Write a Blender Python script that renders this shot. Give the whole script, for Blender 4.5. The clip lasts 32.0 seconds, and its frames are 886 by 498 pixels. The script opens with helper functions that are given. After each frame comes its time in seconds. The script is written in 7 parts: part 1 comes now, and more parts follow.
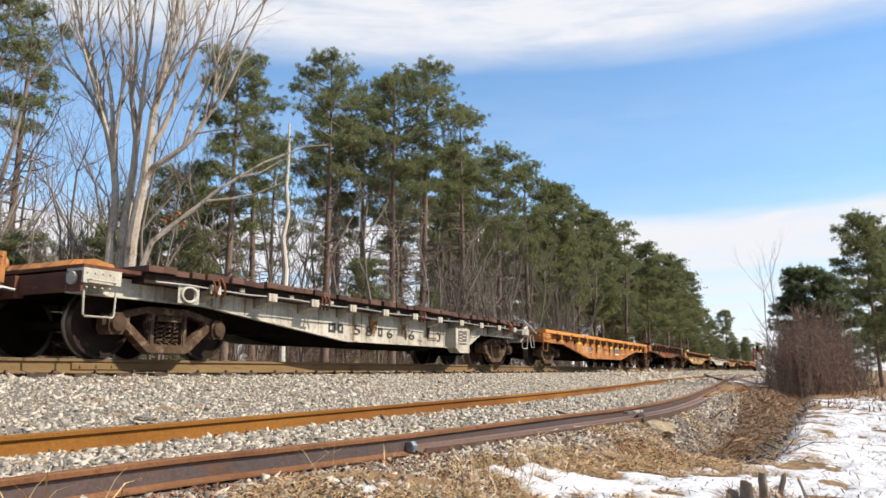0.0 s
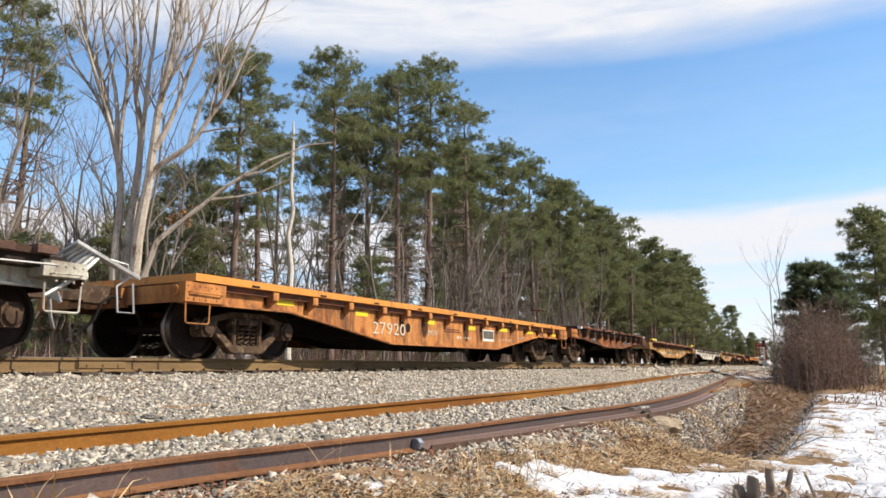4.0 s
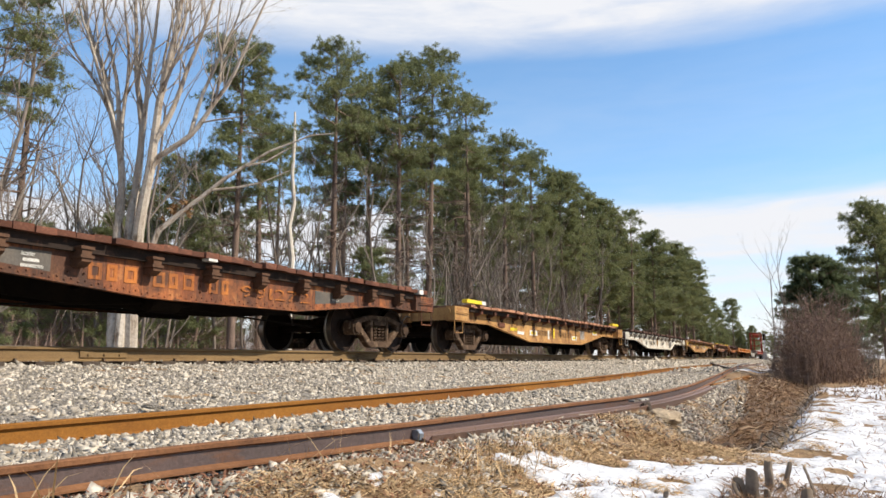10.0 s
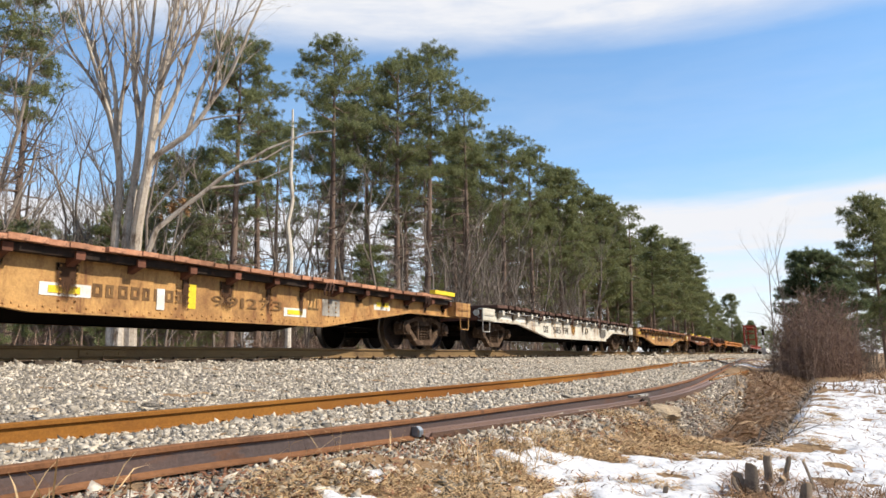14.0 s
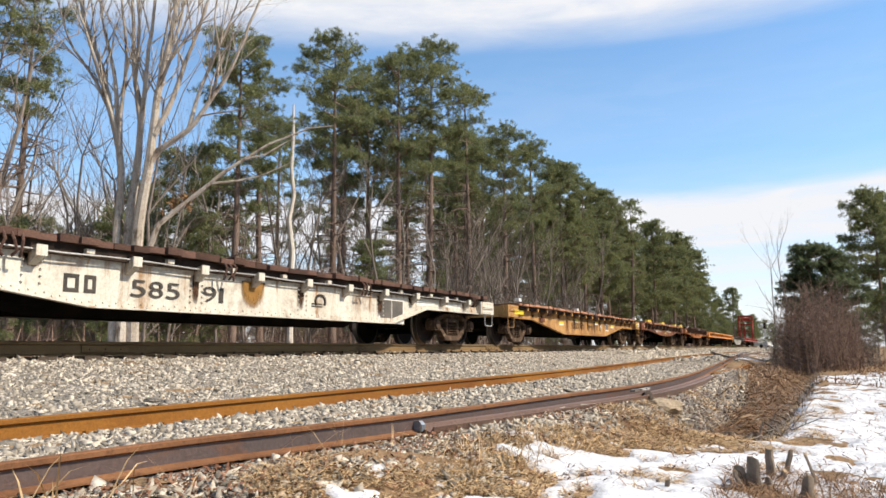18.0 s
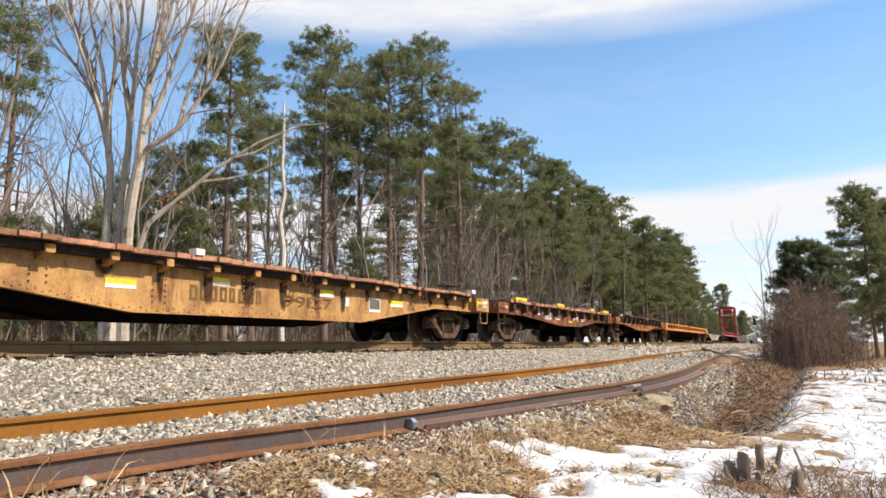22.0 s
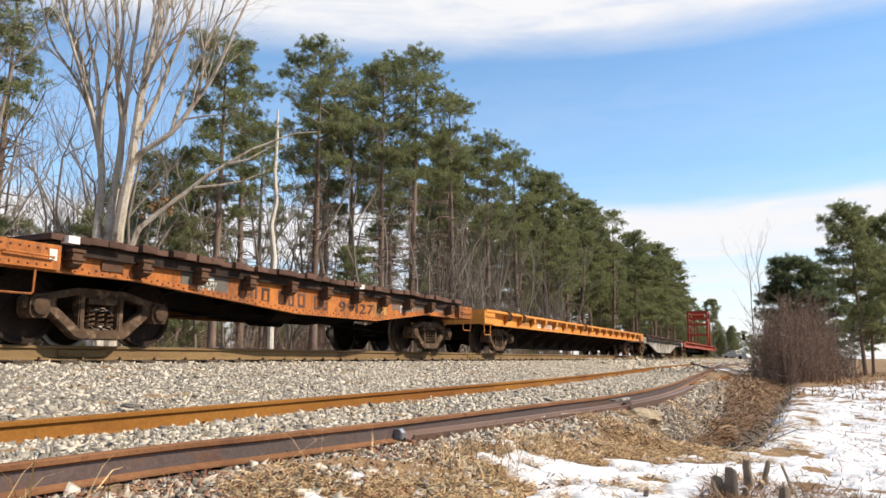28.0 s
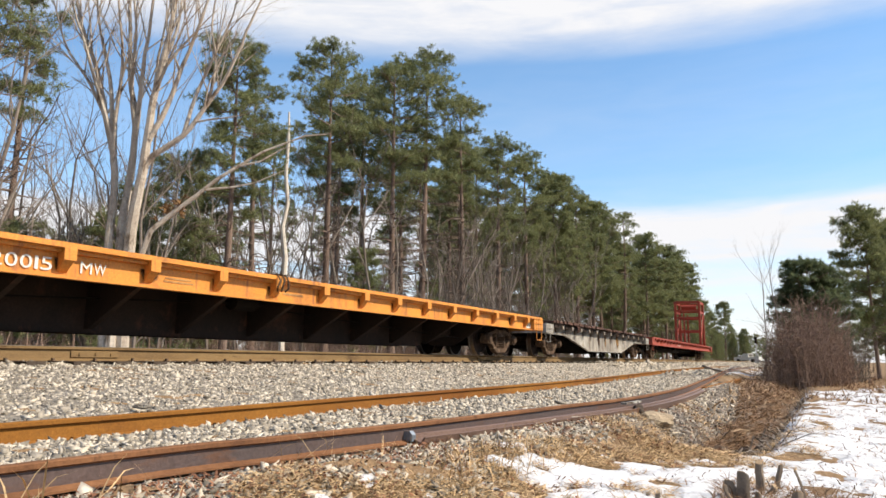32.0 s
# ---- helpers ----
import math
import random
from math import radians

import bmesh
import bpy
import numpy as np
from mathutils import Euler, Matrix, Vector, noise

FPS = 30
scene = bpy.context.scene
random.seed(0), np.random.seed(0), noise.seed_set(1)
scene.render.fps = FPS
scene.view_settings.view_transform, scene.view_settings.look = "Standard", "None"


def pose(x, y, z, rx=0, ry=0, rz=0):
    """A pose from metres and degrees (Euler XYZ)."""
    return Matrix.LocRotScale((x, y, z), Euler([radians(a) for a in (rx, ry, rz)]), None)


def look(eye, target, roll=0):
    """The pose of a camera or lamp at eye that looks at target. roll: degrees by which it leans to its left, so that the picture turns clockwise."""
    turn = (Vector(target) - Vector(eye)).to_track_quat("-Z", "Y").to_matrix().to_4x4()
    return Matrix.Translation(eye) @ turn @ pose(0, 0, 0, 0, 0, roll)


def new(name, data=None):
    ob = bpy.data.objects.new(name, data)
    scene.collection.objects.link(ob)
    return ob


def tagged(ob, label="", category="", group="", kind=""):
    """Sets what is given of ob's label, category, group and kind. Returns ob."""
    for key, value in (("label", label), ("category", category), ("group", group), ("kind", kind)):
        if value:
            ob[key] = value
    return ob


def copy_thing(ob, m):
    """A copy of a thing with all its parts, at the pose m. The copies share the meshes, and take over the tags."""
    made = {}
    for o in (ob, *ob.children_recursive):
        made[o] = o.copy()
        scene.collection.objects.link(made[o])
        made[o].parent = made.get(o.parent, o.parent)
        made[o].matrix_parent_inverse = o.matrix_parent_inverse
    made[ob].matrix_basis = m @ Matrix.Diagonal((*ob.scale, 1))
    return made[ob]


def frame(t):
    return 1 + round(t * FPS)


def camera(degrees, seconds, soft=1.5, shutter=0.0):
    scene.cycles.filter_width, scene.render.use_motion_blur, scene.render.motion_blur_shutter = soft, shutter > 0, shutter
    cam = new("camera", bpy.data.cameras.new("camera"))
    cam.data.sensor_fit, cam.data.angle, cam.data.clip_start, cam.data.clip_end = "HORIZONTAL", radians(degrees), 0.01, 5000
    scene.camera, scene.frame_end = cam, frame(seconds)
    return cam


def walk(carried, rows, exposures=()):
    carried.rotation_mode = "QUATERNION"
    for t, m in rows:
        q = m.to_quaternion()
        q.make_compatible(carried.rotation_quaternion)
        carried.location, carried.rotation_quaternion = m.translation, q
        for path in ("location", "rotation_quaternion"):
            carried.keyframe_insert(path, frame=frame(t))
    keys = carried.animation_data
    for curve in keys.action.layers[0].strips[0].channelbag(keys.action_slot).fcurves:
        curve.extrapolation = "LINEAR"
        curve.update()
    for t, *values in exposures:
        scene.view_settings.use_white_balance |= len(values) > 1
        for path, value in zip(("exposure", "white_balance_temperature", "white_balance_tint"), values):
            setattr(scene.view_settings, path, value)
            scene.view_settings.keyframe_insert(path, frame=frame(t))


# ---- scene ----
from mathutils.geometry import tessellate_polygon

FOV = math.degrees(2 * math.atan(784 / 1300))
EYE = (0.0, 0.0, 1.0)
# seconds, and the turn of the hand-held camera in degrees
PATH = (
    (0, 99.458, 0.135, 27.088), (0.5, 99.655, 0.524, 26.942), (1, 99.629, 0.555, 27.226),
    (1.5, 99.562, 0.404, 27.014), (2, 99.488, 0.196, 27.174), (2.5, 99.531, 0.060, 27.285),
    (3, 99.544, 0.187, 27.332), (3.5, 99.278, 0.402, 27.570), (5.5, 99.200, 0.492, 27.271),
    (6, 99.188, 0.558, 27.628), (6.5, 99.068, 0.405, 27.834), (7, 98.749, 0.112, 27.970),
    (7.5, 98.608, 0.008, 27.794), (8, 98.726, 0.081, 27.755), (8.5, 98.642, 0.023, 27.629),
    (9, 98.401, -0.000, 27.319), (9.5, 98.448, 0.110, 27.230), (10, 98.573, 0.108, 27.548),
    (10.5, 98.578, 0.153, 27.430), (11, 98.588, 0.230, 27.416), (11.5, 98.471, 0.199, 27.579),
    (12, 98.490, 0.355, 27.247), (12.5, 98.448, 0.631, 27.432), (13, 98.331, 0.644, 27.415),
    (13.5, 98.366, 0.521, 27.391), (14, 98.327, 0.446, 27.497), (14.5, 98.340, 0.311, 27.531),
    (16.5, 98.104, 0.293, 27.009), (17, 98.193, 0.342, 27.264), (17.5, 98.326, 0.329, 27.219),
    (18, 97.920, 0.623, 27.633), (18.5, 97.588, 0.254, 27.423), (19, 97.438, 0.405, 27.075),
    (19.5, 97.458, 0.386, 27.111), (20, 97.480, 0.453, 26.709), (20.5, 97.444, 0.692, 26.724),
    (21, 97.612, 0.808, 26.595), (21.5, 97.664, 0.879, 26.793), (22, 97.721, 0.913, 26.991),
    (22.5, 97.929, 0.879, 26.905), (23, 98.574, 0.421, 26.288), (23.5, 98.794, 0.484, 25.942),
    (24, 98.750, 0.437, 25.725), (24.5, 98.852, 0.312, 26.117), (25, 98.971, 0.216, 25.987),
    (25.5, 98.914, -0.102, 26.381), (27.5, 98.573, 0.062, 26.301), (28, 98.519, 0.025, 26.192),
    (28.5, 98.680, -0.021, 26.387), (29, 98.842, -0.007, 26.483), (29.5, 98.661, -0.359, 26.520),
    (30, 98.353, -0.708, 26.666), (30.5, 98.541, -0.708, 26.643), (31, 98.569, -0.605, 26.858),
    (31.5, 98.649, -0.315, 26.742), (32, 98.690, -0.176, 26.992),
)
cam = camera(FOV, 32.0, 1.6)
walk(cam, [(t, pose(*EYE, rx, ry, rz)) for t, rx, ry, rz in PATH],
     ((0, 0.58, 6500, 10), (13, 0.58, 6520, 10), (19, 0.61, 6580, 10), (23, 0.65, 6680, 10), (32, 0.64, 6680, 10)))

# ---- world, sun, exposure ----
SUN_DIR = Vector((0.66, 0.20, 0.68)).normalized()
world = bpy.data.worlds.new("sky")
scene.world = world
world.use_nodes = True
wn, wl = world.node_tree.nodes, world.node_tree.links
wn.clear()


def wnode(kind, **kw):
    n = wn.new(kind)
    for k, v in kw.items():
        n.inputs[k].default_value = v
    return n


def wmath(op, a, b=None):
    n = wn.new("ShaderNodeMath")
    n.operation = op
    for i, v in enumerate((a, b)):
        if v is None:
            continue
        if isinstance(v, (int, float)):
            n.inputs[i].default_value = v
        else:
            wl.new(v, n.inputs[i])
    return n.outputs[0]


sky = wn.new("ShaderNodeTexSky")
sky.sky_type = "NISHITA"
sky.sun_disc = False
sky.sun_elevation = math.asin(SUN_DIR.z)
sky.sun_rotation = math.atan2(SUN_DIR.x, SUN_DIR.y)
sky.air_density, sky.dust_density, sky.ozone_density = 1.0, 0.1, 5.0
coord = wn.new("ShaderNodeTexCoord")
sep = wn.new("ShaderNodeSeparateXYZ")
wl.new(coord.outputs["Generated"], sep.inputs[0])
# cloud sheets: long streaks lying one above the other
stretch = wn.new("ShaderNodeMapping")
stretch.inputs["Scale"].default_value = (1.6, 1.6, 9.0)
wl.new(coord.outputs["Generated"], stretch.inputs[0])
streak = wnode("ShaderNodeTexNoise", Scale=1.7, Detail=7.0, Roughness=0.55, Distortion=0.4)
wl.new(stretch.outputs[0], streak.inputs["Vector"])
height = wmath("ADD", sep.outputs["Z"], wmath("MULTIPLY", wmath("SUBTRACT", streak.outputs["Fac"], 0.5), 0.032))
ramp = wn.new("ShaderNodeValToRGB")
wl.new(height, ramp.inputs[0])
stops = ((0.0, 0.85), (0.055, 0.85), (0.068, 0.60), (0.080, 0.90), (0.092, 0.52), (0.104, 0.90), (0.122, 0.50), (0.134, 0.97), (0.186, 1.0), (0.204, 0.26), (0.24, 0.12), (0.30, 0.16), (0.385, 0.08), (0.425, 0.85), (0.50, 1.0), (0.57, 0.35), (0.68, 0.10), (1.0, 0.04))
while len(ramp.color_ramp.elements) < len(stops):
    ramp.color_ramp.elements.new(0.5)
for el, (at, v) in zip(ramp.color_ramp.elements, stops):
    el.position, el.color = at, (v, v, v, 1)
fine = wnode("ShaderNodeTexNoise", Scale=5.0, Detail=8.0, Roughness=0.6, Distortion=0.3)
wl.new(stretch.outputs[0], fine.inputs["Vector"])
cover = wmath("MULTIPLY", ramp.outputs[0], wmath("ADD", 0.4, wmath("MULTIPLY", fine.outputs["Fac"], 1.2)))
clamp = wn.new("ShaderNodeClamp")
wl.new(cover, clamp.inputs[0])
mixc = wn.new("ShaderNodeMix")
mixc.data_type = "RGBA"
wl.new(clamp.outputs[0], mixc.inputs["Factor"])
hue = wn.new("ShaderNodeHueSaturation")
hue.inputs["Hue"].default_value, hue.inputs["Saturation"].default_value, hue.inputs["Value"].default_value = 0.493, 1.09, 1.47
wl.new(sky.outputs[0], hue.inputs["Color"])
wl.new(hue.outputs[0], mixc.inputs["A"])
mixc.inputs["B"].default_value = (6.3, 6.4, 6.7, 1)
bg = wn.new("ShaderNodeBackground")
bg.inputs["Strength"].default_value = 0.095
wl.new(mixc.outputs["Result"], bg.inputs["Color"])
wout = wn.new("ShaderNodeOutputWorld")
wl.new(bg.outputs[0], wout.inputs[0])
sun_data = bpy.data.lights.new("sun", "SUN")
sun_data.energy, sun_data.angle, sun_data.color = 5.0, radians(0.53), (1.0, 0.89, 0.74)
sun = new("sun", sun_data)
sun.matrix_world = look((0, 0, 40), Vector((0, 0, 40)) - SUN_DIR)


# ---- materials ----
TONE = 0.88          # overall reflectance of the dusty, weathered surfaces


def material(name, base, second=None, rough=0.8, metal=0.0, grain=30.0, bump=0.3, patches=2.0, third=None, third_at=0.62, stretch=(1, 1, 1), depth=0.01, coords="Object", vary=0.0, streak=None, grime=None, each=0.0):
    """Two-scale procedural surface: large patches between base and second, fine grain, and an optional third colour in stains."""
    base, second, third = (tuple(v * TONE for v in c) if c else c for c in (base, second, third))
    streak = streak and (tuple(v * TONE for v in streak[0]), *streak[1:])
    grime = grime and (tuple(v * TONE for v in grime[0]), *grime[1:])
    m = bpy.data.materials.new(name)
    m.use_nodes = True
    nt = m.node_tree
    n, l = nt.nodes, nt.links
    bsdf = n["Principled BSDF"]
    bsdf.inputs["Metallic"].default_value = metal
    bsdf.inputs["Specular IOR Level"].default_value = 0.15 if rough > 0.6 else 0.4
    tc = n.new("ShaderNodeTexCoord")
    mp = n.new("ShaderNodeMapping")
    mp.inputs["Scale"].default_value = stretch
    l.new(tc.outputs[coords], mp.inputs[0])

    def noise_at(scale, detail=4.0, rough_=0.6, even=False):
        t = n.new("ShaderNodeTexNoise")
        t.inputs["Scale"].default_value, t.inputs["Detail"].default_value, t.inputs["Roughness"].default_value = scale, detail, rough_
        l.new(tc.outputs[coords] if even else mp.outputs[0], t.inputs["Vector"])
        return t.outputs["Fac"]

    def ramp_of(fac, a, b):
        r = n.new("ShaderNodeMapRange")
        r.inputs["From Min"].default_value, r.inputs["From Max"].default_value = a, b
        l.new(fac, r.inputs["Value"])
        return r.outputs["Result"]

    def mix_of(fac, a, b, mode="MIX"):
        x = n.new("ShaderNodeMix")
        x.data_type, x.blend_type = "RGBA", mode
        if isinstance(fac, float):
            x.inputs["Factor"].default_value = fac
        else:
            l.new(fac, x.inputs["Factor"])
        for key, v in (("A", a), ("B", b)):
            if isinstance(v, tuple):
                x.inputs[key].default_value = (*v, 1)
            else:
                l.new(v, x.inputs[key])
        return x.outputs["Result"]

    big, small = noise_at(patches, 6.0, 0.65), noise_at(grain, 4.0, 0.7, True)
    second = second or tuple(c * 0.7 for c in base)
    colour = mix_of(ramp_of(big, 0.38, 0.62), base, second)
    if third:
        colour = mix_of(ramp_of(noise_at(patches * 2.3, 8.0, 0.7), third_at - 0.06, third_at + 0.06), colour, third)
    if streak:
        # rust that has run down the side in long stripes, in some stretches more than in others
        run = n.new("ShaderNodeMapping")
        run.inputs["Scale"].default_value = (1, 1, 0.09)
        l.new(tc.outputs[coords], run.inputs[0])
        lines = n.new("ShaderNodeTexNoise")
        lines.inputs["Scale"].default_value, lines.inputs["Detail"].default_value, lines.inputs["Roughness"].default_value = 5.5, 7.0, 0.72
        l.new(run.outputs[0], lines.inputs["Vector"])
        where = ramp_of(noise_at(0.9, 5.0, 0.65, True), 0.32, 0.52)
        both = n.new("ShaderNodeMath")
        both.operation = "MULTIPLY"
        l.new(ramp_of(lines.outputs["Fac"], streak[1] - 0.06, streak[1] + 0.06), both.inputs[0])
        l.new(where, both.inputs[1])
        colour = mix_of(both.outputs[0], colour, streak[0])
    if grime:
        soot = n.new("ShaderNodeMath")
        soot.operation = "MULTIPLY"
        soot.inputs[1].default_value = grime[2]
        l.new(ramp_of(noise_at(1.7, 9.0, 0.72, True), grime[1] - 0.13, grime[1] + 0.05), soot.inputs[0])
        colour = mix_of(soot.outputs[0], colour, grime[0])
    grey = n.new("ShaderNodeMapRange")
    grey.inputs["From Min"].default_value, grey.inputs["From Max"].default_value = 0.3, 0.7
    grey.inputs["To Min"].default_value, grey.inputs["To Max"].default_value = 0.72, 1.12
    l.new(small, grey.inputs["Value"])
    scaled = n.new("ShaderNodeVectorMath")
    scaled.operation = "SCALE"
    l.new(colour, scaled.inputs[0])
    l.new(grey.outputs["Result"], scaled.inputs["Scale"])
    out = scaled.outputs[0]
    if vary:
        info = n.new("ShaderNodeNewGeometry")
        rr = n.new("ShaderNodeMapRange")
        rr.inputs["To Min"].default_value, rr.inputs["To Max"].default_value = 1 - vary, 1 + vary
        l.new(info.outputs["Random Per Island"], rr.inputs["Value"])
        s2 = n.new("ShaderNodeVectorMath")
        s2.operation = "SCALE"
        l.new(out, s2.inputs[0])
        l.new(rr.outputs["Result"], s2.inputs["Scale"])
        out = s2.outputs[0]
    if each:
        own = n.new("ShaderNodeObjectInfo")
        er = n.new("ShaderNodeMapRange")
        er.inputs["To Min"].default_value, er.inputs["To Max"].default_value = 1 - each, 1 + each * 0.6
        l.new(own.outputs["Random"], er.inputs["Value"])
        s3 = n.new("ShaderNodeVectorMath")
        s3.operation = "SCALE"
        l.new(out, s3.inputs[0])
        l.new(er.outputs["Result"], s3.inputs["Scale"])
        out = s3.outputs[0]
    l.new(out, bsdf.inputs["Base Color"])
    rg = n.new("ShaderNodeMapRange")
    rg.inputs["To Min"].default_value, rg.inputs["To Max"].default_value = max(0.05, rough - 0.12), min(1.0, rough + 0.12)
    l.new(small, rg.inputs["Value"])
    l.new(rg.outputs["Result"], bsdf.inputs["Roughness"])
    bp = n.new("ShaderNodeBump")
    bp.inputs["Strength"].default_value, bp.inputs["Distance"].default_value = bump, depth
    l.new(small, bp.inputs["Height"])
    l.new(bp.outputs[0], bsdf.inputs["Normal"])
    return m


def leafy(*args, **kw):
    """Needles that let some light through."""
    m = material(*args, **kw)
    n, l = m.node_tree.nodes, m.node_tree.links
    b = n["Principled BSDF"]
    t = n.new("ShaderNodeBsdfTranslucent")
    l.new(b.inputs["Base Color"].links[0].from_socket, t.inputs["Color"])
    mx = n.new("ShaderNodeMixShader")
    mx.inputs[0].default_value = 0.50
    l.new(b.outputs[0], mx.inputs[1])
    l.new(t.outputs[0], mx.inputs[2])
    l.new(mx.outputs[0], n["Material Output"].inputs["Surface"])
    return m


def stain(name, colour, strength):
    """Rust that has run down from a bracket: dense at the top and ragged towards its foot and edges."""
    m = material(name, colour, tuple(c * 0.6 for c in colour), 0.85, 0, 40, 0.2, 4.0)
    n, l = m.node_tree.nodes, m.node_tree.links
    tc, sp = n.new("ShaderNodeTexCoord"), n.new("ShaderNodeSeparateXYZ")
    l.new(tc.outputs["Generated"], sp.inputs[0])
    own = n.new("ShaderNodeObjectInfo")
    run = n.new("ShaderNodeMapping")
    run.inputs["Scale"].default_value = (1, 14, 1.1)
    l.new(tc.outputs["Object"], run.inputs[0])
    l.new(own.outputs["Random"], run.inputs["Location"])
    lines = n.new("ShaderNodeTexNoise")
    lines.inputs["Scale"].default_value, lines.inputs["Detail"].default_value = 1.6, 6.0
    l.new(run.outputs[0], lines.inputs["Vector"])

    def calc(op, a, b):
        q = n.new("ShaderNodeMath")
        q.operation, q.use_clamp = op, True
        for i, v in enumerate((a, b)):
            if isinstance(v, float):
                q.inputs[i].default_value = v
            else:
                l.new(v, q.inputs[i])
        return q.outputs[0]

    middle = calc("SUBTRACT", 1.0, calc("MULTIPLY", calc("POWER", calc("ABSOLUTE", calc_raw(n, l, sp.outputs["Y"]), 0.0), 2.0), 4.0))
    dense = calc("MULTIPLY", middle, calc("POWER", sp.outputs["Z"], 0.7))
    shown = calc("MULTIPLY", calc("MULTIPLY", calc("SUBTRACT", calc("MULTIPLY", dense, calc("ADD", lines.outputs["Fac"], 0.35)), 0.26), 3.4), strength)
    clear, mx = n.new("ShaderNodeBsdfTransparent"), n.new("ShaderNodeMixShader")
    l.new(shown, mx.inputs[0])
    l.new(clear.outputs[0], mx.inputs[1])
    l.new(n["Principled BSDF"].outputs[0], mx.inputs[2])
    l.new(mx.outputs[0], n["Material Output"].inputs["Surface"])
    return m


def calc_raw(n, l, socket):
    """The socket less one half, unclamped."""
    q = n.new("ShaderNodeMath")
    q.operation = "SUBTRACT"
    l.new(socket, q.inputs[0])
    q.inputs[1].default_value = 0.5
    return q.outputs[0]


M_stain_orange = stain("orange_run", (0.36, 0.19, 0.055), 0.85)
M_stain = stain("rust_run", (0.085, 0.043, 0.023), 0.92)
M_rail_rust = material("rail_rust", (0.275, 0.122, 0.024), (0.19, 0.074, 0.017), 0.85, 0.05, 60, 0.4, 2.0, (0.11, 0.042, 0.018), 0.63, (1, 0.25, 1))
M_rail_main = material("rail_main", (0.25, 0.165, 0.078), (0.175, 0.112, 0.055), 0.75, 0.15, 60, 0.35, 2.0, (0.09, 0.055, 0.03), 0.64, (1, 0.25, 1))
M_rail_head = material("rail_head", (0.30, 0.27, 0.23), (0.22, 0.18, 0.14), 0.4, 0.85, 40, 0.1, 2.0)
M_rail_dark = material("rail_dark", (0.125, 0.085, 0.075), (0.10, 0.075, 0.07), 0.5, 0.35, 50, 0.3, 2.2, (0.17, 0.075, 0.035), 0.62, (1, 0.3, 1))
M_rail_brown = material("rail_brown_head", (0.24, 0.115, 0.055), (0.17, 0.08, 0.04), 0.8, 0.1, 60, 0.35, 3.0, (0.10, 0.05, 0.03), 0.64)
M_rail_loose = material("rail_loose", (0.20, 0.125, 0.095), (0.15, 0.095, 0.075), 0.55, 0.3, 50, 0.3, 2.0, (0.24, 0.12, 0.06), 0.63, (1, 0.3, 1))
M_rail_glint = material("rail_end_blue", (0.36, 0.41, 0.46), (0.26, 0.30, 0.34), 0.45, 0.6, 40, 0.2)
M_tie = material("tie", (0.055, 0.04, 0.03), (0.09, 0.07, 0.055), 0.9, 0, 40, 0.5, 4.0)
M_stone = material("ballast_stone", (0.46, 0.415, 0.345), (0.34, 0.300, 0.240), 0.9, 0, 40, 0.3, 7.0, (0.46, 0.385, 0.275), 0.63, vary=0.6)
M_stone_grey = material("spilt_stone", (0.21, 0.185, 0.160), (0.14, 0.12, 0.105), 0.92, 0, 40, 0.3, 5.0, (0.30, 0.22, 0.15), 0.6, vary=0.45)
M_redlitter = material("red_litter", (0.26, 0.125, 0.07), (0.19, 0.09, 0.055), 0.9, 0, 30, 0.2, 2.0, vary=0.5)
M_bed = material("ballast_bed", (0.20, 0.18, 0.15), (0.30, 0.27, 0.23), 0.95, 0, 22, 1.0, 5.0, depth=0.05)
M_deck = material("deck_wood", (0.145, 0.080, 0.060), (0.088, 0.052, 0.041), 0.9, 0, 40, 0.5, 3.0, (0.16, 0.09, 0.062), 0.62, (0.3, 1, 1), each=0.45)
M_deck_red = material("deck_wood_red", (0.19, 0.075, 0.045), (0.105, 0.05, 0.035), 0.85, 0, 40, 0.5, 3.0, (0.26, 0.13, 0.085), 0.63, (0.3, 1, 1), each=0.45)
M_deck_pink = material("deck_wood_pale", (0.54, 0.28, 0.17), (0.38, 0.18, 0.105), 0.85, 0, 40, 0.5, 4.0, (0.12, 0.06, 0.04), 0.57, (0.3, 1, 1), grime=((0.10, 0.055, 0.04), 0.60, 0.7), each=0.4)
# black iron, darkened further to deepen the shade beneath the cars
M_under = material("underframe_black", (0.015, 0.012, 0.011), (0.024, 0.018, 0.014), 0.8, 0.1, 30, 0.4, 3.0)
M_truck = material("truck_iron", (0.105, 0.066, 0.042), (0.060, 0.037, 0.024), 0.85, 0.0, 30, 0.4, 4.0, (0.21, 0.145, 0.095), 0.58)
M_wheel = material("wheel_steel", (0.034, 0.021, 0.016), (0.022, 0.015, 0.012), 0.8, 0.1, 25, 0.3, 4.0, (0.07, 0.04, 0.028), 0.62)
M_tread = material("wheel_tread", (0.28, 0.24, 0.2), (0.2, 0.16, 0.13), 0.35, 0.85, 40, 0.1)
M_white = material("paint_white", (0.58, 0.555, 0.475), (0.47, 0.445, 0.37), 0.7, 0, 40, 0.3, 1.6, (0.22, 0.13, 0.075), 0.66, (1, 1, 0.5), streak=((0.20, 0.12, 0.065), 0.58), grime=((0.15, 0.105, 0.07), 0.61, 0.65))
M_white_rust = material("paint_white_rusted", (0.68, 0.65, 0.565), (0.58, 0.54, 0.45), 0.7, 0, 40, 0.3, 2.2, (0.42, 0.25, 0.10), 0.67, (1, 1, 0.3), streak=((0.30, 0.15, 0.05), 0.59), grime=((0.20, 0.10, 0.045), 0.63, 0.75))
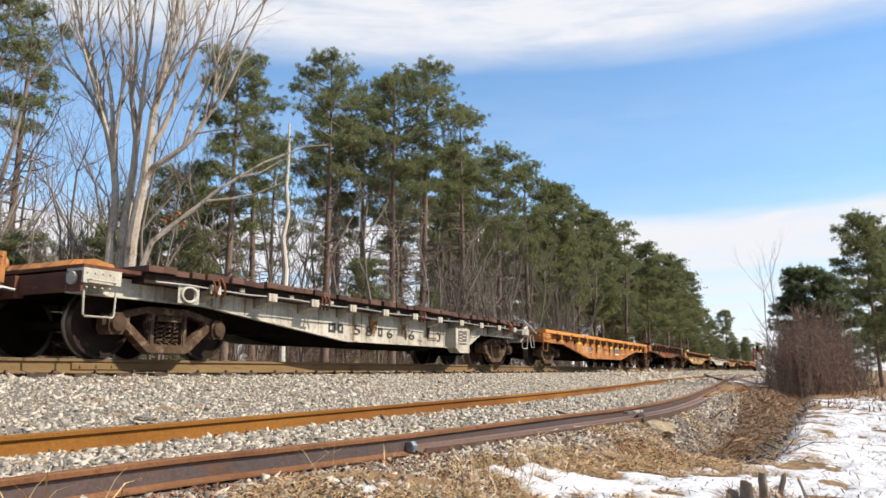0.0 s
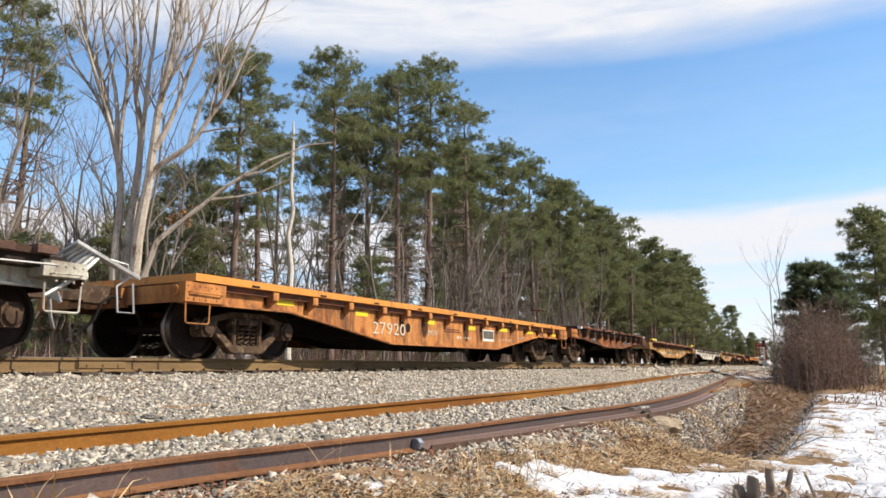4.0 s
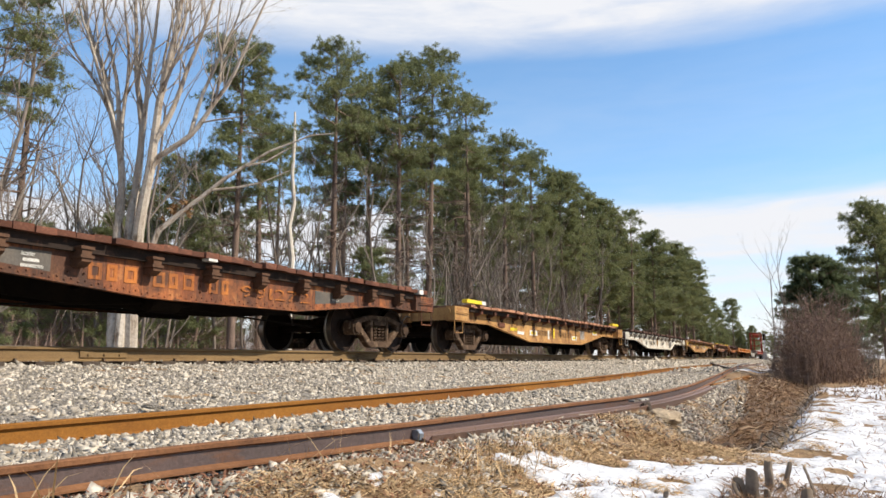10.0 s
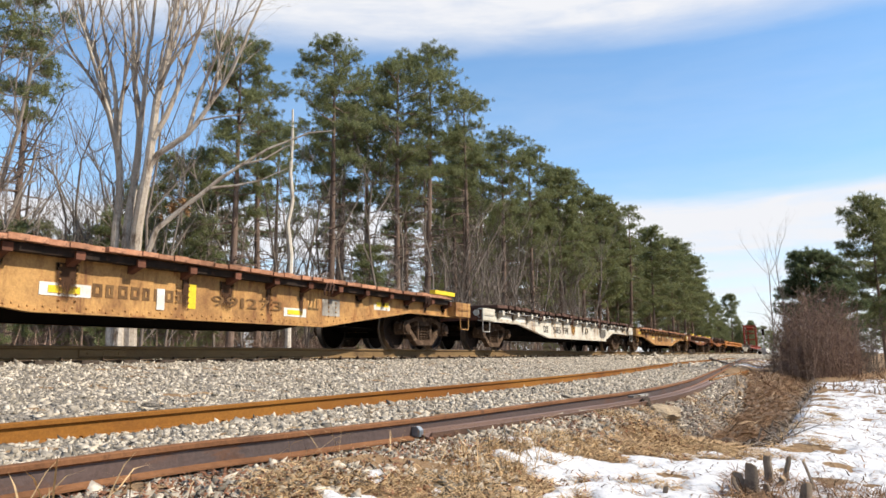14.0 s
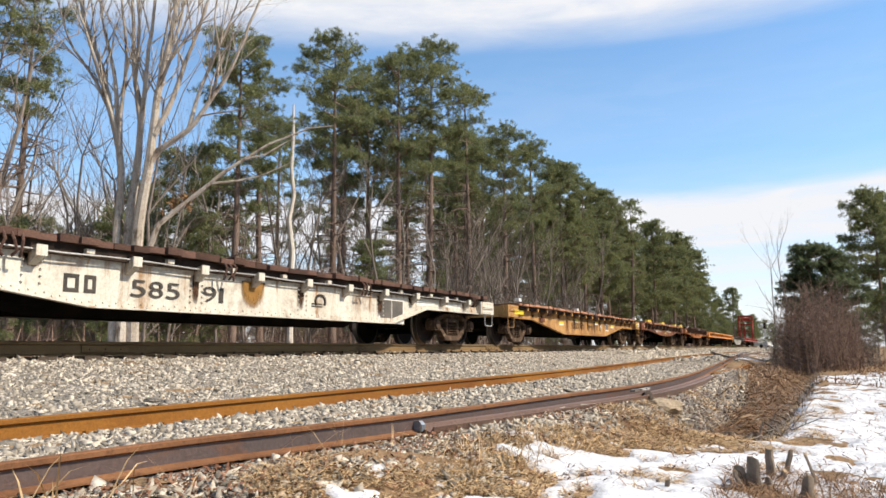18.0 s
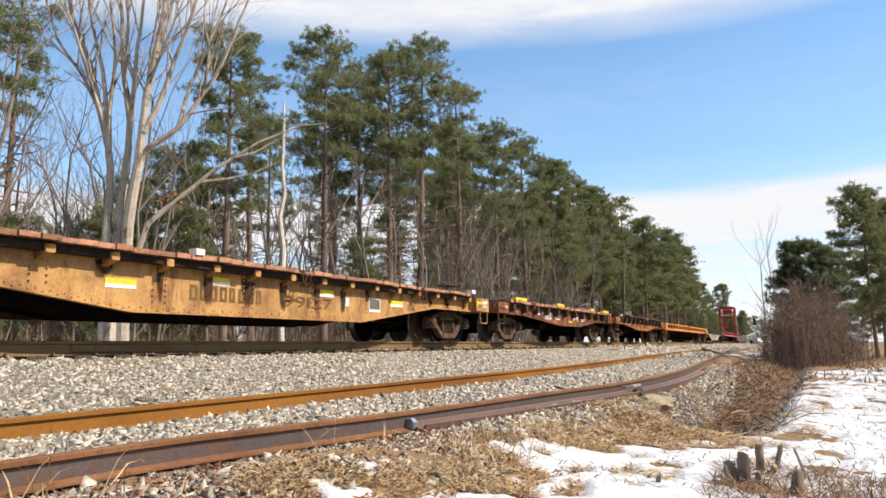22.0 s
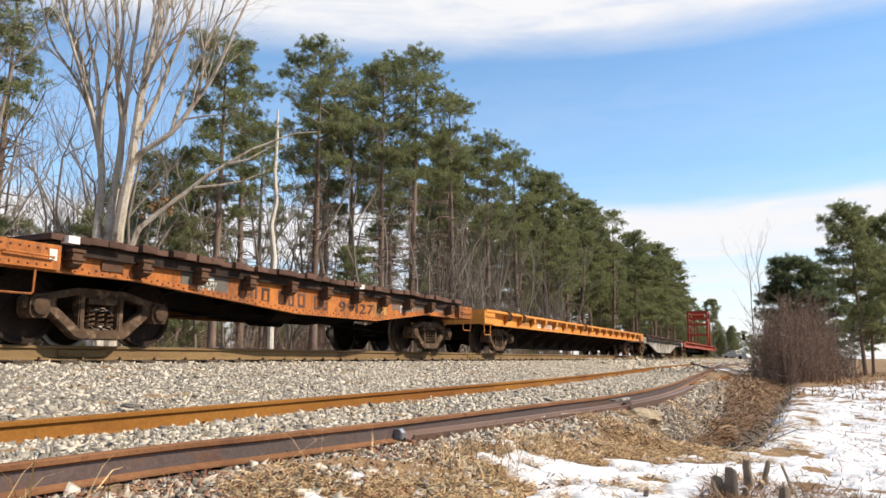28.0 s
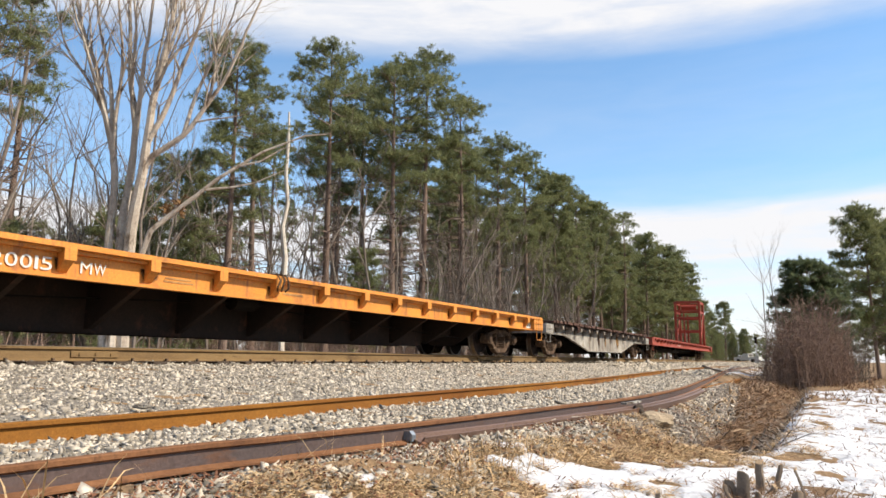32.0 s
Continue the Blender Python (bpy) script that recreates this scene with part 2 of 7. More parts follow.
M_girder = material("girder_dark", (0.055, 0.036, 0.028), (0.035, 0.026, 0.022), 0.85, 0.1, 30, 0.4, 1.2, (0.10, 0.05, 0.035), 0.6)
M_grey = material("paint_grey_white", (0.47, 0.45, 0.40), (0.33, 0.31, 0.275), 0.7, 0, 40, 0.3, 1.6, (0.22, 0.14, 0.09), 0.64, (1, 1, 0.5), streak=((0.16, 0.10, 0.06), 0.56), grime=((0.10, 0.08, 0.065), 0.57, 0.7))
M_orange = material("paint_orange_rusted", (0.62, 0.275, 0.082), (0.48, 0.190, 0.055), 0.7, 0, 40, 0.3, 1.6, (0.27, 0.095, 0.035), 0.58, (1, 1, 0.4), streak=((0.14, 0.055, 0.028), 0.56), grime=((0.13, 0.06, 0.035), 0.58, 0.75))
M_orange_new = material("paint_orange", (0.72, 0.29, 0.045), (0.64, 0.245, 0.04), 0.55, 0, 40, 0.15, 1.2, (0.42, 0.15, 0.035), 0.68, streak=((0.34, 0.13, 0.04), 0.60), grime=((0.22, 0.10, 0.045), 0.66, 0.6))
M_brown = material("paint_red_brown", (0.40, 0.145, 0.055), (0.25, 0.085, 0.04), 0.8, 0, 40, 0.4, 2.4, (0.50, 0.21, 0.08), 0.60, (1, 1, 0.6), streak=((0.085, 0.042, 0.03), 0.53), grime=((0.075, 0.045, 0.034), 0.53, 0.85))
M_rustor = material("paint_rust_orange", (0.50, 0.18, 0.048), (0.37, 0.125, 0.036), 0.8, 0, 40, 0.4, 2.4, (0.22, 0.085, 0.04), 0.62, (1, 1, 0.6), streak=((0.15, 0.065, 0.034), 0.58), grime=((0.10, 0.055, 0.038), 0.60, 0.7))
M_tan = material("paint_tan_yellow", (0.54, 0.315, 0.118), (0.42, 0.232, 0.085), 0.7, 0, 40, 0.3, 1.6, (0.26, 0.11, 0.045), 0.60, (1, 1, 0.5), streak=((0.17, 0.075, 0.036), 0.60), grime=((0.18, 0.085, 0.042), 0.59, 0.75))
M_red = material("paint_red", (0.40, 0.065, 0.03), (0.29, 0.05, 0.028), 0.6, 0, 40, 0.2, 2.0, (0.25, 0.07, 0.04), 0.68)
M_yellow = material("paint_yellow", (0.80, 0.60, 0.02), (0.72, 0.52, 0.02), 0.6, 0, 40, 0.1, 3.0)
M_stencil = material("stencil_white", (0.78, 0.77, 0.72), (0.66, 0.64, 0.58), 0.7, 0, 40, 0.1, 5.0)
M_worn = material("stencil_worn", (0.72, 0.66, 0.55), (0.60, 0.52, 0.40), 0.75, 0, 40, 0.1, 9.0, (0.44, 0.21, 0.08), 0.55)
# stringer wood coloured near-black for the shade under the deck edge
M_shade_edge = material("stringer_black", (0.040, 0.027, 0.021), (0.022, 0.016, 0.013), 0.9, 0, 40, 0.4, 4.0, (0.10, 0.055, 0.036), 0.63)
M_greybrown = material("weathered_grey_brown", (0.21, 0.155, 0.125), (0.15, 0.11, 0.09), 0.85, 0, 40, 0.4, 3.0, (0.36, 0.15, 0.055), 0.60)
M_black = material("stencil_dark", (0.05, 0.045, 0.04), (0.08, 0.07, 0.06), 0.7, 0, 40, 0.1, 5.0)
M_faded = material("stencil_faded", (0.125, 0.068, 0.032), (0.19, 0.11, 0.048), 0.75, 0, 40, 0.1, 6.0)
M_pocket = material("bracket_rusty", (0.085, 0.048, 0.032), (0.13, 0.07, 0.042), 0.9, 0.0, 30, 0.4, 5.0, (0.24, 0.13, 0.06), 0.66)
M_panel = material("panel_dark_grey", (0.10, 0.095, 0.085), (0.15, 0.13, 0.11), 0.7, 0, 40, 0.2, 3.0)
M_steel = material("worn_steel", (0.55, 0.54, 0.52), (0.4, 0.38, 0.35), 0.5, 0.5, 40, 0.2)
M_bark_pine = material("pine_bark", (0.23, 0.165, 0.13), (0.16, 0.115, 0.09), 0.95, 0, 14, 1.0, 2.0, (0.30, 0.21, 0.16), 0.62, (1, 1, 0.3), 0.04)
# the dark brown mottling stands in for the stems' shaded sides
M_bark_pale = material("pale_bark", (0.56, 0.50, 0.42), (0.40, 0.335, 0.265), 0.9, 0, 14, 0.8, 1.8, (0.18, 0.13, 0.09), 0.585, (1, 1, 0.35), 0.02)
M_bleached = material("bleached_wood", (0.72, 0.67, 0.58), (0.56, 0.50, 0.42), 0.9, 0, 14, 0.5, 1.6, (0.34, 0.28, 0.22), 0.64, (1, 1, 0.3), 0.02)
M_bark_grey = material("grey_bark", (0.26, 0.22, 0.185), (0.18, 0.15, 0.125), 0.95, 0, 14, 0.6, 2.0, None, 0.6, (1, 1, 0.3), 0.02)
M_twig = material("thicket_twig", (0.29, 0.200, 0.150), (0.20, 0.135, 0.105), 0.95, 0, 20, 0.4, 1.0, vary=0.4)
M_needle = leafy("pine_needles", (0.190, 0.218, 0.095), (0.250, 0.268, 0.118), 0.6, 0, 6, 0.2, 0.5, vary=0.45)
M_cedar = leafy("cedar_needles", (0.118, 0.152, 0.078), (0.155, 0.185, 0.095), 0.65, 0, 6, 0.2, 0.8, vary=0.4)
M_deadleaf = material("dead_leaves", (0.34, 0.20, 0.095), (0.25, 0.14, 0.065), 0.9, 0, 20, 0.2, vary=0.3)
M_straw = material("dry_grass", (0.60, 0.43, 0.24), (0.46, 0.31, 0.16), 0.9, 0, 30, 0.2, 2.0, vary=0.45)
M_litter = material("dead_litter", (0.30, 0.185, 0.105), (0.20, 0.120, 0.072), 0.9, 0, 30, 0.2, 2.0, vary=0.55)
M_snow = material("snow", (0.70, 0.71, 0.73), (0.59, 0.60, 0.62), 0.65, 0, 26, 0.6, 4.0, (0.36, 0.34, 0.32), 0.66, depth=0.02)
M_rock = material("earth_rock", (0.42, 0.33, 0.22), (0.32, 0.25, 0.17), 0.95, 0, 16, 0.8, 3.0, depth=0.03)
M_stump = material("stump_bark", (0.27, 0.215, 0.165), (0.18, 0.14, 0.105), 0.95, 0, 22, 0.7, 6.0, None, 0.6, (1, 1, 0.3), 0.01)
M_soil = material("dark_soil", (0.115, 0.078, 0.052), (0.165, 0.110, 0.070), 0.95, 0, 18, 1.0, 5.0, (0.19, 0.125, 0.075), 0.60, depth=0.04)
M_cut = material("cut_wood", (0.50, 0.36, 0.22), (0.40, 0.28, 0.17), 0.9, 0, 30, 0.3)


# ---- mesh helpers ----
class Shape:
    """Collects plain geometry for one mesh."""

    def __init__(self):
        self.v, self.f, self.smooth = [], [], False

    def add(self, verts, faces):
        k = len(self.v)
        self.v += [tuple(p) for p in verts]
        self.f += [tuple(i + k for i in f) for f in faces]
        return self

    def box(self, x0, x1, y0, y1, z0, z1):
        return self.add([(x0, y0, z0), (x1, y0, z0), (x1, y1, z0), (x0, y1, z0), (x0, y0, z1), (x1, y0, z1), (x1, y1, z1), (x0, y1, z1)],
                        [(0, 3, 2, 1), (4, 5, 6, 7), (0, 1, 5, 4), (1, 2, 6, 5), (2, 3, 7, 6), (3, 0, 4, 7)])

    def prism(self, outline, axis, a, b):
        """A flat outline of (u, w) pushed along axis from a to b; u, w are the other two axes in order."""
        def at(u, w, d):
            return {"x": (d, u, w), "y": (u, d, w), "z": (u, w, d)}[axis]
        n = len(outline)
        verts = [at(u, w, a) for u, w in outline] + [at(u, w, b) for u, w in outline]
        faces = [tuple(range(n))[::-1], tuple(range(n, 2 * n))] + [(i, (i + 1) % n, n + (i + 1) % n, n + i) for i in range(n)]
        return self.add(verts, faces)

    def tube(self, points, radii, sides=6, caps=True):
        """A round bar along points."""
        pts = [Vector(p) for p in points]
        if isinstance(radii, (int, float)):
            radii = [radii] * len(pts)
        verts, faces = [], []
        ref = None
        for i, p in enumerate(pts):
            d = (pts[min(i + 1, len(pts) - 1)] - pts[max(i - 1, 0)]).normalized()
            if ref is None:
                ref = d.orthogonal().normalized()
            ref = (ref - d * ref.dot(d)).normalized()
            other = d.cross(ref)
            for k in range(sides):
                a = 2 * math.pi * k / sides
                verts.append(p + (ref * math.cos(a) + other * math.sin(a)) * radii[i])
        for i in range(len(pts) - 1):
            for k in range(sides):
                k2 = (k + 1) % sides
                faces.append((i * sides + k, i * sides + k2, (i + 1) * sides + k2, (i + 1) * sides + k))
        if caps:
            faces += [tuple(range(sides))[::-1], tuple(range((len(pts) - 1) * sides, len(pts) * sides))]
        return self.add(verts, faces)

    def lathe(self, profile, sides, axis="x", centre=(0, 0, 0)):
        """Turns a profile of (along, radius) round an axis."""
        verts, faces = [], []
        for along, r in profile:
            for k in range(sides):
                a = 2 * math.pi * k / sides
                c, s = r * math.cos(a), r * math.sin(a)
                p = {"x": (along, c, s), "y": (c, along, s), "z": (c, s, along)}[axis]
                verts.append((p[0] + centre[0], p[1] + centre[1], p[2] + centre[2]))
        for i in range(len(profile) - 1):
            for k in range(sides):
                k2 = (k + 1) % sides
                faces.append((i * sides + k, i * sides + k2, (i + 1) * sides + k2, (i + 1) * sides + k))
        faces += [tuple(range(sides)), tuple(range((len(profile) - 1) * sides, len(profile) * sides))]
        return self.add(verts, faces)

    def mesh(self, name, mat):
        me = bpy.data.meshes.new(name)
        me.from_pydata(self.v, [], self.f)
        b = bmesh.new()
        b.from_mesh(me)
        bmesh.ops.recalc_face_normals(b, faces=b.faces)
        b.to_mesh(me)
        b.free()
        me.materials.append(mat)
        if self.smooth:
            me.shade_smooth()
            me.set_sharp_from_angle(angle=radians(40))
        return me


def part(name, shape, mat, parent, label="", at=None):
    """Links a shape, or a mesh made before, as one mesh object under parent."""
    ob = new(name, shape.mesh(name, mat) if isinstance(shape, Shape) else shape)
    if parent:
        ob.parent = parent
    if at is not None:
        ob.matrix_basis = at
    if label:
        tagged(ob, label)
    return ob


def quick_mesh(name, verts, faces, mat, smooth=False):
    """A large mesh straight from arrays; all faces have the same number of corners."""
    verts, faces = np.asarray(verts, np.float32), np.asarray(faces, np.int32)
    me = bpy.data.meshes.new(name)
    me.vertices.add(len(verts))
    me.vertices.foreach_set("co", verts.ravel())
    k = faces.shape[1]
    me.loops.add(faces.size)
    me.loops.foreach_set("vertex_index", faces.ravel())
    me.polygons.add(len(faces))
    me.polygons.foreach_set("loop_start", np.arange(0, faces.size, k, dtype=np.int32))
    me.update(calc_edges=True)
    me.validate()
    me.materials.append(mat)
    if smooth:
        me.shade_smooth()
    return me


# ---- the line: a long left-hand curve ----
TRACK_X, CURVE, EASE, RAIL_TOP, SIDING_TOP = -8.6, 0.8e-3, 77.2, 1.161, 0.67


def bend(y):
    """How far the line has swung to the left, y metres along: a curve that eases out into a straight."""
    y = np.asarray(y, float)
    c = np.clip(y, 0, EASE)
    return np.where(y < 0, 0.5 * CURVE * y * y, CURVE * (c * c / 2 - c ** 3 / (6 * EASE)) + 0.5 * CURVE * EASE * np.maximum(y - EASE, 0))


def on_line(s, off=0.0):
    """The place s metres along the main line, off metres to the right of its middle, and the heading."""
    a = math.atan(float(bend(s + 0.5) - bend(s - 0.5)))
    return TRACK_X - float(bend(s)) + off * math.cos(a), s + off * math.sin(a), a


def lateral(x, y):
    return x - TRACK_X + bend(y)


def smooth_step(a, b, v):
    t = np.clip((v - a) / (b - a), 0, 1)
    return t * t * (3 - 2 * t)


def value_noise(x, y, scale, seed):
    """Soft noise over the plan, 0 to 1."""
    g = np.random.default_rng(seed).uniform(0, 1, (256, 256))
    u, v = np.asarray(x) / scale + 100.0, np.asarray(y) / scale + 100.0
    i, j = np.floor(u).astype(int), np.floor(v).astype(int)
    a, b = u - i, v - j
    a, b = a * a * (3 - 2 * a), b * b * (3 - 2 * b)
    q = lambda di, dj: g[(i + di) % 256, (j + dj) % 256]
    return (q(0, 0) * (1 - a) + q(1, 0) * a) * (1 - b) + (q(0, 1) * (1 - a) + q(1, 1) * a) * b


def layered(x, y, scale, seed):
    return 0.55 * value_noise(x, y, scale, seed) + 0.3 * value_noise(x, y, scale / 2.3, seed + 1) + 0.15 * value_noise(x, y, scale / 5.1, seed + 2)


FAR_RAIL = [(-3.9, -20), (-3.88, 0), (-3.9, 6), (-4.0, 12), (-4.5, 19), (-5.6, 30), (-6.2, 39), (-6.9, 53), (-7.5, 72)]
NEAR_RAIL = [(-2.45, -20), (-2.42, -3), (-2.33, 1.5), (-2.17, 2.7), (-2.01, 3.6), (-1.90, 4.6), (-1.78, 5.7), (-1.66, 6.7), (-1.61, 8.1), (-1.68, 10.4), (-1.95, 13.9), (-2.32, 18.4), (-3.15, 28), (-3.7, 35), (-4.3, 46), (-5.1, 66)]


def rail_x(points, y):
    return np.interp(y, [p[1] for p in points], [p[0] for p in points])


def ground_height(x, y):
    """Height of the bare ground."""
    x, y = np.asarray(x, float), np.asarray(y, float)
    yc = np.clip(y, -400, 400)
    u = lateral(x, yc)
    inner = np.maximum(lateral(rail_x(FAR_RAIL, y), yc) - 0.35, 1.9)
    outer = np.maximum(lateral(rail_x(NEAR_RAIL, y), yc) + 0.30, 2.5)
    z = np.full_like(u, 0.955)
    z = np.where(u > 0.9, 0.955 - 0.03 * smooth_step(0.9, 1.4, u) - 0.385 * np.clip((u - 1.4) / (inner - 1.4), 0, 1), z)
    heap = (0.005 + 0.02 * smooth_step(3.2, 4.5, y)) * (1 - smooth_step(16, 26, y))          # stones banked against the near rail
    z = np.where(u > outer, 0.54 - 0.15 * smooth_step(outer, outer + 0.6, u) - 0.12 * smooth_step(outer + 0.4, outer + 2.5, u), z)
    z = z + heap * smooth_step(outer - 0.28, outer - 0.12, u) * (1 - smooth_step(outer + 0.15, outer + 1.0, u))
    # the gully beside the bank
    ditch_x = -0.60
    side = x - ditch_x
    width = np.where(side > 0, 0.17, 0.50)
    deep = 0.50 * smooth_step(5.3, 6.6, y) * (1 - 0.8 * smooth_step(14, 28, y))
    z = z - deep * np.exp(-(side / width) ** 2)
    rough = smooth_step(outer + 0.05, outer + 0.5, u) * (1 - smooth_step(20, 32, y)) * smooth_step(4.5, 6.5, y) * (1 - 0.7 * smooth_step(-0.4, 0.0, x))
    z = z + rough * 0.22 * (layered(x, y, 0.9, 301) - 0.5)
    z = z + 0.10 * smooth_step(2, 25, x) + 0.4 * smooth_step(20, 140, x)
    # the far side falls to the wood
    z = np.where(u < -1.9, 0.955 - 0.75 * smooth_step(1.9, 4.5, -u), z)
    return z


def strip(values):
    return np.array(sorted(set(values)))


gx = strip([*np.arange(-30, -14, 1.0), *np.arange(-14, 6, 0.14), *np.arange(6, 30, 0.8), *np.geomspace(30, 3000, 26), *(-np.geomspace(30, 3000, 26))])
gy = strip([*np.arange(-30, -3, 1.5), *np.arange(-3, 26, 0.16), *np.arange(26, 90, 1.0), *np.geomspace(90, 4000, 40), *(-np.geomspace(30, 2000, 20))])
X, Y = np.meshgrid(gx, gy)
Z = ground_height(X, Y)
rng = np.random.default_rng(3)
near_mask = np.exp(-np.maximum(0, np.hypot(X, Y) - 20) / 20)
Z = Z + near_mask * rng.normal(0, 0.012, Z.shape)
nx, ny = len(gx), len(gy)
idx = np.arange(nx * ny).reshape(ny, nx)
quads = np.stack([idx[:-1, :-1], idx[:-1, 1:], idx[1:, 1:], idx[1:, :-1]], -1).reshape(-1, 4)


def ground_material():
    """Dry grass and leaf litter, with stone dust along the line and patches of thawing snow further off."""
    m = material("ground", (0.30, 0.195, 0.105), (0.20, 0.13, 0.075), 0.95, 0, 9, 1.0, 1.3, (0.38, 0.27, 0.15), 0.6, coords="Object", depth=0.05)
    return m


ground = new("ground", quick_mesh("ground", np.stack([X, Y, Z], -1).reshape(-1, 3), quads, ground_material(), True))
tagged(ground, "brown dry grass and leaf litter falling from the railway bank", "ground", kind="structure")


# ---- rails ----
RAIL = [(-0.07, 0), (0.07, 0), (0.07, 0.012), (0.014, 0.032), (0.010, 0.125), (0.036, 0.138), (0.037, 0.165), (0.030, 0.172), (-0.030, 0.172), (-0.037, 0.165), (-0.036, 0.138), (-0.010, 0.125), (-0.014, 0.032), (-0.07, 0.012)]


def rail(name, points, top, mat, label, parent=None, scale=1.0, lean=0.0, head=None, band=0.004):
    """A rail of the usual section swept along points of (x, y); its head stands at height top."""
    pts = [Vector((x, y, top)) if len(p) == 2 else Vector(p) for p in points for x, y in (p[:2],)]
    verts, faces, k = [], [], len(RAIL)
    for i, p in enumerate(pts):
        d = (pts[min(i + 1, len(pts) - 1)] - pts[max(i - 1, 0)]).normalized()
        side = Vector((d.y, -d.x, 0)).normalized()
        for u, w in RAIL:
            c, s = math.cos(lean), math.sin(lean)
            a, b = u * scale, (w - 0.172) * scale
            verts.append(p + side * (a * c - b * s) + Vector((0, 0, a * s + b * c)))
    for i in range(len(pts) - 1):
        for j in range(k):
            faces.append((i * k + j, i * k + (j + 1) % k, (i + 1) * k + (j + 1) % k, (i + 1) * k + j))
    shape = Shape().add(verts, faces + [tuple(range(k)), tuple(range((len(pts) - 1) * k, len(pts) * k))])
    me = shape.mesh(name, mat)
    if head:
        me.materials.append(head)
        for poly in me.polygons:
            c = poly.center
            if len(poly.vertices) == 4 and (c.z > top - band or (band > 0.01 and c.z < top - 0.083)):
                poly.material_index = 1
    ob = part(name, me, mat, parent)
    return tagged(ob, label, "rail", "rails" if parent is None else "", "") if parent is None else ob


main_s = [*np.arange(-60, 120, 2.0), *np.arange(120, 420, 6.0)]
for off, tone in ((0.75, "near"), (-0.75, "far")):
    line_rail = rail("main_rail", [on_line(s, off)[:2] for s in main_s], RAIL_TOP, M_rail_main, "brown steel running rail of the main line on ballast", head=M_rail_head)
    plate_mesh = Shape().box(-0.15, 0.15, -0.10, 0.10, -0.012, 0.006).box(0.08, 0.115, -0.07, -0.045, 0.0, 0.035).box(-0.115, -0.08, 0.045, 0.07, 0.0, 0.035).mesh("tie_plate", M_truck)
    bar_mesh = Shape().prism([(0.012, 0.03), (0.03, 0.045), (0.03, 0.115), (0.012, 0.125)], "y", -0.33, 0.33).lathe([(0.03, 0.016), (0.045, 0.014)], 6, "x", (0, -0.22, 0.08)).lathe([(0.03, 0.016), (0.045, 0.014)], 6, "x", (0, 0.0, 0.08)).lathe([(0.03, 0.016), (0.045, 0.014)], 6, "x", (0, 0.22, 0.08)).mesh("joint_bar", M_rail_main)
    for i in range(100):
        x, y, a = on_line(-6 + i * 0.55, off)
        part("tie_plate", plate_mesh, None, line_rail, "", pose(x, y, RAIL_TOP - 0.172, 0, 0, math.degrees(a)))
    for sj in (6.1, 17.9, 29.7, 41.5):
        x, y, a = on_line(sj, off)
        part("joint_bar", bar_mesh, None, line_rail, "bolted rail joint bar", pose(x, y, RAIL_TOP - 0.172, 0, 0, math.degrees(a)))


def glide(points, n=8):
    """A smooth line through a few plan points."""
    pts = [Vector((*p, 0)) for p in points]
    out = []
    for i in range(len(pts) - 1):
        p0, p1, p2, p3 = pts[max(i - 1, 0)], pts[i], pts[i + 1], pts[min(i + 2, len(pts) - 1)]
        for k in range(n):
            t = k / n
            q = 0.5 * (2 * p1 + (p2 - p0) * t + (2 * p0 - 5 * p1 + 4 * p2 - p3) * t * t + (3 * p1 - p0 - 3 * p2 + p3) * t ** 3)
            out.append((q.x, q.y))
    return out + [tuple(points[-1])]


side_a = rail("siding_rail", glide(FAR_RAIL), SIDING_TOP, M_rail_rust, "orange-rusted unused siding rail lying in pale ballast", scale=0.76)
side_b = rail("siding_rail", glide(NEAR_RAIL), SIDING_TOP, M_rail_dark, "dark brown rusted siding rail with a scaly head", head=M_rail_brown, band=0.026, scale=0.62)
for side_rail, points, paint, foot in ((side_a, FAR_RAIL, M_rail_rust, SIDING_TOP - 0.131), (side_b, NEAR_RAIL, M_rail_dark, SIDING_TOP - 0.107)):
    small_bar = Shape().prism([(0.009, 0.025), (0.024, 0.034), (0.024, 0.088), (0.009, 0.094)], "y", -0.28, 0.28).mesh("joint_bar", paint)
    small_plate = Shape().box(-0.11, 0.11, -0.09, 0.09, -0.01, 0.004).box(0.056, 0.085, -0.06, -0.04, 0.0, 0.03).mesh("tie_plate", paint)
    for yj in (-1.4, 9.4, 20.0):
        a = math.degrees(math.atan(-(float(rail_x(points, yj + 0.5)) - float(rail_x(points, yj - 0.5)))))
        part("joint_bar", small_bar, None, side_rail, "bolted rail joint bar", pose(float(rail_x(points, yj)), yj, foot, 0, 0, a))
    for i in range(40):
        y = -1.0 + i * 0.56
        part("tie_plate", small_plate, None, side_rail, "", pose(float(rail_x(points, y)), y, foot - (0.03 if side_rail is side_b else 0.0)))
# the spare rail that lies against the siding, its bare cut end coloured as a pale glint
loose = rail("loose_rail", glide([(-2.00, 3.52), (-1.86, 4.3), (-1.73, 5.2), (-1.56, 6.5), (-1.49, 7.8), (-1.53, 9.6), (-1.66, 11.8)]), SIDING_TOP - 0.075, M_rail_loose, "brown spare rail lying on its side against the siding rail", lean=1.25, scale=0.62)
part("bare_patch", Shape().box(-0.022, 0.030, -0.22, -0.08, -0.012, 0.004).box(-0.015, 0.028, -0.05, 0.10, -0.012, 0.004).box(-0.02, 0.026, 0.13, 0.22, -0.012, 0.004), M_grey, loose, "pale flaked patch on the rail head", pose(-1.545, 6.75, SIDING_TOP - 0.026, 0, 0, -5))
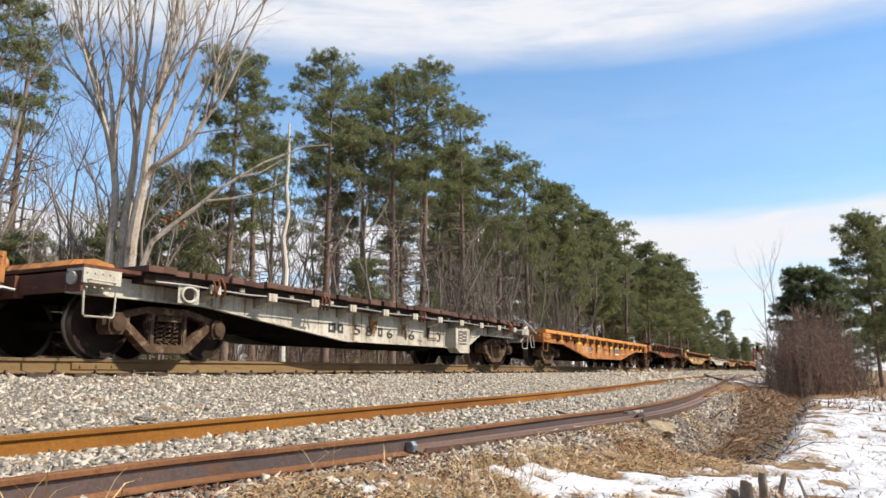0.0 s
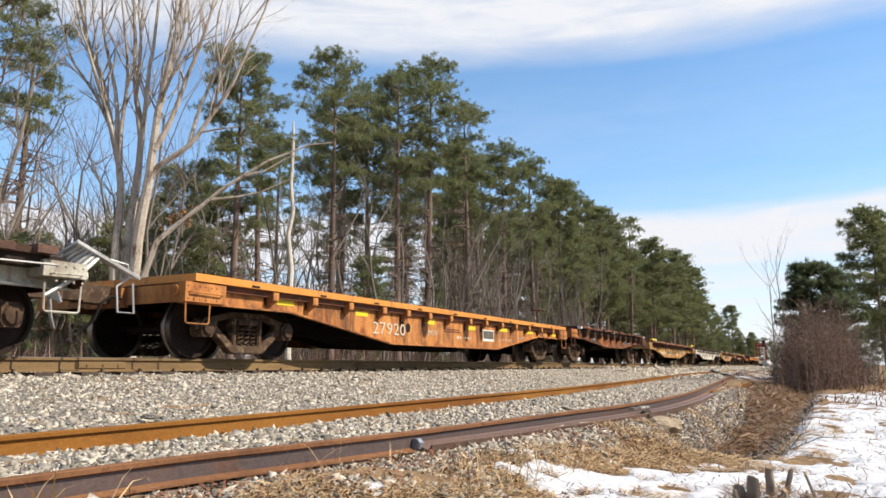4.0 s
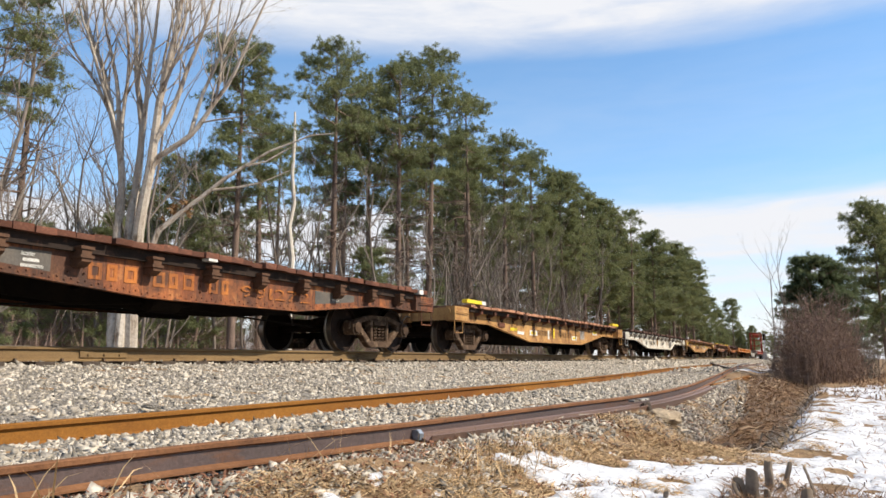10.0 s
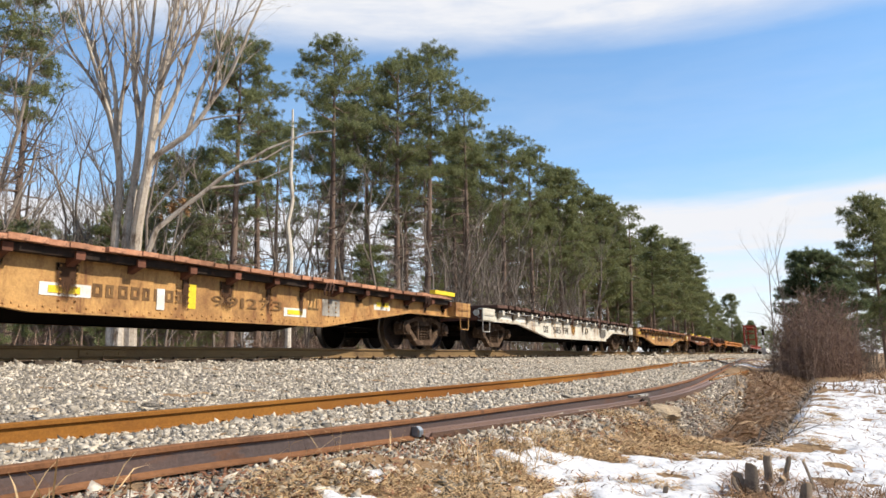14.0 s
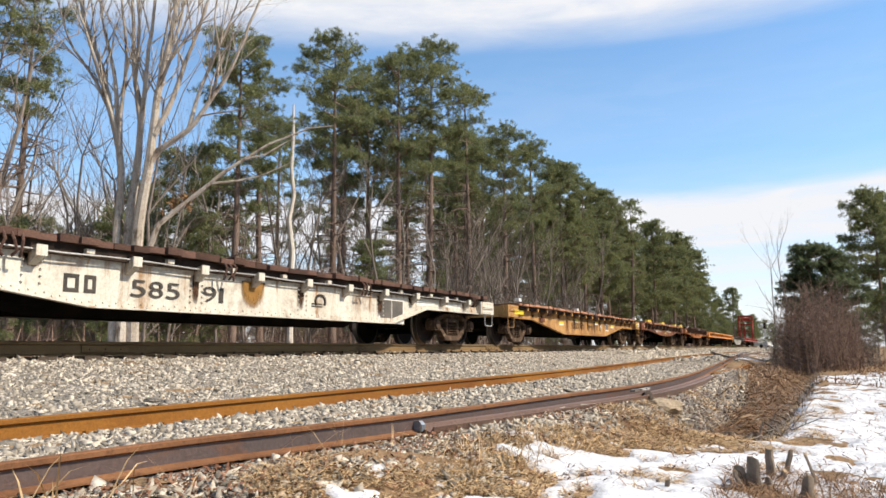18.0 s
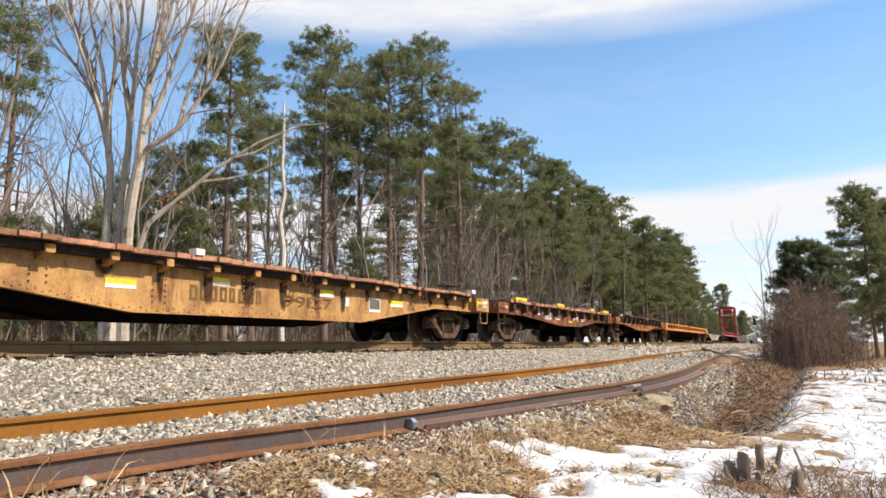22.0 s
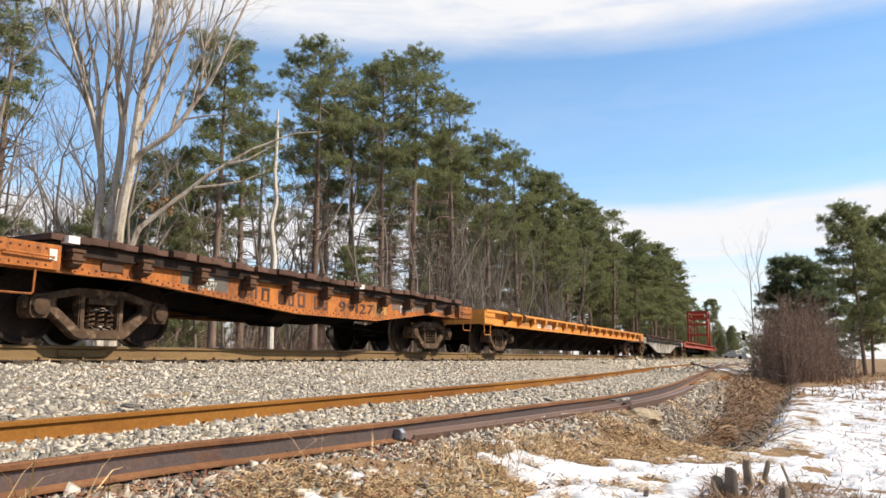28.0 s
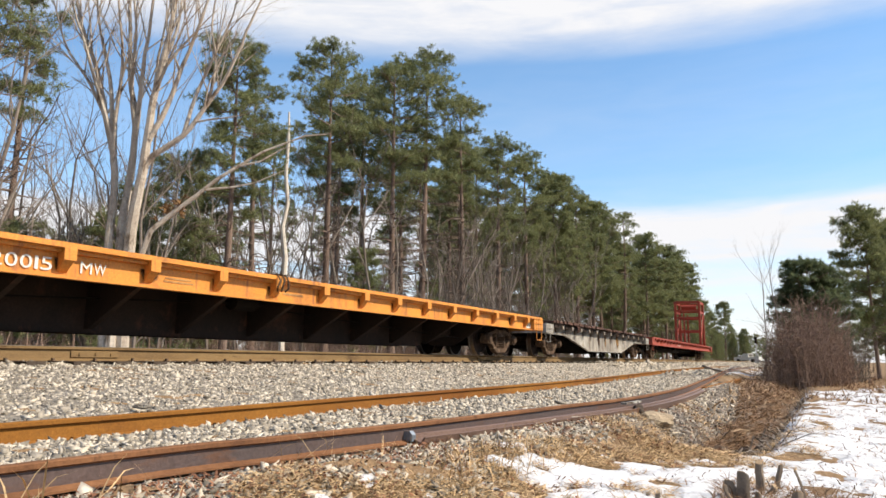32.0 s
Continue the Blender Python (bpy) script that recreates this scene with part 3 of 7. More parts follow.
cut = Shape().prism([(0.034, -0.052), (0.038, -0.018), (0.016, 0.002), (-0.022, -0.002), (-0.018, -0.052)], "y", -0.02, 0.012)
part("cut_end", cut, M_rail_glint, loose, "cut end of the rail with its pale blue glint put in the colour", pose(-1.995, 3.52, SIDING_TOP - 0.04, 0, 0, -10))
rail("loose_rail", [(-1.72, 12.6, 0.60), (-1.75, 14.7, 0.60), (-1.84, 20.0, 0.60)], 0.60, M_rail_rust, "short orange-rusted rail lying on the bank", scale=0.76)
rail("crossing_rail", [(-10.6, 72, 0.99), (-7.4, 55, 0.76), (-5.1, 41, 0.68), (-3.45, 31, 0.66)], 0.7, M_rail_dark, "dark rail of the turnout crossing to the main line")
rail("turnout_rail", glide([(-3.7, 35), (-5.0, 50), (-6.6, 72)]), 0.70, M_rail_dark, "dark closing rail of the turnout")
# sleepers of the siding just showing through the stones
tie_mesh = Shape().box(-1.28, 1.28, -0.11, 0.11, -0.16, 0.0).mesh("sleeper", M_tie)
for i in range(46):
    y = -1.0 + i * 0.56
    xc = float(rail_x(FAR_RAIL, y) + 0.72)
    tagged(part("sleeper", tie_mesh, None, None, "", pose(xc, y, SIDING_TOP - 0.135, 0, 0, 0)), "dark weathered wooden sleeper bedded in ballast", "sleeper", "sleepers of the siding")
for i in range(110):
    x, y, a = on_line(-6 + i * 0.55)
    tagged(part("sleeper", tie_mesh, None, None, "", pose(x, y, RAIL_TOP - 0.173, 0, 0, math.degrees(a))), "dark weathered wooden sleeper bedded in ballast", "sleeper", "sleepers of the main line")


# ---- the train ----
HALF = 1.45          # half the width of a flat car
AXLE = 0.838 / 2


def wheelset_mesh():
    s = Shape()
    s.smooth = True
    for side in (1, -1):
        prof = [(0.68, 0.10), (0.70, 0.36), (0.685, 0.385), (0.685, 0.445), (0.715, 0.445), (0.725, 0.42), (0.82, 0.415), (0.82, 0.375), (0.775, 0.355), (0.765, 0.16), (0.80, 0.13), (0.80, 0.09)]
        s.lathe([(side * a, r) for a, r in prof], 32)
    s.lathe([(-1.0, 0.065), (1.0, 0.065)], 12)
    me = s.mesh("wheelset", M_wheel)
    me.materials.append(M_tread)
    for p in me.polygons:
        c = p.center
        r = math.hypot(c.y, c.z)
        if r > 0.395 and len(p.vertices) == 4:
            p.material_index = 1
    return me


WHEELSET = wheelset_mesh()


def sideframe_mesh(side):
    """Cast side frame in one piece: arched top chord, sloping bottom chord, two triangular openings and a spring window."""
    loops = [[(-1.0, 0.51), (-0.66, 0.59), (-0.32, 0.665), (0.32, 0.665), (0.66, 0.59), (1.0, 0.51), (1.0, 0.39), (0.76, 0.41), (0.36, 0.09), (0.29, 0.065), (-0.29, 0.065), (-0.36, 0.09), (-0.76, 0.41), (-1.0, 0.39)],
             [(-0.23, 0.19), (0.23, 0.19), (0.235, 0.555), (-0.235, 0.555)],
             [(0.31, 0.21), (0.63, 0.455), (0.60, 0.515), (0.315, 0.585)],
             [(-0.31, 0.21), (-0.63, 0.455), (-0.60, 0.515), (-0.315, 0.585)]]
    flat = [p for loop in loops for p in loop]
    tris = tessellate_polygon([[Vector((u, w, 0)) for u, w in loop] for loop in loops])
    n, a, b = len(flat), side * 0.92, side * 1.055
    s = Shape()
    faces = [tuple(t) for t in tris] + [tuple(i + n for i in t) for t in tris]
    k = 0
    for loop in loops:
        m = len(loop)
        faces += [(k + i, k + (i + 1) % m, n + k + (i + 1) % m, n + k + i) for i in range(m)]
        k += m
    s.add([(a, u, w) for u, w in flat] + [(b, u, w) for u, w in flat], faces)
    me = s.mesh("sideframe", M_truck)
    bm = bmesh.new()
    bm.from_mesh(me)
    sharp = [e for e in bm.edges if len(e.link_faces) == 2 and e.calc_face_angle(0) > 1.2]
    bmesh.ops.bevel(bm, geom=sharp, offset=0.014, segments=2, affect="EDGES")
    bm.to_mesh(me)
    bm.free()
    return me


def journal_shape(side):
    s = Shape()
    s.prism([(-0.08, 0.29), (0.08, 0.29), (0.12, 0.35), (0.12, 0.49), (0.07, 0.55), (-0.07, 0.55), (-0.12, 0.49), (-0.12, 0.35)], "x", min(side * 0.88, side * 1.10), max(side * 0.88, side * 1.10))
    s.lathe([(side * 1.10, 0.11), (side * 1.14, 0.10), (side * 1.15, 0.04)], 10, "x", (0, 0, AXLE))
    return s


def spring_shape(side):
    """Nest of coil springs seen in the window."""
    s = Shape()
    for y in (-0.13, 0.0, 0.13):
        pts = [(side * 1.0 + 0.05 * math.cos(a), y + 0.05 * math.sin(a), 0.19 + 0.033 * a / math.pi / 1.15) for a in np.arange(0, 2 * math.pi * 4.6, math.pi / 4)]
        s.tube(pts, 0.014, 4)
    s.box(min(side * 0.95, side * 1.06), max(side * 0.95, side * 1.06), -0.2, 0.2, 0.485, 0.55)
    return s


def bolster_shape():
    return Shape().prism([(-1.02, 0.50), (-0.3, 0.40), (0.3, 0.40), (1.02, 0.50), (1.02, 0.56), (0.3, 0.66), (-0.3, 0.66), (-1.02, 0.56)], "y", -0.16, 0.16)


TRUCK_MESHES = {side: (sideframe_mesh(side), journal_shape(side).mesh("journal_box", M_truck), spring_shape(side).mesh("spring_nest", M_truck)) for side in (1, -1)}
BOLSTER = bolster_shape().mesh("bolster", M_truck)
BEAM = Shape().box(-0.95, 0.95, -0.05, 0.05, 0.26, 0.36).mesh("brake_beam", M_under)
WHEELSETS = []


def truck(car, y, wheelbase=1.68):
    t = part("truck", BOLSTER, None, car, "four-wheeled cast iron railway truck", pose(0, y, 0))
    for side in (1, -1):
        frame_, box_, spring_ = TRUCK_MESHES[side]
        part("sideframe", frame_, None, t)
        part("spring_nest", spring_, None, t, "coil springs in the side frame's window")
        for d in (1, -1):
            part("journal_box", box_, None, t, "", pose(0, d * wheelbase / 2, 0))
    for d in (1, -1):
        w = part("wheelset", WHEELSET, None, t, "pair of steel wheels on an axle", pose(0, d * wheelbase / 2, AXLE))
        WHEELSETS.append(w)
        part("brake_beam", BEAM, None, t, "", pose(0, d * 0.33, 0))
    return t


def coupler_shape(end):
    s = Shape()
    s.box(-0.14, 0.14, min(end * 0.05, end * 0.45), max(end * 0.05, end * 0.45), 0.72, 0.96)
    s.prism([(-0.13, end * 0.4), (0.13, end * 0.4), (0.16, end * 0.55), (0.06, end * 0.70), (-0.10, end * 0.66), (-0.13, end * 0.5)], "z", 0.74, 0.95)
    return s


def hose_shape(end):
    return Shape().tube([(0.35, end * 0.05, 0.78), (0.36, end * 0.22, 0.80), (0.34, end * 0.34, 0.70), (0.30, end * 0.40, 0.48), (0.22, end * 0.50, 0.36)], 0.022, 6)


def stirrup_shape(y0, y1, z0=0.72, z1=0.42, x=1.40):
    s = Shape()
    s.tube([(x, y0, z0), (x, y0 + 0.01, z1 + 0.02), (x, y0 + 0.03, z1), (x, y1 - 0.03, z1), (x, y1 - 0.01, z1 + 0.02), (x, y1, z0)], 0.012, 6)
    return s


def sill_outline(length, dip, ends, belly, taper0, taper1, taper2, taper3):
    """Side sill seen from the side: shallow ends, deep middle."""
    return [(0, ends), (taper0, ends), (taper1, belly), (taper2, belly), (taper3, ends), (length, ends), (length, dip), (0, dip)]


def plank_meshes(mat, over, lift, thick):
    r = random.Random(hash_of(mat.name))
    out = []
    for i in range(12):
        d, w = r.choice((-0.05, -0.02, -0.01, 0.0, 0.012, 0.02, 0.035)) + r.uniform(-0.008, 0.008), r.uniform(0.221, 0.2318)
        z = r.uniform(-0.012, 0.010)
        out.append(Shape().prism([(0, 0.004), (0.003, 0), (w - 0.003, 0), (w, 0.004), (w, thick - 0.004 + z), (w - 0.004, thick + z), (0.004, thick + z), (0, thick - 0.004 + z)], "x", -over - d, over + d).mesh("deck_plank", mat))
    return out


def pocket_mesh(reach, high, wide, paint, banded=False):
    """Stake pocket: a bracket that juts out under the deck edge and tapers below, or a socket held by two bands."""
    s = Shape()
    if banded:
        s.prism([(0, -high * 1.1), (reach * 0.55, -high * 1.1), (reach, -high * 0.85), (reach, 0), (0, 0)], "y", -wide * 0.36, wide * 0.36)
        for z in (0.0, -high * 0.48):
            s.box(0, reach + 0.016, -wide * 0.5, wide * 0.5, z - 0.034, z)
        return s.mesh("stake_pocket", paint)
    s.prism([(0, -high), (reach * 0.45, -high * 0.78), (reach, -high * 0.5), (reach, 0), (0, 0)], "y", -wide / 2, wide / 2)
    s.box(reach - 0.012, reach + 0.012, -wide * 0.62, wide * 0.62, -high * 0.52, 0.012)
    return s.mesh("stake_pocket", paint)


def rivet_shape(points, x, size=0.014):
    s = Shape()
    for y, z in points:
        ring = [(x, y + size * math.cos(a), z + size * math.sin(a)) for a in np.arange(6) * math.pi / 3]
        top = [(x + size * 0.7, y + size * 0.45 * math.cos(a), z + size * 0.45 * math.sin(a)) for a in np.arange(6) * math.pi / 3]
        s.add(ring + top, [(i, (i + 1) % 6, 6 + (i + 1) % 6, 6 + i) for i in range(6)] + [tuple(range(6, 12))])
    return s


def along(outline, step, inset):
    """Points at even steps on the open line, lifted by inset."""
    out = []
    for (ya, za), (yb, zb) in zip(outline, outline[1:]):
        n = max(1, int(math.hypot(yb - ya, zb - za) / step))
        out += [(ya + (yb - ya) * i / n, za + (zb - za) * i / n + inset) for i in range(n)]
    return out


def plate(car, y0, y1, z0, z1, mat, name="painted_patch", label="", x=None):
    x = car["face"] if x is None else x
    return part(name, Shape().prism([(y0, z0), (y1, z0), (y1, z1), (y0, z1)], "x", x - 0.002, x + 0.006), mat, car, label)


def lettering(car, text, y0, y1, z0, z1, mat, x=None, label="stencilled character"):
    """Characters of the built-in font, one part each, spread over a box on the near side."""
    x = car["face"] if x is None else x
    slim = {"1": 0.30, "I": 0.4, "-": 0.6, " ": 0.5, "M": 1.25, "W": 1.35}
    cells = [slim.get(ch, 1.0) for ch in text]
    unit = (y1 - y0) / (sum(cells) + 0.22 * (len(text) - 1))
    y = y0
    for ch, cell in zip(text, cells):
        if ch != " ":
            if (ch, mat.name) not in GLYPHS:
                curve = bpy.data.curves.new("lettering", "FONT")
                curve.body, curve.extrude = ch, 0.0
                holder = new("lettering_curve", curve)
                me = bpy.data.meshes.new_from_object(holder.evaluated_get(bpy.context.evaluated_depsgraph_get()))
                bpy.data.objects.remove(holder)
                co = np.empty(len(me.vertices) * 3)
                me.vertices.foreach_get("co", co)
                co = co.reshape(-1, 3)
                lo, hi = co.min(0), co.max(0)
                span = np.maximum(hi - lo, 1e-6)
                me.vertices.foreach_set("co", np.stack([np.zeros(len(co)), (co[:, 0] - lo[0]) / span[0], (co[:, 1] - lo[1]) / span[1]], 1).ravel())
                me.materials.clear()
                me.materials.append(mat)
                GLYPHS[ch, mat.name] = me
            low, high = (z0 + 0.38 * (z1 - z0), z0 + 0.55 * (z1 - z0)) if ch == "-" else (z0, z1)
            part("lettering", GLYPHS[ch, mat.name], mat, car, label, Matrix.Translation((x + 0.014, y, low)) @ Matrix.Diagonal((1, cell * unit, high - low, 1)))
        y += (cell + 0.22) * unit


GLYPHS = {}


def letter_bars(car, n, y0, y1, z0, z1, mat, gap=0.26, x=None):
    """Plain upright frames in place of a word."""
    x = car["face"] if x is None else x
    w = (y1 - y0) / n
    for i in range(n):
        a, b = y0 + i * w, y0 + (i + 1 - gap) * w
        t = min(0.045, (b - a) * 0.30)
        if i % 3 == 1:
            b = a + (b - a) * 0.8
        ring = [(a, z0), (b, z0), (b, z1), (a, z1), (a + t, z0 + t), (b - t, z0 + t), (b - t, z1 - t), (a + t, z1 - t)]
        verts = [(x - 0.002, u, v) for u, v in ring] + [(x + 0.006, u, v) for u, v in ring]
        faces = []
        for k in range(4):
            m = (k + 1) % 4
            faces += [(k, m, 4 + m, 4 + k), (8 + k, 12 + k, 12 + m, 8 + m), (k, 8 + k, 8 + m, m), (4 + k, 4 + m, 12 + m, 12 + k)]
        part("lettering_bar", Shape().add(verts, faces), mat, car)


def line_bars(car, n, y0, y1, z0, z1, mat):
    """Lines of small writing too blurred to read."""
    h = (z1 - z0) / n
    for i in range(n):
        plate(car, y0 + 0.02 * (i % 2), y1 - 0.05 * (i % 3), z0 + (i + 0.2) * h, z0 + (i + 0.75) * h, mat, "lettering_bar")


def data_panel(car, y0, y1, z0, z1, split=True):
    p = plate(car, y0, y1, z0, z1, M_stencil, "data_panel", "white-edged dark inspection panel")
    x = car["face"] + 0.004
    e = (z1 - z0) * 0.10
    m = (y0 + y1) / 2
    for a, b in (((y0 + e, m - e / 4), (m + e / 4, y1 - e)) if split else ((y0 + e, y1 - e),)):
        part("panel_field", Shape().prism([(a, z0 + e * 2), (b, z0 + e * 2), (b, z1 - e), (a, z1 - e)], "x", x, x + 0.006), M_panel, p)
    return p


def flat_car(name, label, s0, length, paint, deck, spec):
    """A flat car with its leading end at its own origin, running to +y; +x faces the near side."""
    car = new(name)
    tagged(car, label, "flat car", "cars of the train")
    top, ends, belly = spec.get("top", 1.0), spec.get("ends", 0.73), spec.get("belly", 0.36)
    tp = spec.get("taper", (2.3, 5.0, length - 5.0, length - 2.3))
    outline = sill_outline(length, top, ends, belly, *tp)
    thin = spec.get("recess", 0.11)
    face = HALF - thin
    car["face"] = face
    rnd = random.Random(hash_of(name + label))
    for side in (1, -1):
        x1, x0 = side * face, side * (face - 0.02)
        sill = part("side_sill", Shape().prism(outline, "x", min(x0, x1), max(x0, x1)), paint, car, spec.get("sill_label", ""))
        fl = Shape()
        pts = [outline[i] for i in range(6)]
        for (ya, za), (yb, zb) in zip(pts, pts[1:]):
            a, b = side * (face - 0.02), side * (face + 0.06)
            fl.prism([(ya, za - 0.012), (yb, zb - 0.012), (yb, zb + 0.008), (ya, za + 0.008)], "x", min(a, b), max(a, b))
        part("sill_flange", fl, paint, sill)
        # the leg of the foot angle, proud of the web
        leg = Shape()
        h = spec.get("leg", 0.085)
        for (ya, za), (yb, zb) in zip(pts, pts[1:]):
            leg.prism([(ya, za), (yb, zb), (yb, zb + h), (ya, za + h)], "x", min(side * face, side * (face + 0.012)), max(side * face, side * (face + 0.012)))
        part("foot_angle", leg, paint, sill)
        if side > 0 and spec.get("rivets", True):
            rv = along(pts, 0.17, h * 0.68) + [(y + 0.085, z - h * 0.40) for y, z in along(pts, 0.17, h * 0.68)]
            for y in (spec.get("pockets") or [])[1::2]:
                low = float(np.interp(y, [p[0] for p in pts], [p[1] for p in pts])) + h + 0.05
                seam = spaced(low, 0.075, max(0, int((top - 0.05 - low) / 0.075)))
                rv += [(y - 0.10, z) for z in seam] + [(y + 0.10, z) for z in seam]
            tagged(part("rivets", rivet_shape(rv, face + 0.012, 0.016), spec.get("rivet_paint", paint), sill, "rows of rivet heads"), kind="stuff")
    cb = spec.get("centre", belly - 0.06)
    gl = sill_outline(length, top - 0.07, 0.70, cb, tp[0] + 0.1, tp[1], tp[2], tp[3] - 0.1)
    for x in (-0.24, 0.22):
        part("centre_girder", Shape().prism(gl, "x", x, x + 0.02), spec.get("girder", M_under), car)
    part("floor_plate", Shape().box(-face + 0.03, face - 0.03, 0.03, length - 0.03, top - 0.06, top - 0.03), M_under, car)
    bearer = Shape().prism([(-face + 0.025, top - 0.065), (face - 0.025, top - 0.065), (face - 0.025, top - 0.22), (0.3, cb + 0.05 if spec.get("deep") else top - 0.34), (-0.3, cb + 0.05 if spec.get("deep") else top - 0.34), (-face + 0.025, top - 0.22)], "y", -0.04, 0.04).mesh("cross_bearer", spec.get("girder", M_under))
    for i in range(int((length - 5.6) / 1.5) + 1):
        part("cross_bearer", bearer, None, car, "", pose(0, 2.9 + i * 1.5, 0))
    # end sills with their raised end plates
    ep = spec.get("end_plate", 0.72)
    for y, d in ((0.0, 1), (length, -1)):
        e = Shape().box(-HALF + 0.02, HALF - 0.02, min(y, y + d * 0.03), max(y, y + d * 0.03), ends, top)
        e.box(-0.35, 0.35, min(y - d * 0.05, y + d * 0.07), max(y - d * 0.05, y + d * 0.07), ends - 0.03, top)
        part("end_sill", e, spec.get("end_paint", paint), car)
        for side in (1, -1):
            b = part("corner_plate", Shape().box(min(side * (face - 0.01), side * (HALF + 0.01)), max(side * (face - 0.01), side * (HALF + 0.01)), min(y + d * 0.002, y + d * ep), max(y + d * 0.002, y + d * ep), ends + 0.004 + spec.get("corner_lift", 0.0), top + 0.03), paint, car)
            if side > 0:
                bar = Shape().tube([(HALF + 0.01, y + d * 0.06, top - 0.10), (HALF + 0.05, y + d * 0.08, top - 0.10), (HALF + 0.05, y + d * (ep - 0.1), top - 0.11), (HALF + 0.01, y + d * (ep - 0.08), top - 0.11)], 0.011, 6)
                part("grab_iron", bar, paint, b, "bent bar hand hold")
                rv = [(y + d * (0.05 + 0.1 * i), z) for i in range(int((ep - 0.05) / 0.1)) for z in (ends + 0.045, top - 0.02)]
                tagged(part("rivets", rivet_shape(rv, HALF + 0.01, 0.017), spec.get("rivet_paint", paint), b), kind="stuff")
            roping = Shape().lathe([(0, 0.075), (0.06, 0.075), (0.06, 0.045), (0.0, 0.045)], 14, "y", (side * (HALF - 0.16), y - d * 0.03, top - 0.08))
            part("rope_eye", roping, paint, b)
    # deck boards on their nailing strip
    d0, d1 = spec.get("deck", (0.6, length - 0.6))
    lift, thick = spec.get("lift", 0.045), spec.get("thick", 0.085)
    if spec.get("planks", True):
        meshes = plank_meshes(deck, HALF + spec.get("overhang", 0.05), 0, thick)
        y = d0
        while y < d1 - 0.2:
            part("deck_plank", rnd.choice(meshes), None, car, "", pose(0, y, top + lift + 0.006 + rnd.uniform(-0.006, 0.008) + 0.006 * math.sin(y * 1.7 + length), 0, rnd.uniform(-0.15, 0.15), rnd.uniform(-0.3, 0.3)))
            y += 0.232
    else:
        part("deck_plate", Shape().box(-HALF - 0.03, HALF + 0.03, d0, d1, top + lift, top + lift + thick), deck, car, spec.get("deck_label", "steel deck edge"))
    # the default strip colour carries the shade below the boards
    part("nailing_strip", Shape().box(-HALF + spec.get("strip_in", 0.045), HALF - spec.get("strip_in", 0.045), d0 + 0.02, d1 - 0.02, top - 0.045, top + lift - 0.002), spec.get("strip", M_shade_edge), car)
    pk = spec.get("pockets")
    if pk:
        reach, high, wide = spec.get("pocket", (thin + 0.04, 0.20, 0.10))
        pm = pocket_mesh(reach, high, wide, spec.get("pocket_paint", paint), spec.get("pocket_paint") is M_pocket)
        for y in pk:
            for side in (1, -1):
                part("stake_pocket", pm, None, car, "", pose(side * face, y, top + 0.01, 0, 0, 0 if side > 0 else 180))
        runs = [Shape().prism([(-w, belly + 0.02), (w, belly + 0.02), (w, top - 0.10), (-w, top - 0.10)], "x", face + 0.0125, face + 0.0135).mesh("rust_run", M_stain) for w in (0.07, 0.11, 0.18)]
        if paint in (M_white, M_white_rust, M_grey):
            runs += [Shape().prism([(-w, belly + 0.02), (w, belly + 0.02), (w, top - 0.10), (-w, top - 0.10)], "x", face + 0.0125, face + 0.0135).mesh("rust_run", M_stain_orange) for w in (0.12, 0.2, 0.3)]
        short = [Shape().prism([(-w, ends + 0.02), (w, ends + 0.02), (w, top - 0.06), (-w, top - 0.06)], "x", face + 0.0125, face + 0.0135).mesh("rust_run", M_stain) for w in (0.10, 0.16)]
        for y in pk if spec.get("stains", True) else ():
            if rnd.random() < 0.8:
                part("rust_run", rnd.choice(runs if tp[1] + 0.25 < y < tp[2] - 0.25 else short), None, car, "", pose(0, y + rnd.uniform(-0.05, 0.05), 0))
        if spec.get("cleats"):
            cl = Shape().prism([(0, -0.10), (reach * 0.8, -0.05), (reach * 0.8, 0), (0, 0)], "y", -0.05, 0.05).mesh("deck_cleat", paint)
            for a, b in zip(pk, pk[1:]):
                for side in (1, -1):
                    part("deck_cleat", cl, None, car, "", pose(side * face, (a + b) / 2, top + 0.045, 0, 0, 0 if side > 0 else 180))
    t0, t1 = spec.get("trucks", (1.62, length - 1.40))
    for y in (t0, t1):
        truck(car, y)
    for yy, end in ((0, -1), (length, 1)):
        part("coupler", coupler_shape(end), M_truck, car, "rusty knuckle coupler", pose(0, yy, 0))
        part("air_hose", hose_shape(end), M_steel if spec.get("hose") else M_under, car, "", pose(0, yy, 0))
    for a in (0.04, length - 0.46):
        for side in (1, -1):
            part("step_stirrup", stirrup_shape(a, a + 0.42, ends + 0.02, ends - 0.27, side * 1.43), spec.get("stirrup", paint), car, "bent bar foot step")
    # brake gear under the middle
    yc = length * 0.45
    cyl = Shape().lathe([(0, 0.05), (0.02, 0.13), (0.5, 0.13), (0.52, 0.06), (0.75, 0.03)], 14, "y", (0.55, yc, max(belly, 0.45) + 0.02))
    part("brake_cylinder", cyl, M_under, car)
    tank = Shape().lathe([(0, 0.03), (0.03, 0.15), (0.85, 0.15), (0.88, 0.03)], 14, "y", (-0.6, yc + 0.9, max(belly, 0.45) + 0.04))
    part("air_tank", tank, M_under, car)
    part("brake_rod", Shape().tube([(0.45, t0 + 0.8, 0.40), (0.5, yc, max(belly, 0.45)), (0.45, t1 - 0.8, 0.40)], 0.014, 6), M_under, car)
    cars.append((car, s0 + min(0.33, max(0.0, 0.0033 * s0))))
    return car


def hash_of(text):
    return sum((i + 1) * ord(c) for i, c in enumerate(text))


cars = []


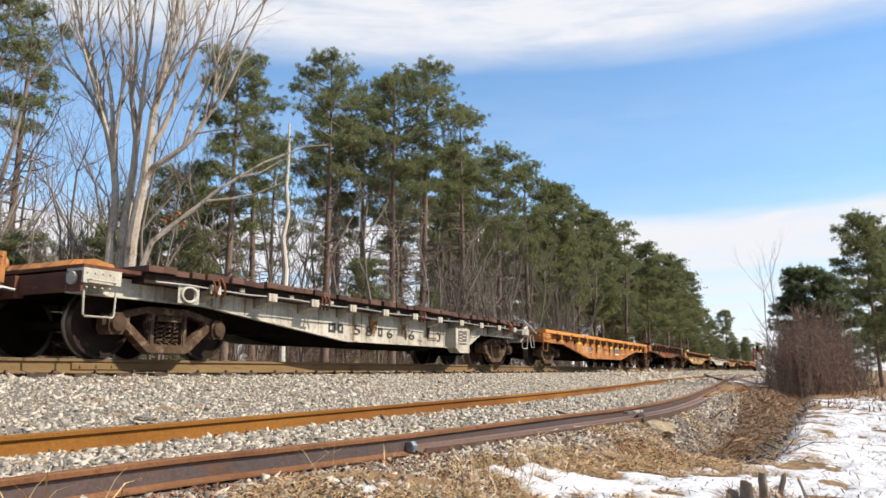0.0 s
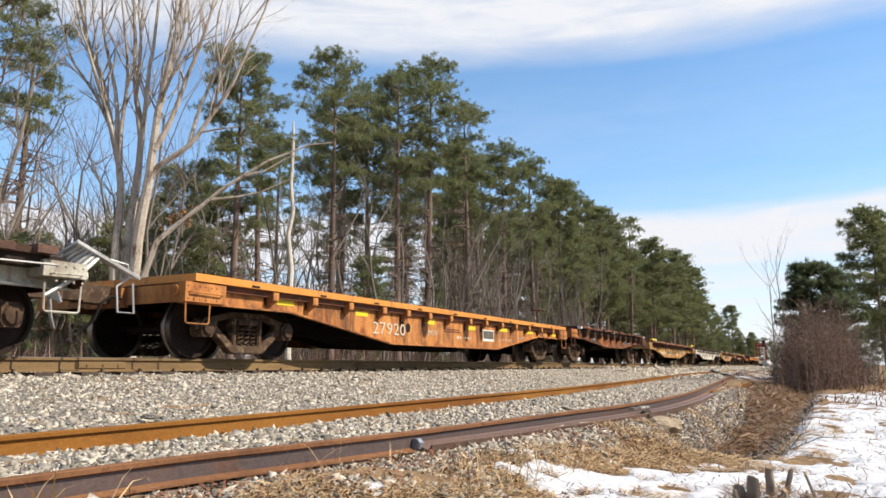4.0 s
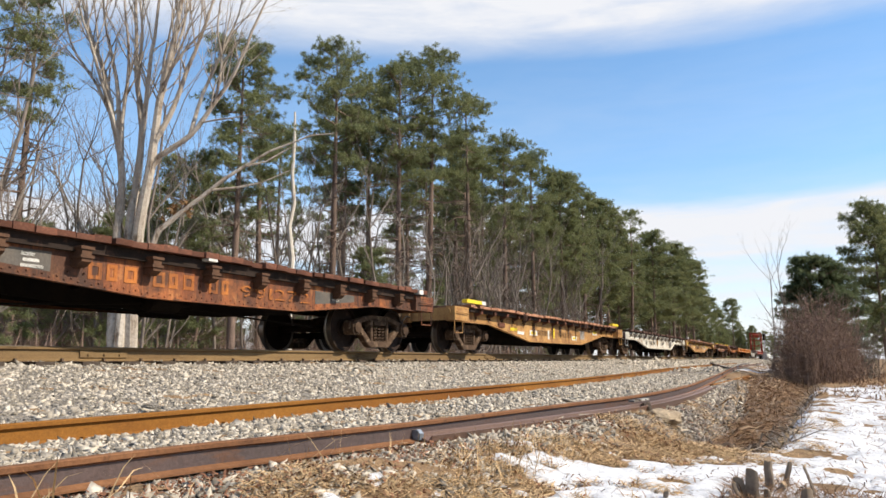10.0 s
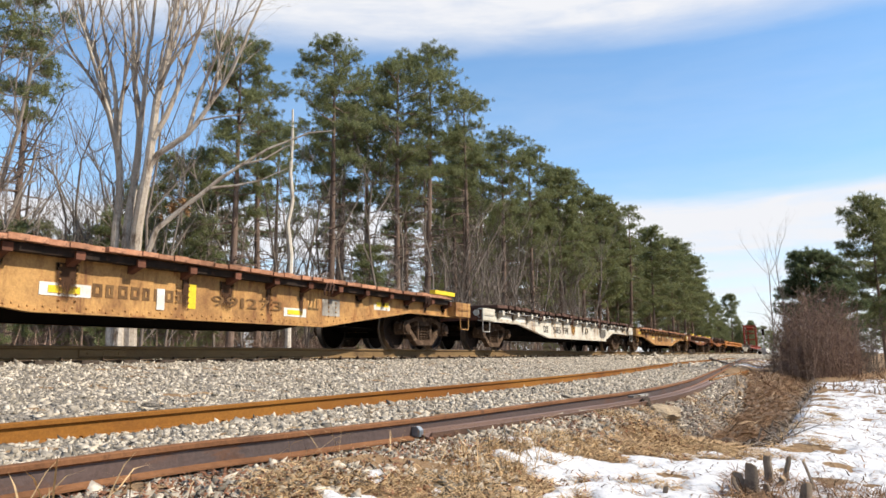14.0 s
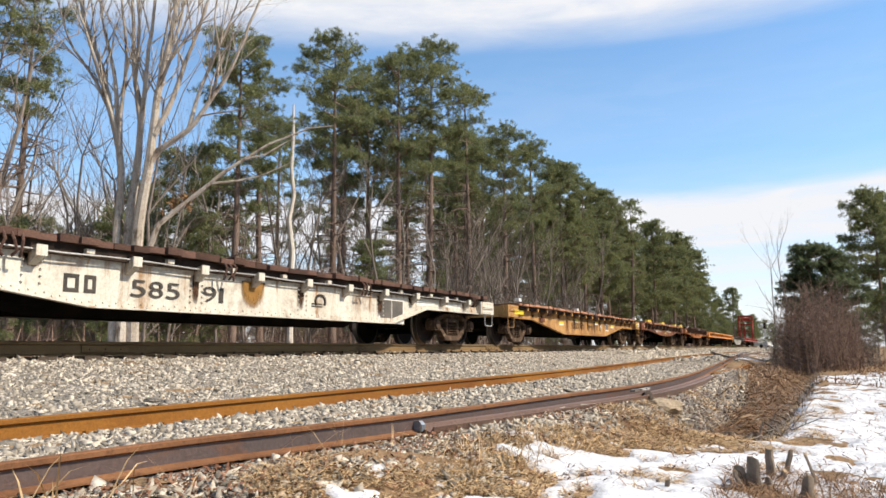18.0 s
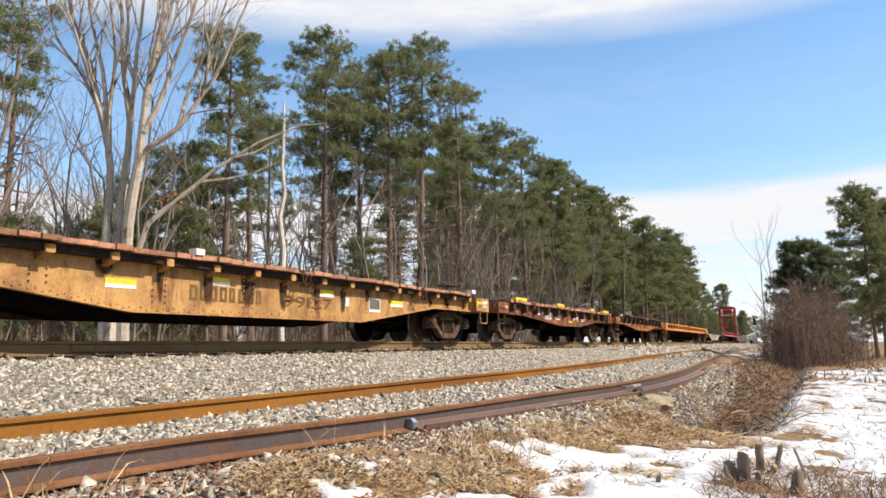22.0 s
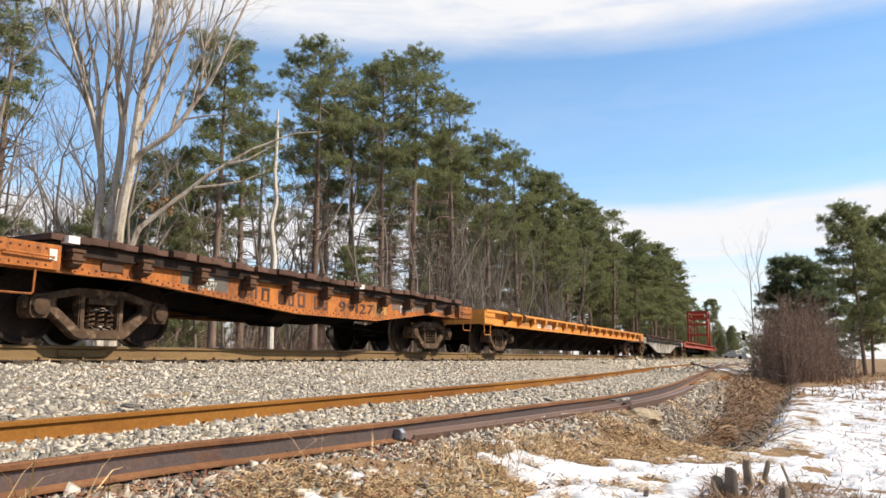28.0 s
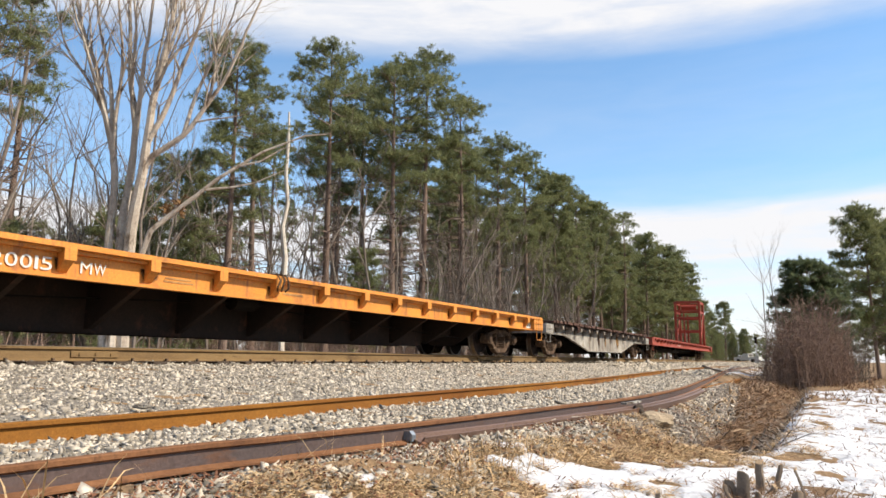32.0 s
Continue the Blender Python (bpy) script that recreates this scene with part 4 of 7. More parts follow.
def spaced(a, step, n):
    return [a + i * step for i in range(n)]


def chain_bundle(car, y, z, mat, label="rusty chain binder over the deck edge"):
    """A slack chain and ratchet hanging over the edge."""
    r = random.Random(int(y * 100))
    s = Shape()
    for k in range(3):
        yy = y + k * 0.09
        s.tube([(HALF - 0.25, yy, z + 0.02), (HALF + 0.03, yy + r.uniform(-0.03, 0.03), z + 0.03), (HALF + 0.09, yy, z - 0.06), (HALF + 0.07, yy + r.uniform(-0.05, 0.05), z - 0.17), (HALF + 0.02, yy + 0.02, z - 0.22)], 0.016, 5)
    part("chain_binder", s, mat, car, label)


def edge_board(car, y0, y1, z, mat, label):
    part("edge_board", Shape().box(HALF - 0.05, HALF + 0.075, y0, y1, z + 0.003, z + 0.085), mat, car, label)


def brake_stand(car, y, z):
    """Hand brake staff with its wheel lying flat on top."""
    part("brake_staff", Shape().tube([(0.6, y, 1.0), (0.6, y, z)], 0.028, 7).tube([(0.6, y, z), (0.95, y, z - 0.02)], 0.02, 6), M_truck, car, "rusty hand brake staff")
    ring = Shape().tube([(0.6 + 0.2 * math.cos(a), y + 0.2 * math.sin(a), z + 0.01) for a in np.arange(0, 6.6, math.pi / 9)], 0.016, 5)
    for a in range(4):
        ring.tube([(0.6, y, z - 0.01), (0.6 + 0.2 * math.cos(a * 1.57), y + 0.2 * math.sin(a * 1.57), z + 0.01)], 0.011, 4)
    part("brake_wheel", ring, M_truck, car)


SOUTHERN = dict(recess=0.19, thick=0.06, top=0.98, ends=0.70, belly=0.34, taper=(2.2, 5.1, 10.1, 12.9), deck=(0.75, 14.5), pockets=spaced(1.5, 0.81, 17), pocket_paint=M_pocket)
flat_car("flat_car", "orange-rusted steel flat car with brown deck boards", -11.8, 16.2, M_orange, M_deck, dict(SOUTHERN, taper=(2.4, 5.2, 11.0, 13.8), deck=(0.6, 15.6), pocket_paint=M_orange))

# white car with long brackets
c = flat_car("flat_car", "grimy white flat car with long brackets and dark brown deck", 5.3, 14.0, M_white, M_deck, dict(top=0.95, ends=0.72, belly=0.37, recess=0.26, taper=(2.0, 5.4, 10.3, 11.2), deck=(0.85, 13.8), thick=0.08, lift=0.08, pockets=[1.97, 3.13, 4.16, 5.24, 6.33, 7.45, 8.54, 9.6, 10.7, 11.8, 12.86], pocket=(0.30, 0.20, 0.15), cleats=True, end_paint=M_deck_red, corner_lift=0.09, end_plate=0.5, rivets=False, leg=0.02, stirrup=M_white, hose=True))
part("cable", Shape().tube([(HALF + 0.01, 1.0 + i * 0.55, 0.925 + 0.012 * math.sin(i * 1.7)) for i in range(24)], 0.011, 5), M_steel, c, "slack grey cable under the deck edge")
ov = plate(c, 1.38, 1.74, 0.70, 0.93, M_white, "eye_plate", "white plate with an oval eye", HALF - 0.02)
part("eye_ring", Shape().tube([(HALF - 0.006, 1.56 + 0.125 * math.cos(a), 0.815 + 0.095 * math.sin(a)) for a in np.arange(0, 6.4, math.pi / 10)], 0.022, 6), M_white, ov, "raised white oval rim")
part("eye_hole", Shape().lathe([(HALF - 0.012, 0.085), (HALF - 0.006, 0.085)], 18, "x", (0, 1.56, 0.81)), M_under, ov)
letter_bars(c, 2, 4.95, 5.5, 0.50, 0.66, M_black)
lettering(c, "5", 5.72, 5.92, 0.50, 0.67, M_black)
lettering(c, "8", 6.10, 6.32, 0.49, 0.66, M_black)
letter_bars(c, 1, 6.55, 6.75, 0.49, 0.66, M_black)
lettering(c, "6", 6.86, 7.06, 0.48, 0.65, M_black)
lettering(c, "1", 7.55, 7.62, 0.48, 0.65, M_black)
lettering(c, "6", 7.72, 7.94, 0.48, 0.65, M_black)
plate(c, 8.62, 9.0, 0.49, 0.51, M_black, "lettering_bar")
plate(c, 8.62, 8.95, 0.53, 0.55, M_black, "lettering_bar")
lettering(c, "MW", 8.08, 8.26, 0.44, 0.49, M_black)
part("emblem", Shape().tube([(c["face"] + 0.006, 8.98 + 0.11 * math.cos(a), 0.57 + 0.09 * math.sin(a)) for a in np.arange(-1.4, 2.2, 0.4)], 0.018, 4), M_black, c, "plain dark arc emblem")
bp = part("side_plate", Shape().prism([(9.42, 0.80), (9.42, 0.36), (9.62, 0.25), (10.15, 0.25), (10.15, 0.80)], "x", HALF - 0.26, HALF - 0.02), M_white, c, "white boxed plate hanging from the sill")
for a, b in ((9.56, 9.76), (9.79, 9.98)):
    part("panel_field", Shape().prism([(a, 0.50), (b, 0.50), (b, 0.74), (a, 0.74)], "x", HALF - 0.022, HALF - 0.015), M_panel, bp)
part("panel_field", Shape().prism([(9.58, 0.43), (9.98, 0.43), (9.98, 0.47), (9.58, 0.47)], "x", HALF - 0.022, HALF - 0.015), M_panel, bp)
for i in range(5):
    part("panel_line", Shape().box(HALF - 0.017, HALF - 0.011, 9.60 + 0.2 * (i % 2), 9.72 + 0.2 * (i % 2), 0.53 + 0.035 * i, 0.545 + 0.035 * i), M_stencil, bp)
ladder = part("bent_ladder", Shape().tube([(HALF - 0.15, 14.4, 1.1), (HALF - 0.12, 14.62, 1.06), (HALF - 0.1, 14.62, 0.9), (HALF - 0.14, 14.5, 0.8), (HALF - 0.1, 14.5, 0.5), (HALF - 0.1, 14.72, 0.5), (HALF - 0.12, 14.7, 0.85)], 0.014, 6), M_steel, c, "bent and broken pale steel ladder")
for k in range(7):
    part("bent_bar", Shape().tube([(HALF - 0.1 - 0.1 * k, 13.6 + 0.1 * k, 0.62), (HALF - 0.05 - 0.1 * k, 13.95, 0.86 + 0.03 * k), (HALF - 0.12, 14.25 - 0.05 * k, 1.12 + 0.02 * k), (HALF - 0.2 + 0.03 * k, 14.35 + 0.06 * k, 1.08 - 0.03 * k)], 0.026, 6), M_steel, ladder)
for y in (1.9, 4.3, 7.6, 12.4):
    chain_bundle(c, y, 1.05, M_brown)
part("end_platform", Shape().box(-HALF + 0.1, HALF - 0.05, 0.04, 0.84, 0.985, 1.03), M_deck_red, c, "rusty end platform")
rack = Shape().prism([(0.12, 1.03), (0.82, 1.03), (0.74, 1.13), (0.5, 1.17), (0.22, 1.13)], "x", -0.7, 1.0)
part("deck_winch", rack, M_orange, c, "orange steel winch frame on the deck end")

# orange car
# red-brown strip colour stands for the shaded upper sill
c = flat_car("flat_car", "orange flat car with rust streaks and an orange deck edge", 20.7, 15.6, M_orange, M_orange_new, dict(strip=M_deck_red, top=0.93, ends=0.70, belly=0.30, taper=(2.2, 5.2, 10.2, 13.2), deck=(0.15, 15.45), planks=False, thick=0.10, pockets=[1.7, 2.65, 3.65, 4.73, 5.61, 6.5, 7.46, 8.45, 9.35, 10.32, 11.26, 12.22, 13.21, 14.21], rivets=False, leg=0.03, overhang=0.02))
lettering(c, "27920", 4.55, 5.72, 0.47, 0.69, M_worn)
part("lamp_hole", Shape().lathe([(c["face"] + 0.004, 0.09), (c["face"] + 0.008, 0.09)], 18, "x", (0, 5.84, 0.63)), M_under, c)
for a, b, z in ((6.54, 6.95, 0.74), (8.53, 9.0, 0.71), (10.44, 10.98, 0.75), (12.3, 12.86, 0.76), (14.5, 14.95, 0.76), (1.9, 2.3, 0.80), (4.0, 4.4, 0.76)):
    plate(c, a, b, z, z + 0.085, M_yellow, "yellow_patch", "yellow reflective patch")
lettering(c, "MW", 6.66, 7.06, 0.50, 0.63, M_worn)
data_panel(c, 9.44, 10.08, 0.48, 0.75)
letter_bars(c, 2, 8.02, 8.28, 0.48, 0.54, M_worn)
lettering(c, "7-87", 8.38, 8.78, 0.48, 0.54, M_worn)
lettering(c, "DO NOT HUMP", 10.38, 11.2, 0.50, 0.56, M_worn)
line_bars(c, 2, 7.4, 8.2, 0.60, 0.70, M_deck_red)
line_bars(c, 2, 11.7, 12.15, 0.60, 0.65, M_grey)
for i in range(9):
    part("edge_slot", Shape().box(HALF + 0.028, HALF + 0.034, 1.2 + i * 1.6, 1.36 + i * 1.6, 0.985, 1.015), M_under, c)
brake_stand(c, 15.3, 1.62)

# short red-brown car
c = flat_car("flat_car", "rusted red-brown riveted flat car with brown deck", 37.0, 11.7, M_brown, M_deck_red, dict(stains=False, top=1.06, ends=0.80, belly=0.59, taper=(1.7, 4.6, 7.4, 9.6), deck=(0.95, 11.5), thick=0.075, lift=0.08, pockets=spaced(0.75, 0.96, 11), pocket=(0.17, 0.20, 0.17), pocket_paint=M_pocket, rivet_paint=M_brown))
plate(c, 2.72, 3.33, 0.74, 0.98, M_panel, "painted_patch", "grey painted data patch")
line_bars(c, 3, 3.0, 3.25, 0.78, 0.96, M_stencil)
letter_bars(c, 3, 3.78, 4.5, 0.74, 0.93, M_rustor)
letter_bars(c, 3, 4.68, 5.4, 0.73, 0.92, M_rustor)
letter_bars(c, 2, 5.6, 6.05, 0.72, 0.91, M_rustor)
lettering(c, "991272", 6.2, 7.75, 0.72, 0.88, M_rustor)
plate(c, 7.9, 9.0, 0.72, 0.94, M_panel, "painted_patch", "grey painted data patch")
line_bars(c, 2, 8.35, 8.55, 0.80, 0.90, M_stencil)
for y in (5.4, 11.0, 0.9):
    edge_board(c, y, y + 0.16, 1.115, M_stencil, "white painted block on the deck edge")
chain_bundle(c, 1.7, 1.2, M_brown)
part("deck_winch", Shape().prism([(0.1, 1.09), (0.8, 1.09), (0.7, 1.20), (0.2, 1.22)], "x", -0.7, 0.5), M_orange, c, "orange steel winch frame on the deck end")
part("end_plate", Shape().box(HALF + 0.012, HALF + 0.02, 0.03, 0.78, 0.83, 1.06), M_orange, c, "orange painted corner plate")

# tan car with many painted patches
c = flat_car("flat_car", "tan-yellow riveted flat car with pale worn deck and yellow patches", 49.75, 15.4, M_tan, M_deck_pink, dict(SOUTHERN, pocket_paint=M_deck_red, pocket=(0.18, 0.15, 0.09)))
edge_board(c, 0.5, 1.32, 1.11, M_yellow, "yellow painted edge board")
edge_board(c, 1.33, 1.55, 1.11, M_stencil, "white painted edge board")
edge_board(c, 13.6, 14.5, 1.11, M_yellow, "yellow painted edge board")
for a, b, z0, z1, m in ((3.75, 4.25, 0.60, 0.68, M_yellow), (4.26, 4.75, 0.52, 0.60, M_stencil), (5.22, 5.84, 0.52, 0.66, M_stencil), (9.18, 9.72, 0.47, 0.60, M_stencil), (11.70, 12.25, 0.70, 0.80, M_stencil)):
    plate(c, a, b, z0, z1, m, "painted_patch")
for a, b, z0, z1 in ((5.32, 5.70, 0.55, 0.63), (9.26, 9.62, 0.50, 0.57), (11.78, 12.2, 0.76, 0.84)):
    plate(c, a, b, z0, z1, M_yellow, "yellow_patch", "yellow reflective patch", c["face"] + 0.006)
letter_bars(c, 8, 5.86, 7.24, 0.54, 0.69, M_faded)
plate(c, 7.27, 7.40, 0.48, 0.80, M_yellow, "yellow_patch", "upright yellow stripe")
plate(c, 6.76, 6.88, 0.44, 0.70, M_stencil, "painted_patch", "", c["face"] + 0.007)
lettering(c, "991273", 7.68, 9.12, 0.54, 0.68, M_faded)
plate(c, 10.14, 10.63, 0.52, 0.80, M_grey, "painted_patch", "mottled grey-white data patch")
plate(c, 2.9, 3.3, 0.66, 0.78, M_deck_red, "side_box", "small rusty box on the sill", c["face"] + 0.03)
for y in (4.1, 9.9, 13.2):
    chain_bundle(c, y, 1.05, M_deck)

# white riveted car
c = flat_car("flat_car", "white riveted flat car streaked with rust", 66.0, 15.9, M_white_rust, M_deck, dict(top=0.95, ends=0.69, belly=0.37, taper=(2.5, 5.0, 11.4, 12.7), deck=(0.8, 15.5), thick=0.08, lift=0.08, pockets=[1.2, 2.25, 3.3, 4.31, 5.5, 6.56, 7.63, 8.74, 9.85, 11.0, 12.15, 13.38, 14.5], pocket_paint=M_white_rust, cleats=True, end_paint=M_deck_red, rivet_paint=M_white_rust, stirrup=M_steel))
letter_bars(c, 2, 4.68, 5.18, 0.52, 0.72, M_black)
lettering(c, "585", 5.54, 6.28, 0.52, 0.72, M_black)
lettering(c, "91", 6.66, 7.04, 0.52, 0.72, M_black)
arc = Shape().tube([(c["face"] + 0.006, 9.2 + 0.13 * math.cos(a), 0.66 + 0.10 * math.sin(a)) for a in np.arange(-0.6, 3.9, 0.4)], 0.022, 4)
part("emblem", arc, M_black, c, "plain dark arc emblem")
for z in (0.56, 0.60):
    plate(c, 8.98, 9.26, z, z + 0.022, M_black, "emblem_bar")
data_panel(c, 10.95, 11.85, 0.36, 0.84)
part("cable", Shape().tube([(HALF + 0.0, 1.0 + i * 0.6, 0.93 + 0.010 * math.sin(i * 1.9)) for i in range(24)], 0.010, 5), M_steel, c, "slack grey cable under the deck edge")
for y in (3.9, 6.9, 10.2, 14.6):
    chain_bundle(c, y, 1.04, M_deck)
part("deck_winch", Shape().prism([(0.15, 0.99), (0.75, 0.99), (0.68, 1.12), (0.2, 1.13)], "x", -0.9, -0.2), M_orange, c, "orange steel winch frame on the deck end")
for a, b in ((1.35, 2.1), (2.4, 3.1), (12.35, 13.1), (13.6, 14.3)):
    plate(c, a, b, 0.74, 0.83, M_stencil, "painted_patch")

# clean tan car
c = flat_car("flat_car", "clean tan-yellow riveted flat car with pale worn deck", 83.0, 15.5, M_tan, M_deck_pink, dict(SOUTHERN, pocket_paint=M_tan, pocket=(0.18, 0.15, 0.09)))
plate(c, 0.74, 1.36, 0.80, 0.92, M_yellow, "yellow_patch", "yellow reflective patch", HALF - 0.09)
part("end_patch", Shape().box(HALF + 0.012, HALF + 0.018, 0.42, 0.73, 0.78, 0.90), M_yellow, c, "yellow painted end patch")
for a, b, z in ((4.76, 5.2, 0.66), (6.36, 6.8, 0.80), (8.85, 9.3, 0.78), (11.16, 11.65, 0.71)):
    plate(c, a, b, z - 0.05, z, M_stencil, "painted_patch")
    plate(c, a, b, z, z + 0.065, M_yellow, "yellow_patch", "yellow reflective patch")
letter_bars(c, 8, 6.06, 7.53, 0.53, 0.73, M_faded)
lettering(c, "99127", 7.96, 9.25, 0.53, 0.70, M_faded)
wp = plate(c, 9.5, 9.75, 0.60, 0.75, M_stencil, "painted_patch")
part("hole", Shape().lathe([(c["face"] + 0.006, 0.03), (c["face"] + 0.01, 0.03)], 12, "x", (0, 9.62, 0.675)), M_under, wp)
data_panel(c, 10.4, 10.8, 0.53, 0.79, False)
plate(c, 2.9, 3.3, 0.66, 0.78, M_deck_red, "side_box", "small rusty box on the sill", c["face"] + 0.03)
edge_board(c, 0.62, 0.80, 1.12, M_stencil, "white painted block on the deck edge")
edge_board(c, 5.9, 6.05, 1.09, M_stencil, "white painted block on the deck edge")
for y in (3.0, 8.1, 12.0):
    chain_bundle(c, y, 1.05, M_deck)

part("end_patch", Shape().box(HALF + 0.012, HALF + 0.018, 14.78, 15.08, 0.82, 0.93), M_yellow, c, "yellow painted end patch")
part("end_patch", Shape().box(HALF + 0.012, HALF + 0.018, 15.12, 15.40, 0.80, 0.95), M_stencil, c, "white painted end patch")
edge_board(c, 14.42, 14.6, 1.09, M_stencil, "white painted block on the deck edge")
brake_stand(c, 14.9, 1.34)

# red-brown car with yellow edge boards
c = flat_car("flat_car", "red-brown flat car with yellow edge boards on its deck", 99.3, 12.2, M_brown, M_deck_pink, dict(stains=False, top=0.98, ends=0.73, belly=0.52, taper=(2.0, 5.4, 7.6, 10.0), deck=(0.9, 12.0), pockets=spaced(1.05, 0.98, 11), pocket=(0.16, 0.19, 0.16), pocket_paint=M_pocket, rivet_paint=M_brown))
for a, b in ((1.12, 1.97), (4.77, 5.5), (8.74, 9.2), (10.5, 11.4)):
    edge_board(c, a, b, 1.10, M_yellow, "yellow painted edge board")
line_bars(c, 2, 2.95, 3.6, 0.78, 0.92, M_stencil)
letter_bars(c, 3, 3.86, 4.72, 0.68, 0.90, M_stencil)
data_panel(c, 5.1, 5.55, 0.69, 0.88)
lettering(c, "991", 6.98, 7.6, 0.70, 0.84, M_stencil)
lettering(c, "413", 7.9, 8.45, 0.70, 0.84, M_stencil)
plate(c, 6.55, 6.97, 0.64, 0.70, M_yellow, "yellow_patch", "yellow reflective patch")
part("end_patch", Shape().box(HALF + 0.012, HALF + 0.018, 0.46, 0.62, 0.84, 0.92), M_stencil, c)
chain_bundle(c, 2.5, 1.1, M_brown)

# rust-orange riveted car
c = flat_car("flat_car", "orange-rust riveted flat car with a brown deck", 112.4, 11.7, M_rustor, M_deck, dict(stains=False, top=1.02, ends=0.78, belly=0.56, taper=(1.8, 5.0, 7.4, 9.4), deck=(0.6, 11.2), thick=0.08, lift=0.08, pockets=spaced(0.89, 0.96, 11), pocket=(0.17, 0.19, 0.17), pocket_paint=M_pocket, rivet_paint=M_deck_red))
plate(c, 2.55, 3.42, 0.70, 0.985, M_panel, "painted_patch", "dark grey painted data patch")
plate(c, 2.86, 3.14, 0.90, 0.94, M_stencil, "lettering_bar", "", c["face"] + 0.004)
lettering(c, "LD LMT", 2.83, 3.20, 0.83, 0.88, M_stencil, c["face"] + 0.004)
lettering(c, "LT WT", 2.84, 3.16, 0.76, 0.81, M_stencil, c["face"] + 0.004)
letter_bars(c, 3, 3.66, 4.40, 0.67, 0.90, M_deck)
letter_bars(c, 3, 4.55, 5.29, 0.66, 0.89, M_deck)
letter_bars(c, 2, 5.48, 5.97, 0.65, 0.88, M_deck)
lettering(c, "99127", 6.2, 7.35, 0.67, 0.84, M_deck)
plate(c, 7.38, 7.85, 0.62, 0.88, M_tan, "painted_patch", "pale yellow repainted patch", c["face"] - 0.003)
lettering(c, "2", 7.5, 7.7, 0.67, 0.84, M_deck)
plate(c, 1.32, 1.62, 0.85, 0.98, M_pocket, "side_box", "small square plate on the sill", c["face"] + 0.02)
part("end_patch", Shape().box(HALF + 0.012, HALF + 0.018, 0.58, 0.67, 0.88, 1.0), M_stencil, c, "white painted block on the corner plate")
data_panel(c, 8.4, 8.9, 0.70, 0.90)
plate(c, 8.05, 10.95, 0.80, 1.015, M_greybrown, "painted_patch", "dark brown repainted end of the sill", c["face"] - 0.003)
for y in (0.75, 6.6):
    edge_board(c, y, y + 0.14, 1.08, M_stencil, "white painted block on the deck edge")

# long orange car with a deep black girder
c = flat_car("flat_car", "long clean orange flat car with a deep black girder", 125.0, 21.4, M_orange_new, M_orange_new, dict(top=1.03, ends=0.72, belly=0.72, taper=(2, 5, 16, 19), centre=0.18, deep=True, girder=M_girder, deck=(0.1, 21.3), planks=False, thick=0.06, lift=0.0, strip=M_orange_new, rivets=False, leg=0.02, pockets=[1.75, 2.85, 3.95, 5.05, 6.2, 7.35, 8.5, 9.65, 10.85, 12.05, 13.2, 14.4, 15.6, 16.8, 18.0, 19.2, 20.2], pocket=(0.13, 0.27, 0.12), trucks=(2.05, 19.2)))
letter_bars(c, 2, 4.58, 5.0, 0.78, 0.92, M_stencil)
lettering(c, "520015", 5.25, 6.08, 0.78, 0.92, M_stencil)
lettering(c, "MW", 6.42, 6.75, 0.79, 0.92, M_stencil)
line_bars(c, 1, 3.1, 3.8, 0.80, 0.88, M_tan)
line_bars(c, 2, 7.6, 8.1, 0.80, 0.88, M_tan)
line_bars(c, 1, 9.9, 10.4, 0.82, 0.88, M_tan)
data_panel(c, 20.35, 20.9, 0.76, 1.0, False)
for y in (1.6, 2.75, 9.6):
    chain_bundle(c, y, 1.08, M_truck)
part("deck_winch", Shape().prism([(0.2, 1.10), (1.9, 1.10), (1.7, 1.18), (0.3, 1.22)], "x", -1.2, -0.4), M_orange_new, c, "orange steel frame on the deck end")

# grey-white car
c = flat_car("flat_car", "grey-white fishbelly flat car with a dark deck", 147.2, 16.0, M_grey, M_deck, dict(top=0.95, ends=0.70, belly=0.22, taper=(2.4, 5.4, 10.6, 13.4), deck=(0.6, 15.4), recess=0.2, thick=0.08, lift=0.08, pockets=spaced(1.6, 1.07, 13), pocket=(0.24, 0.20, 0.14), rivets=False, leg=0.02))
for y in (3.2, 9.0):
    chain_bundle(c, y, 1.03, M_deck)

# red car with its gantry
c = flat_car("flat_car", "red flat car that carries a tall red steel gantry", 164.6, 28.4, M_red, M_red, dict(top=1.05, ends=0.72, belly=0.72, taper=(2, 5, 22, 25), centre=0.45, deck=(0.2, 28.2), planks=False, thick=0.06, lift=0.0, strip=M_red, rivets=False, pockets=spaced(1.0, 1.1, 25), trucks=(2.2, 24.4)))
line_bars(c, 2, 9.5, 10.6, 0.80, 0.98, M_stencil)
g0, g1, gw, gz = 25.2, 27.6, 0.95, 4.75
for y in (g0, g1):
    for x in (-gw, gw):
        part("gantry_post", Shape().box(x - 0.09, x + 0.09, y - 0.09, y + 0.09, 1.11, gz), M_red, c, "red steel post of the gantry")
    for z in (1.2, 2.3, gz - 1.35, gz - 0.75, gz - 0.1):
        part("gantry_beam", Shape().box(-gw - 0.12, gw + 0.12, y - 0.07, y + 0.07, z, z + 0.14), M_red, c)
    part("gantry_post", Shape().box(-0.35, -0.23, y - 0.06, y + 0.06, 1.11, gz - 0.9), M_red, c)
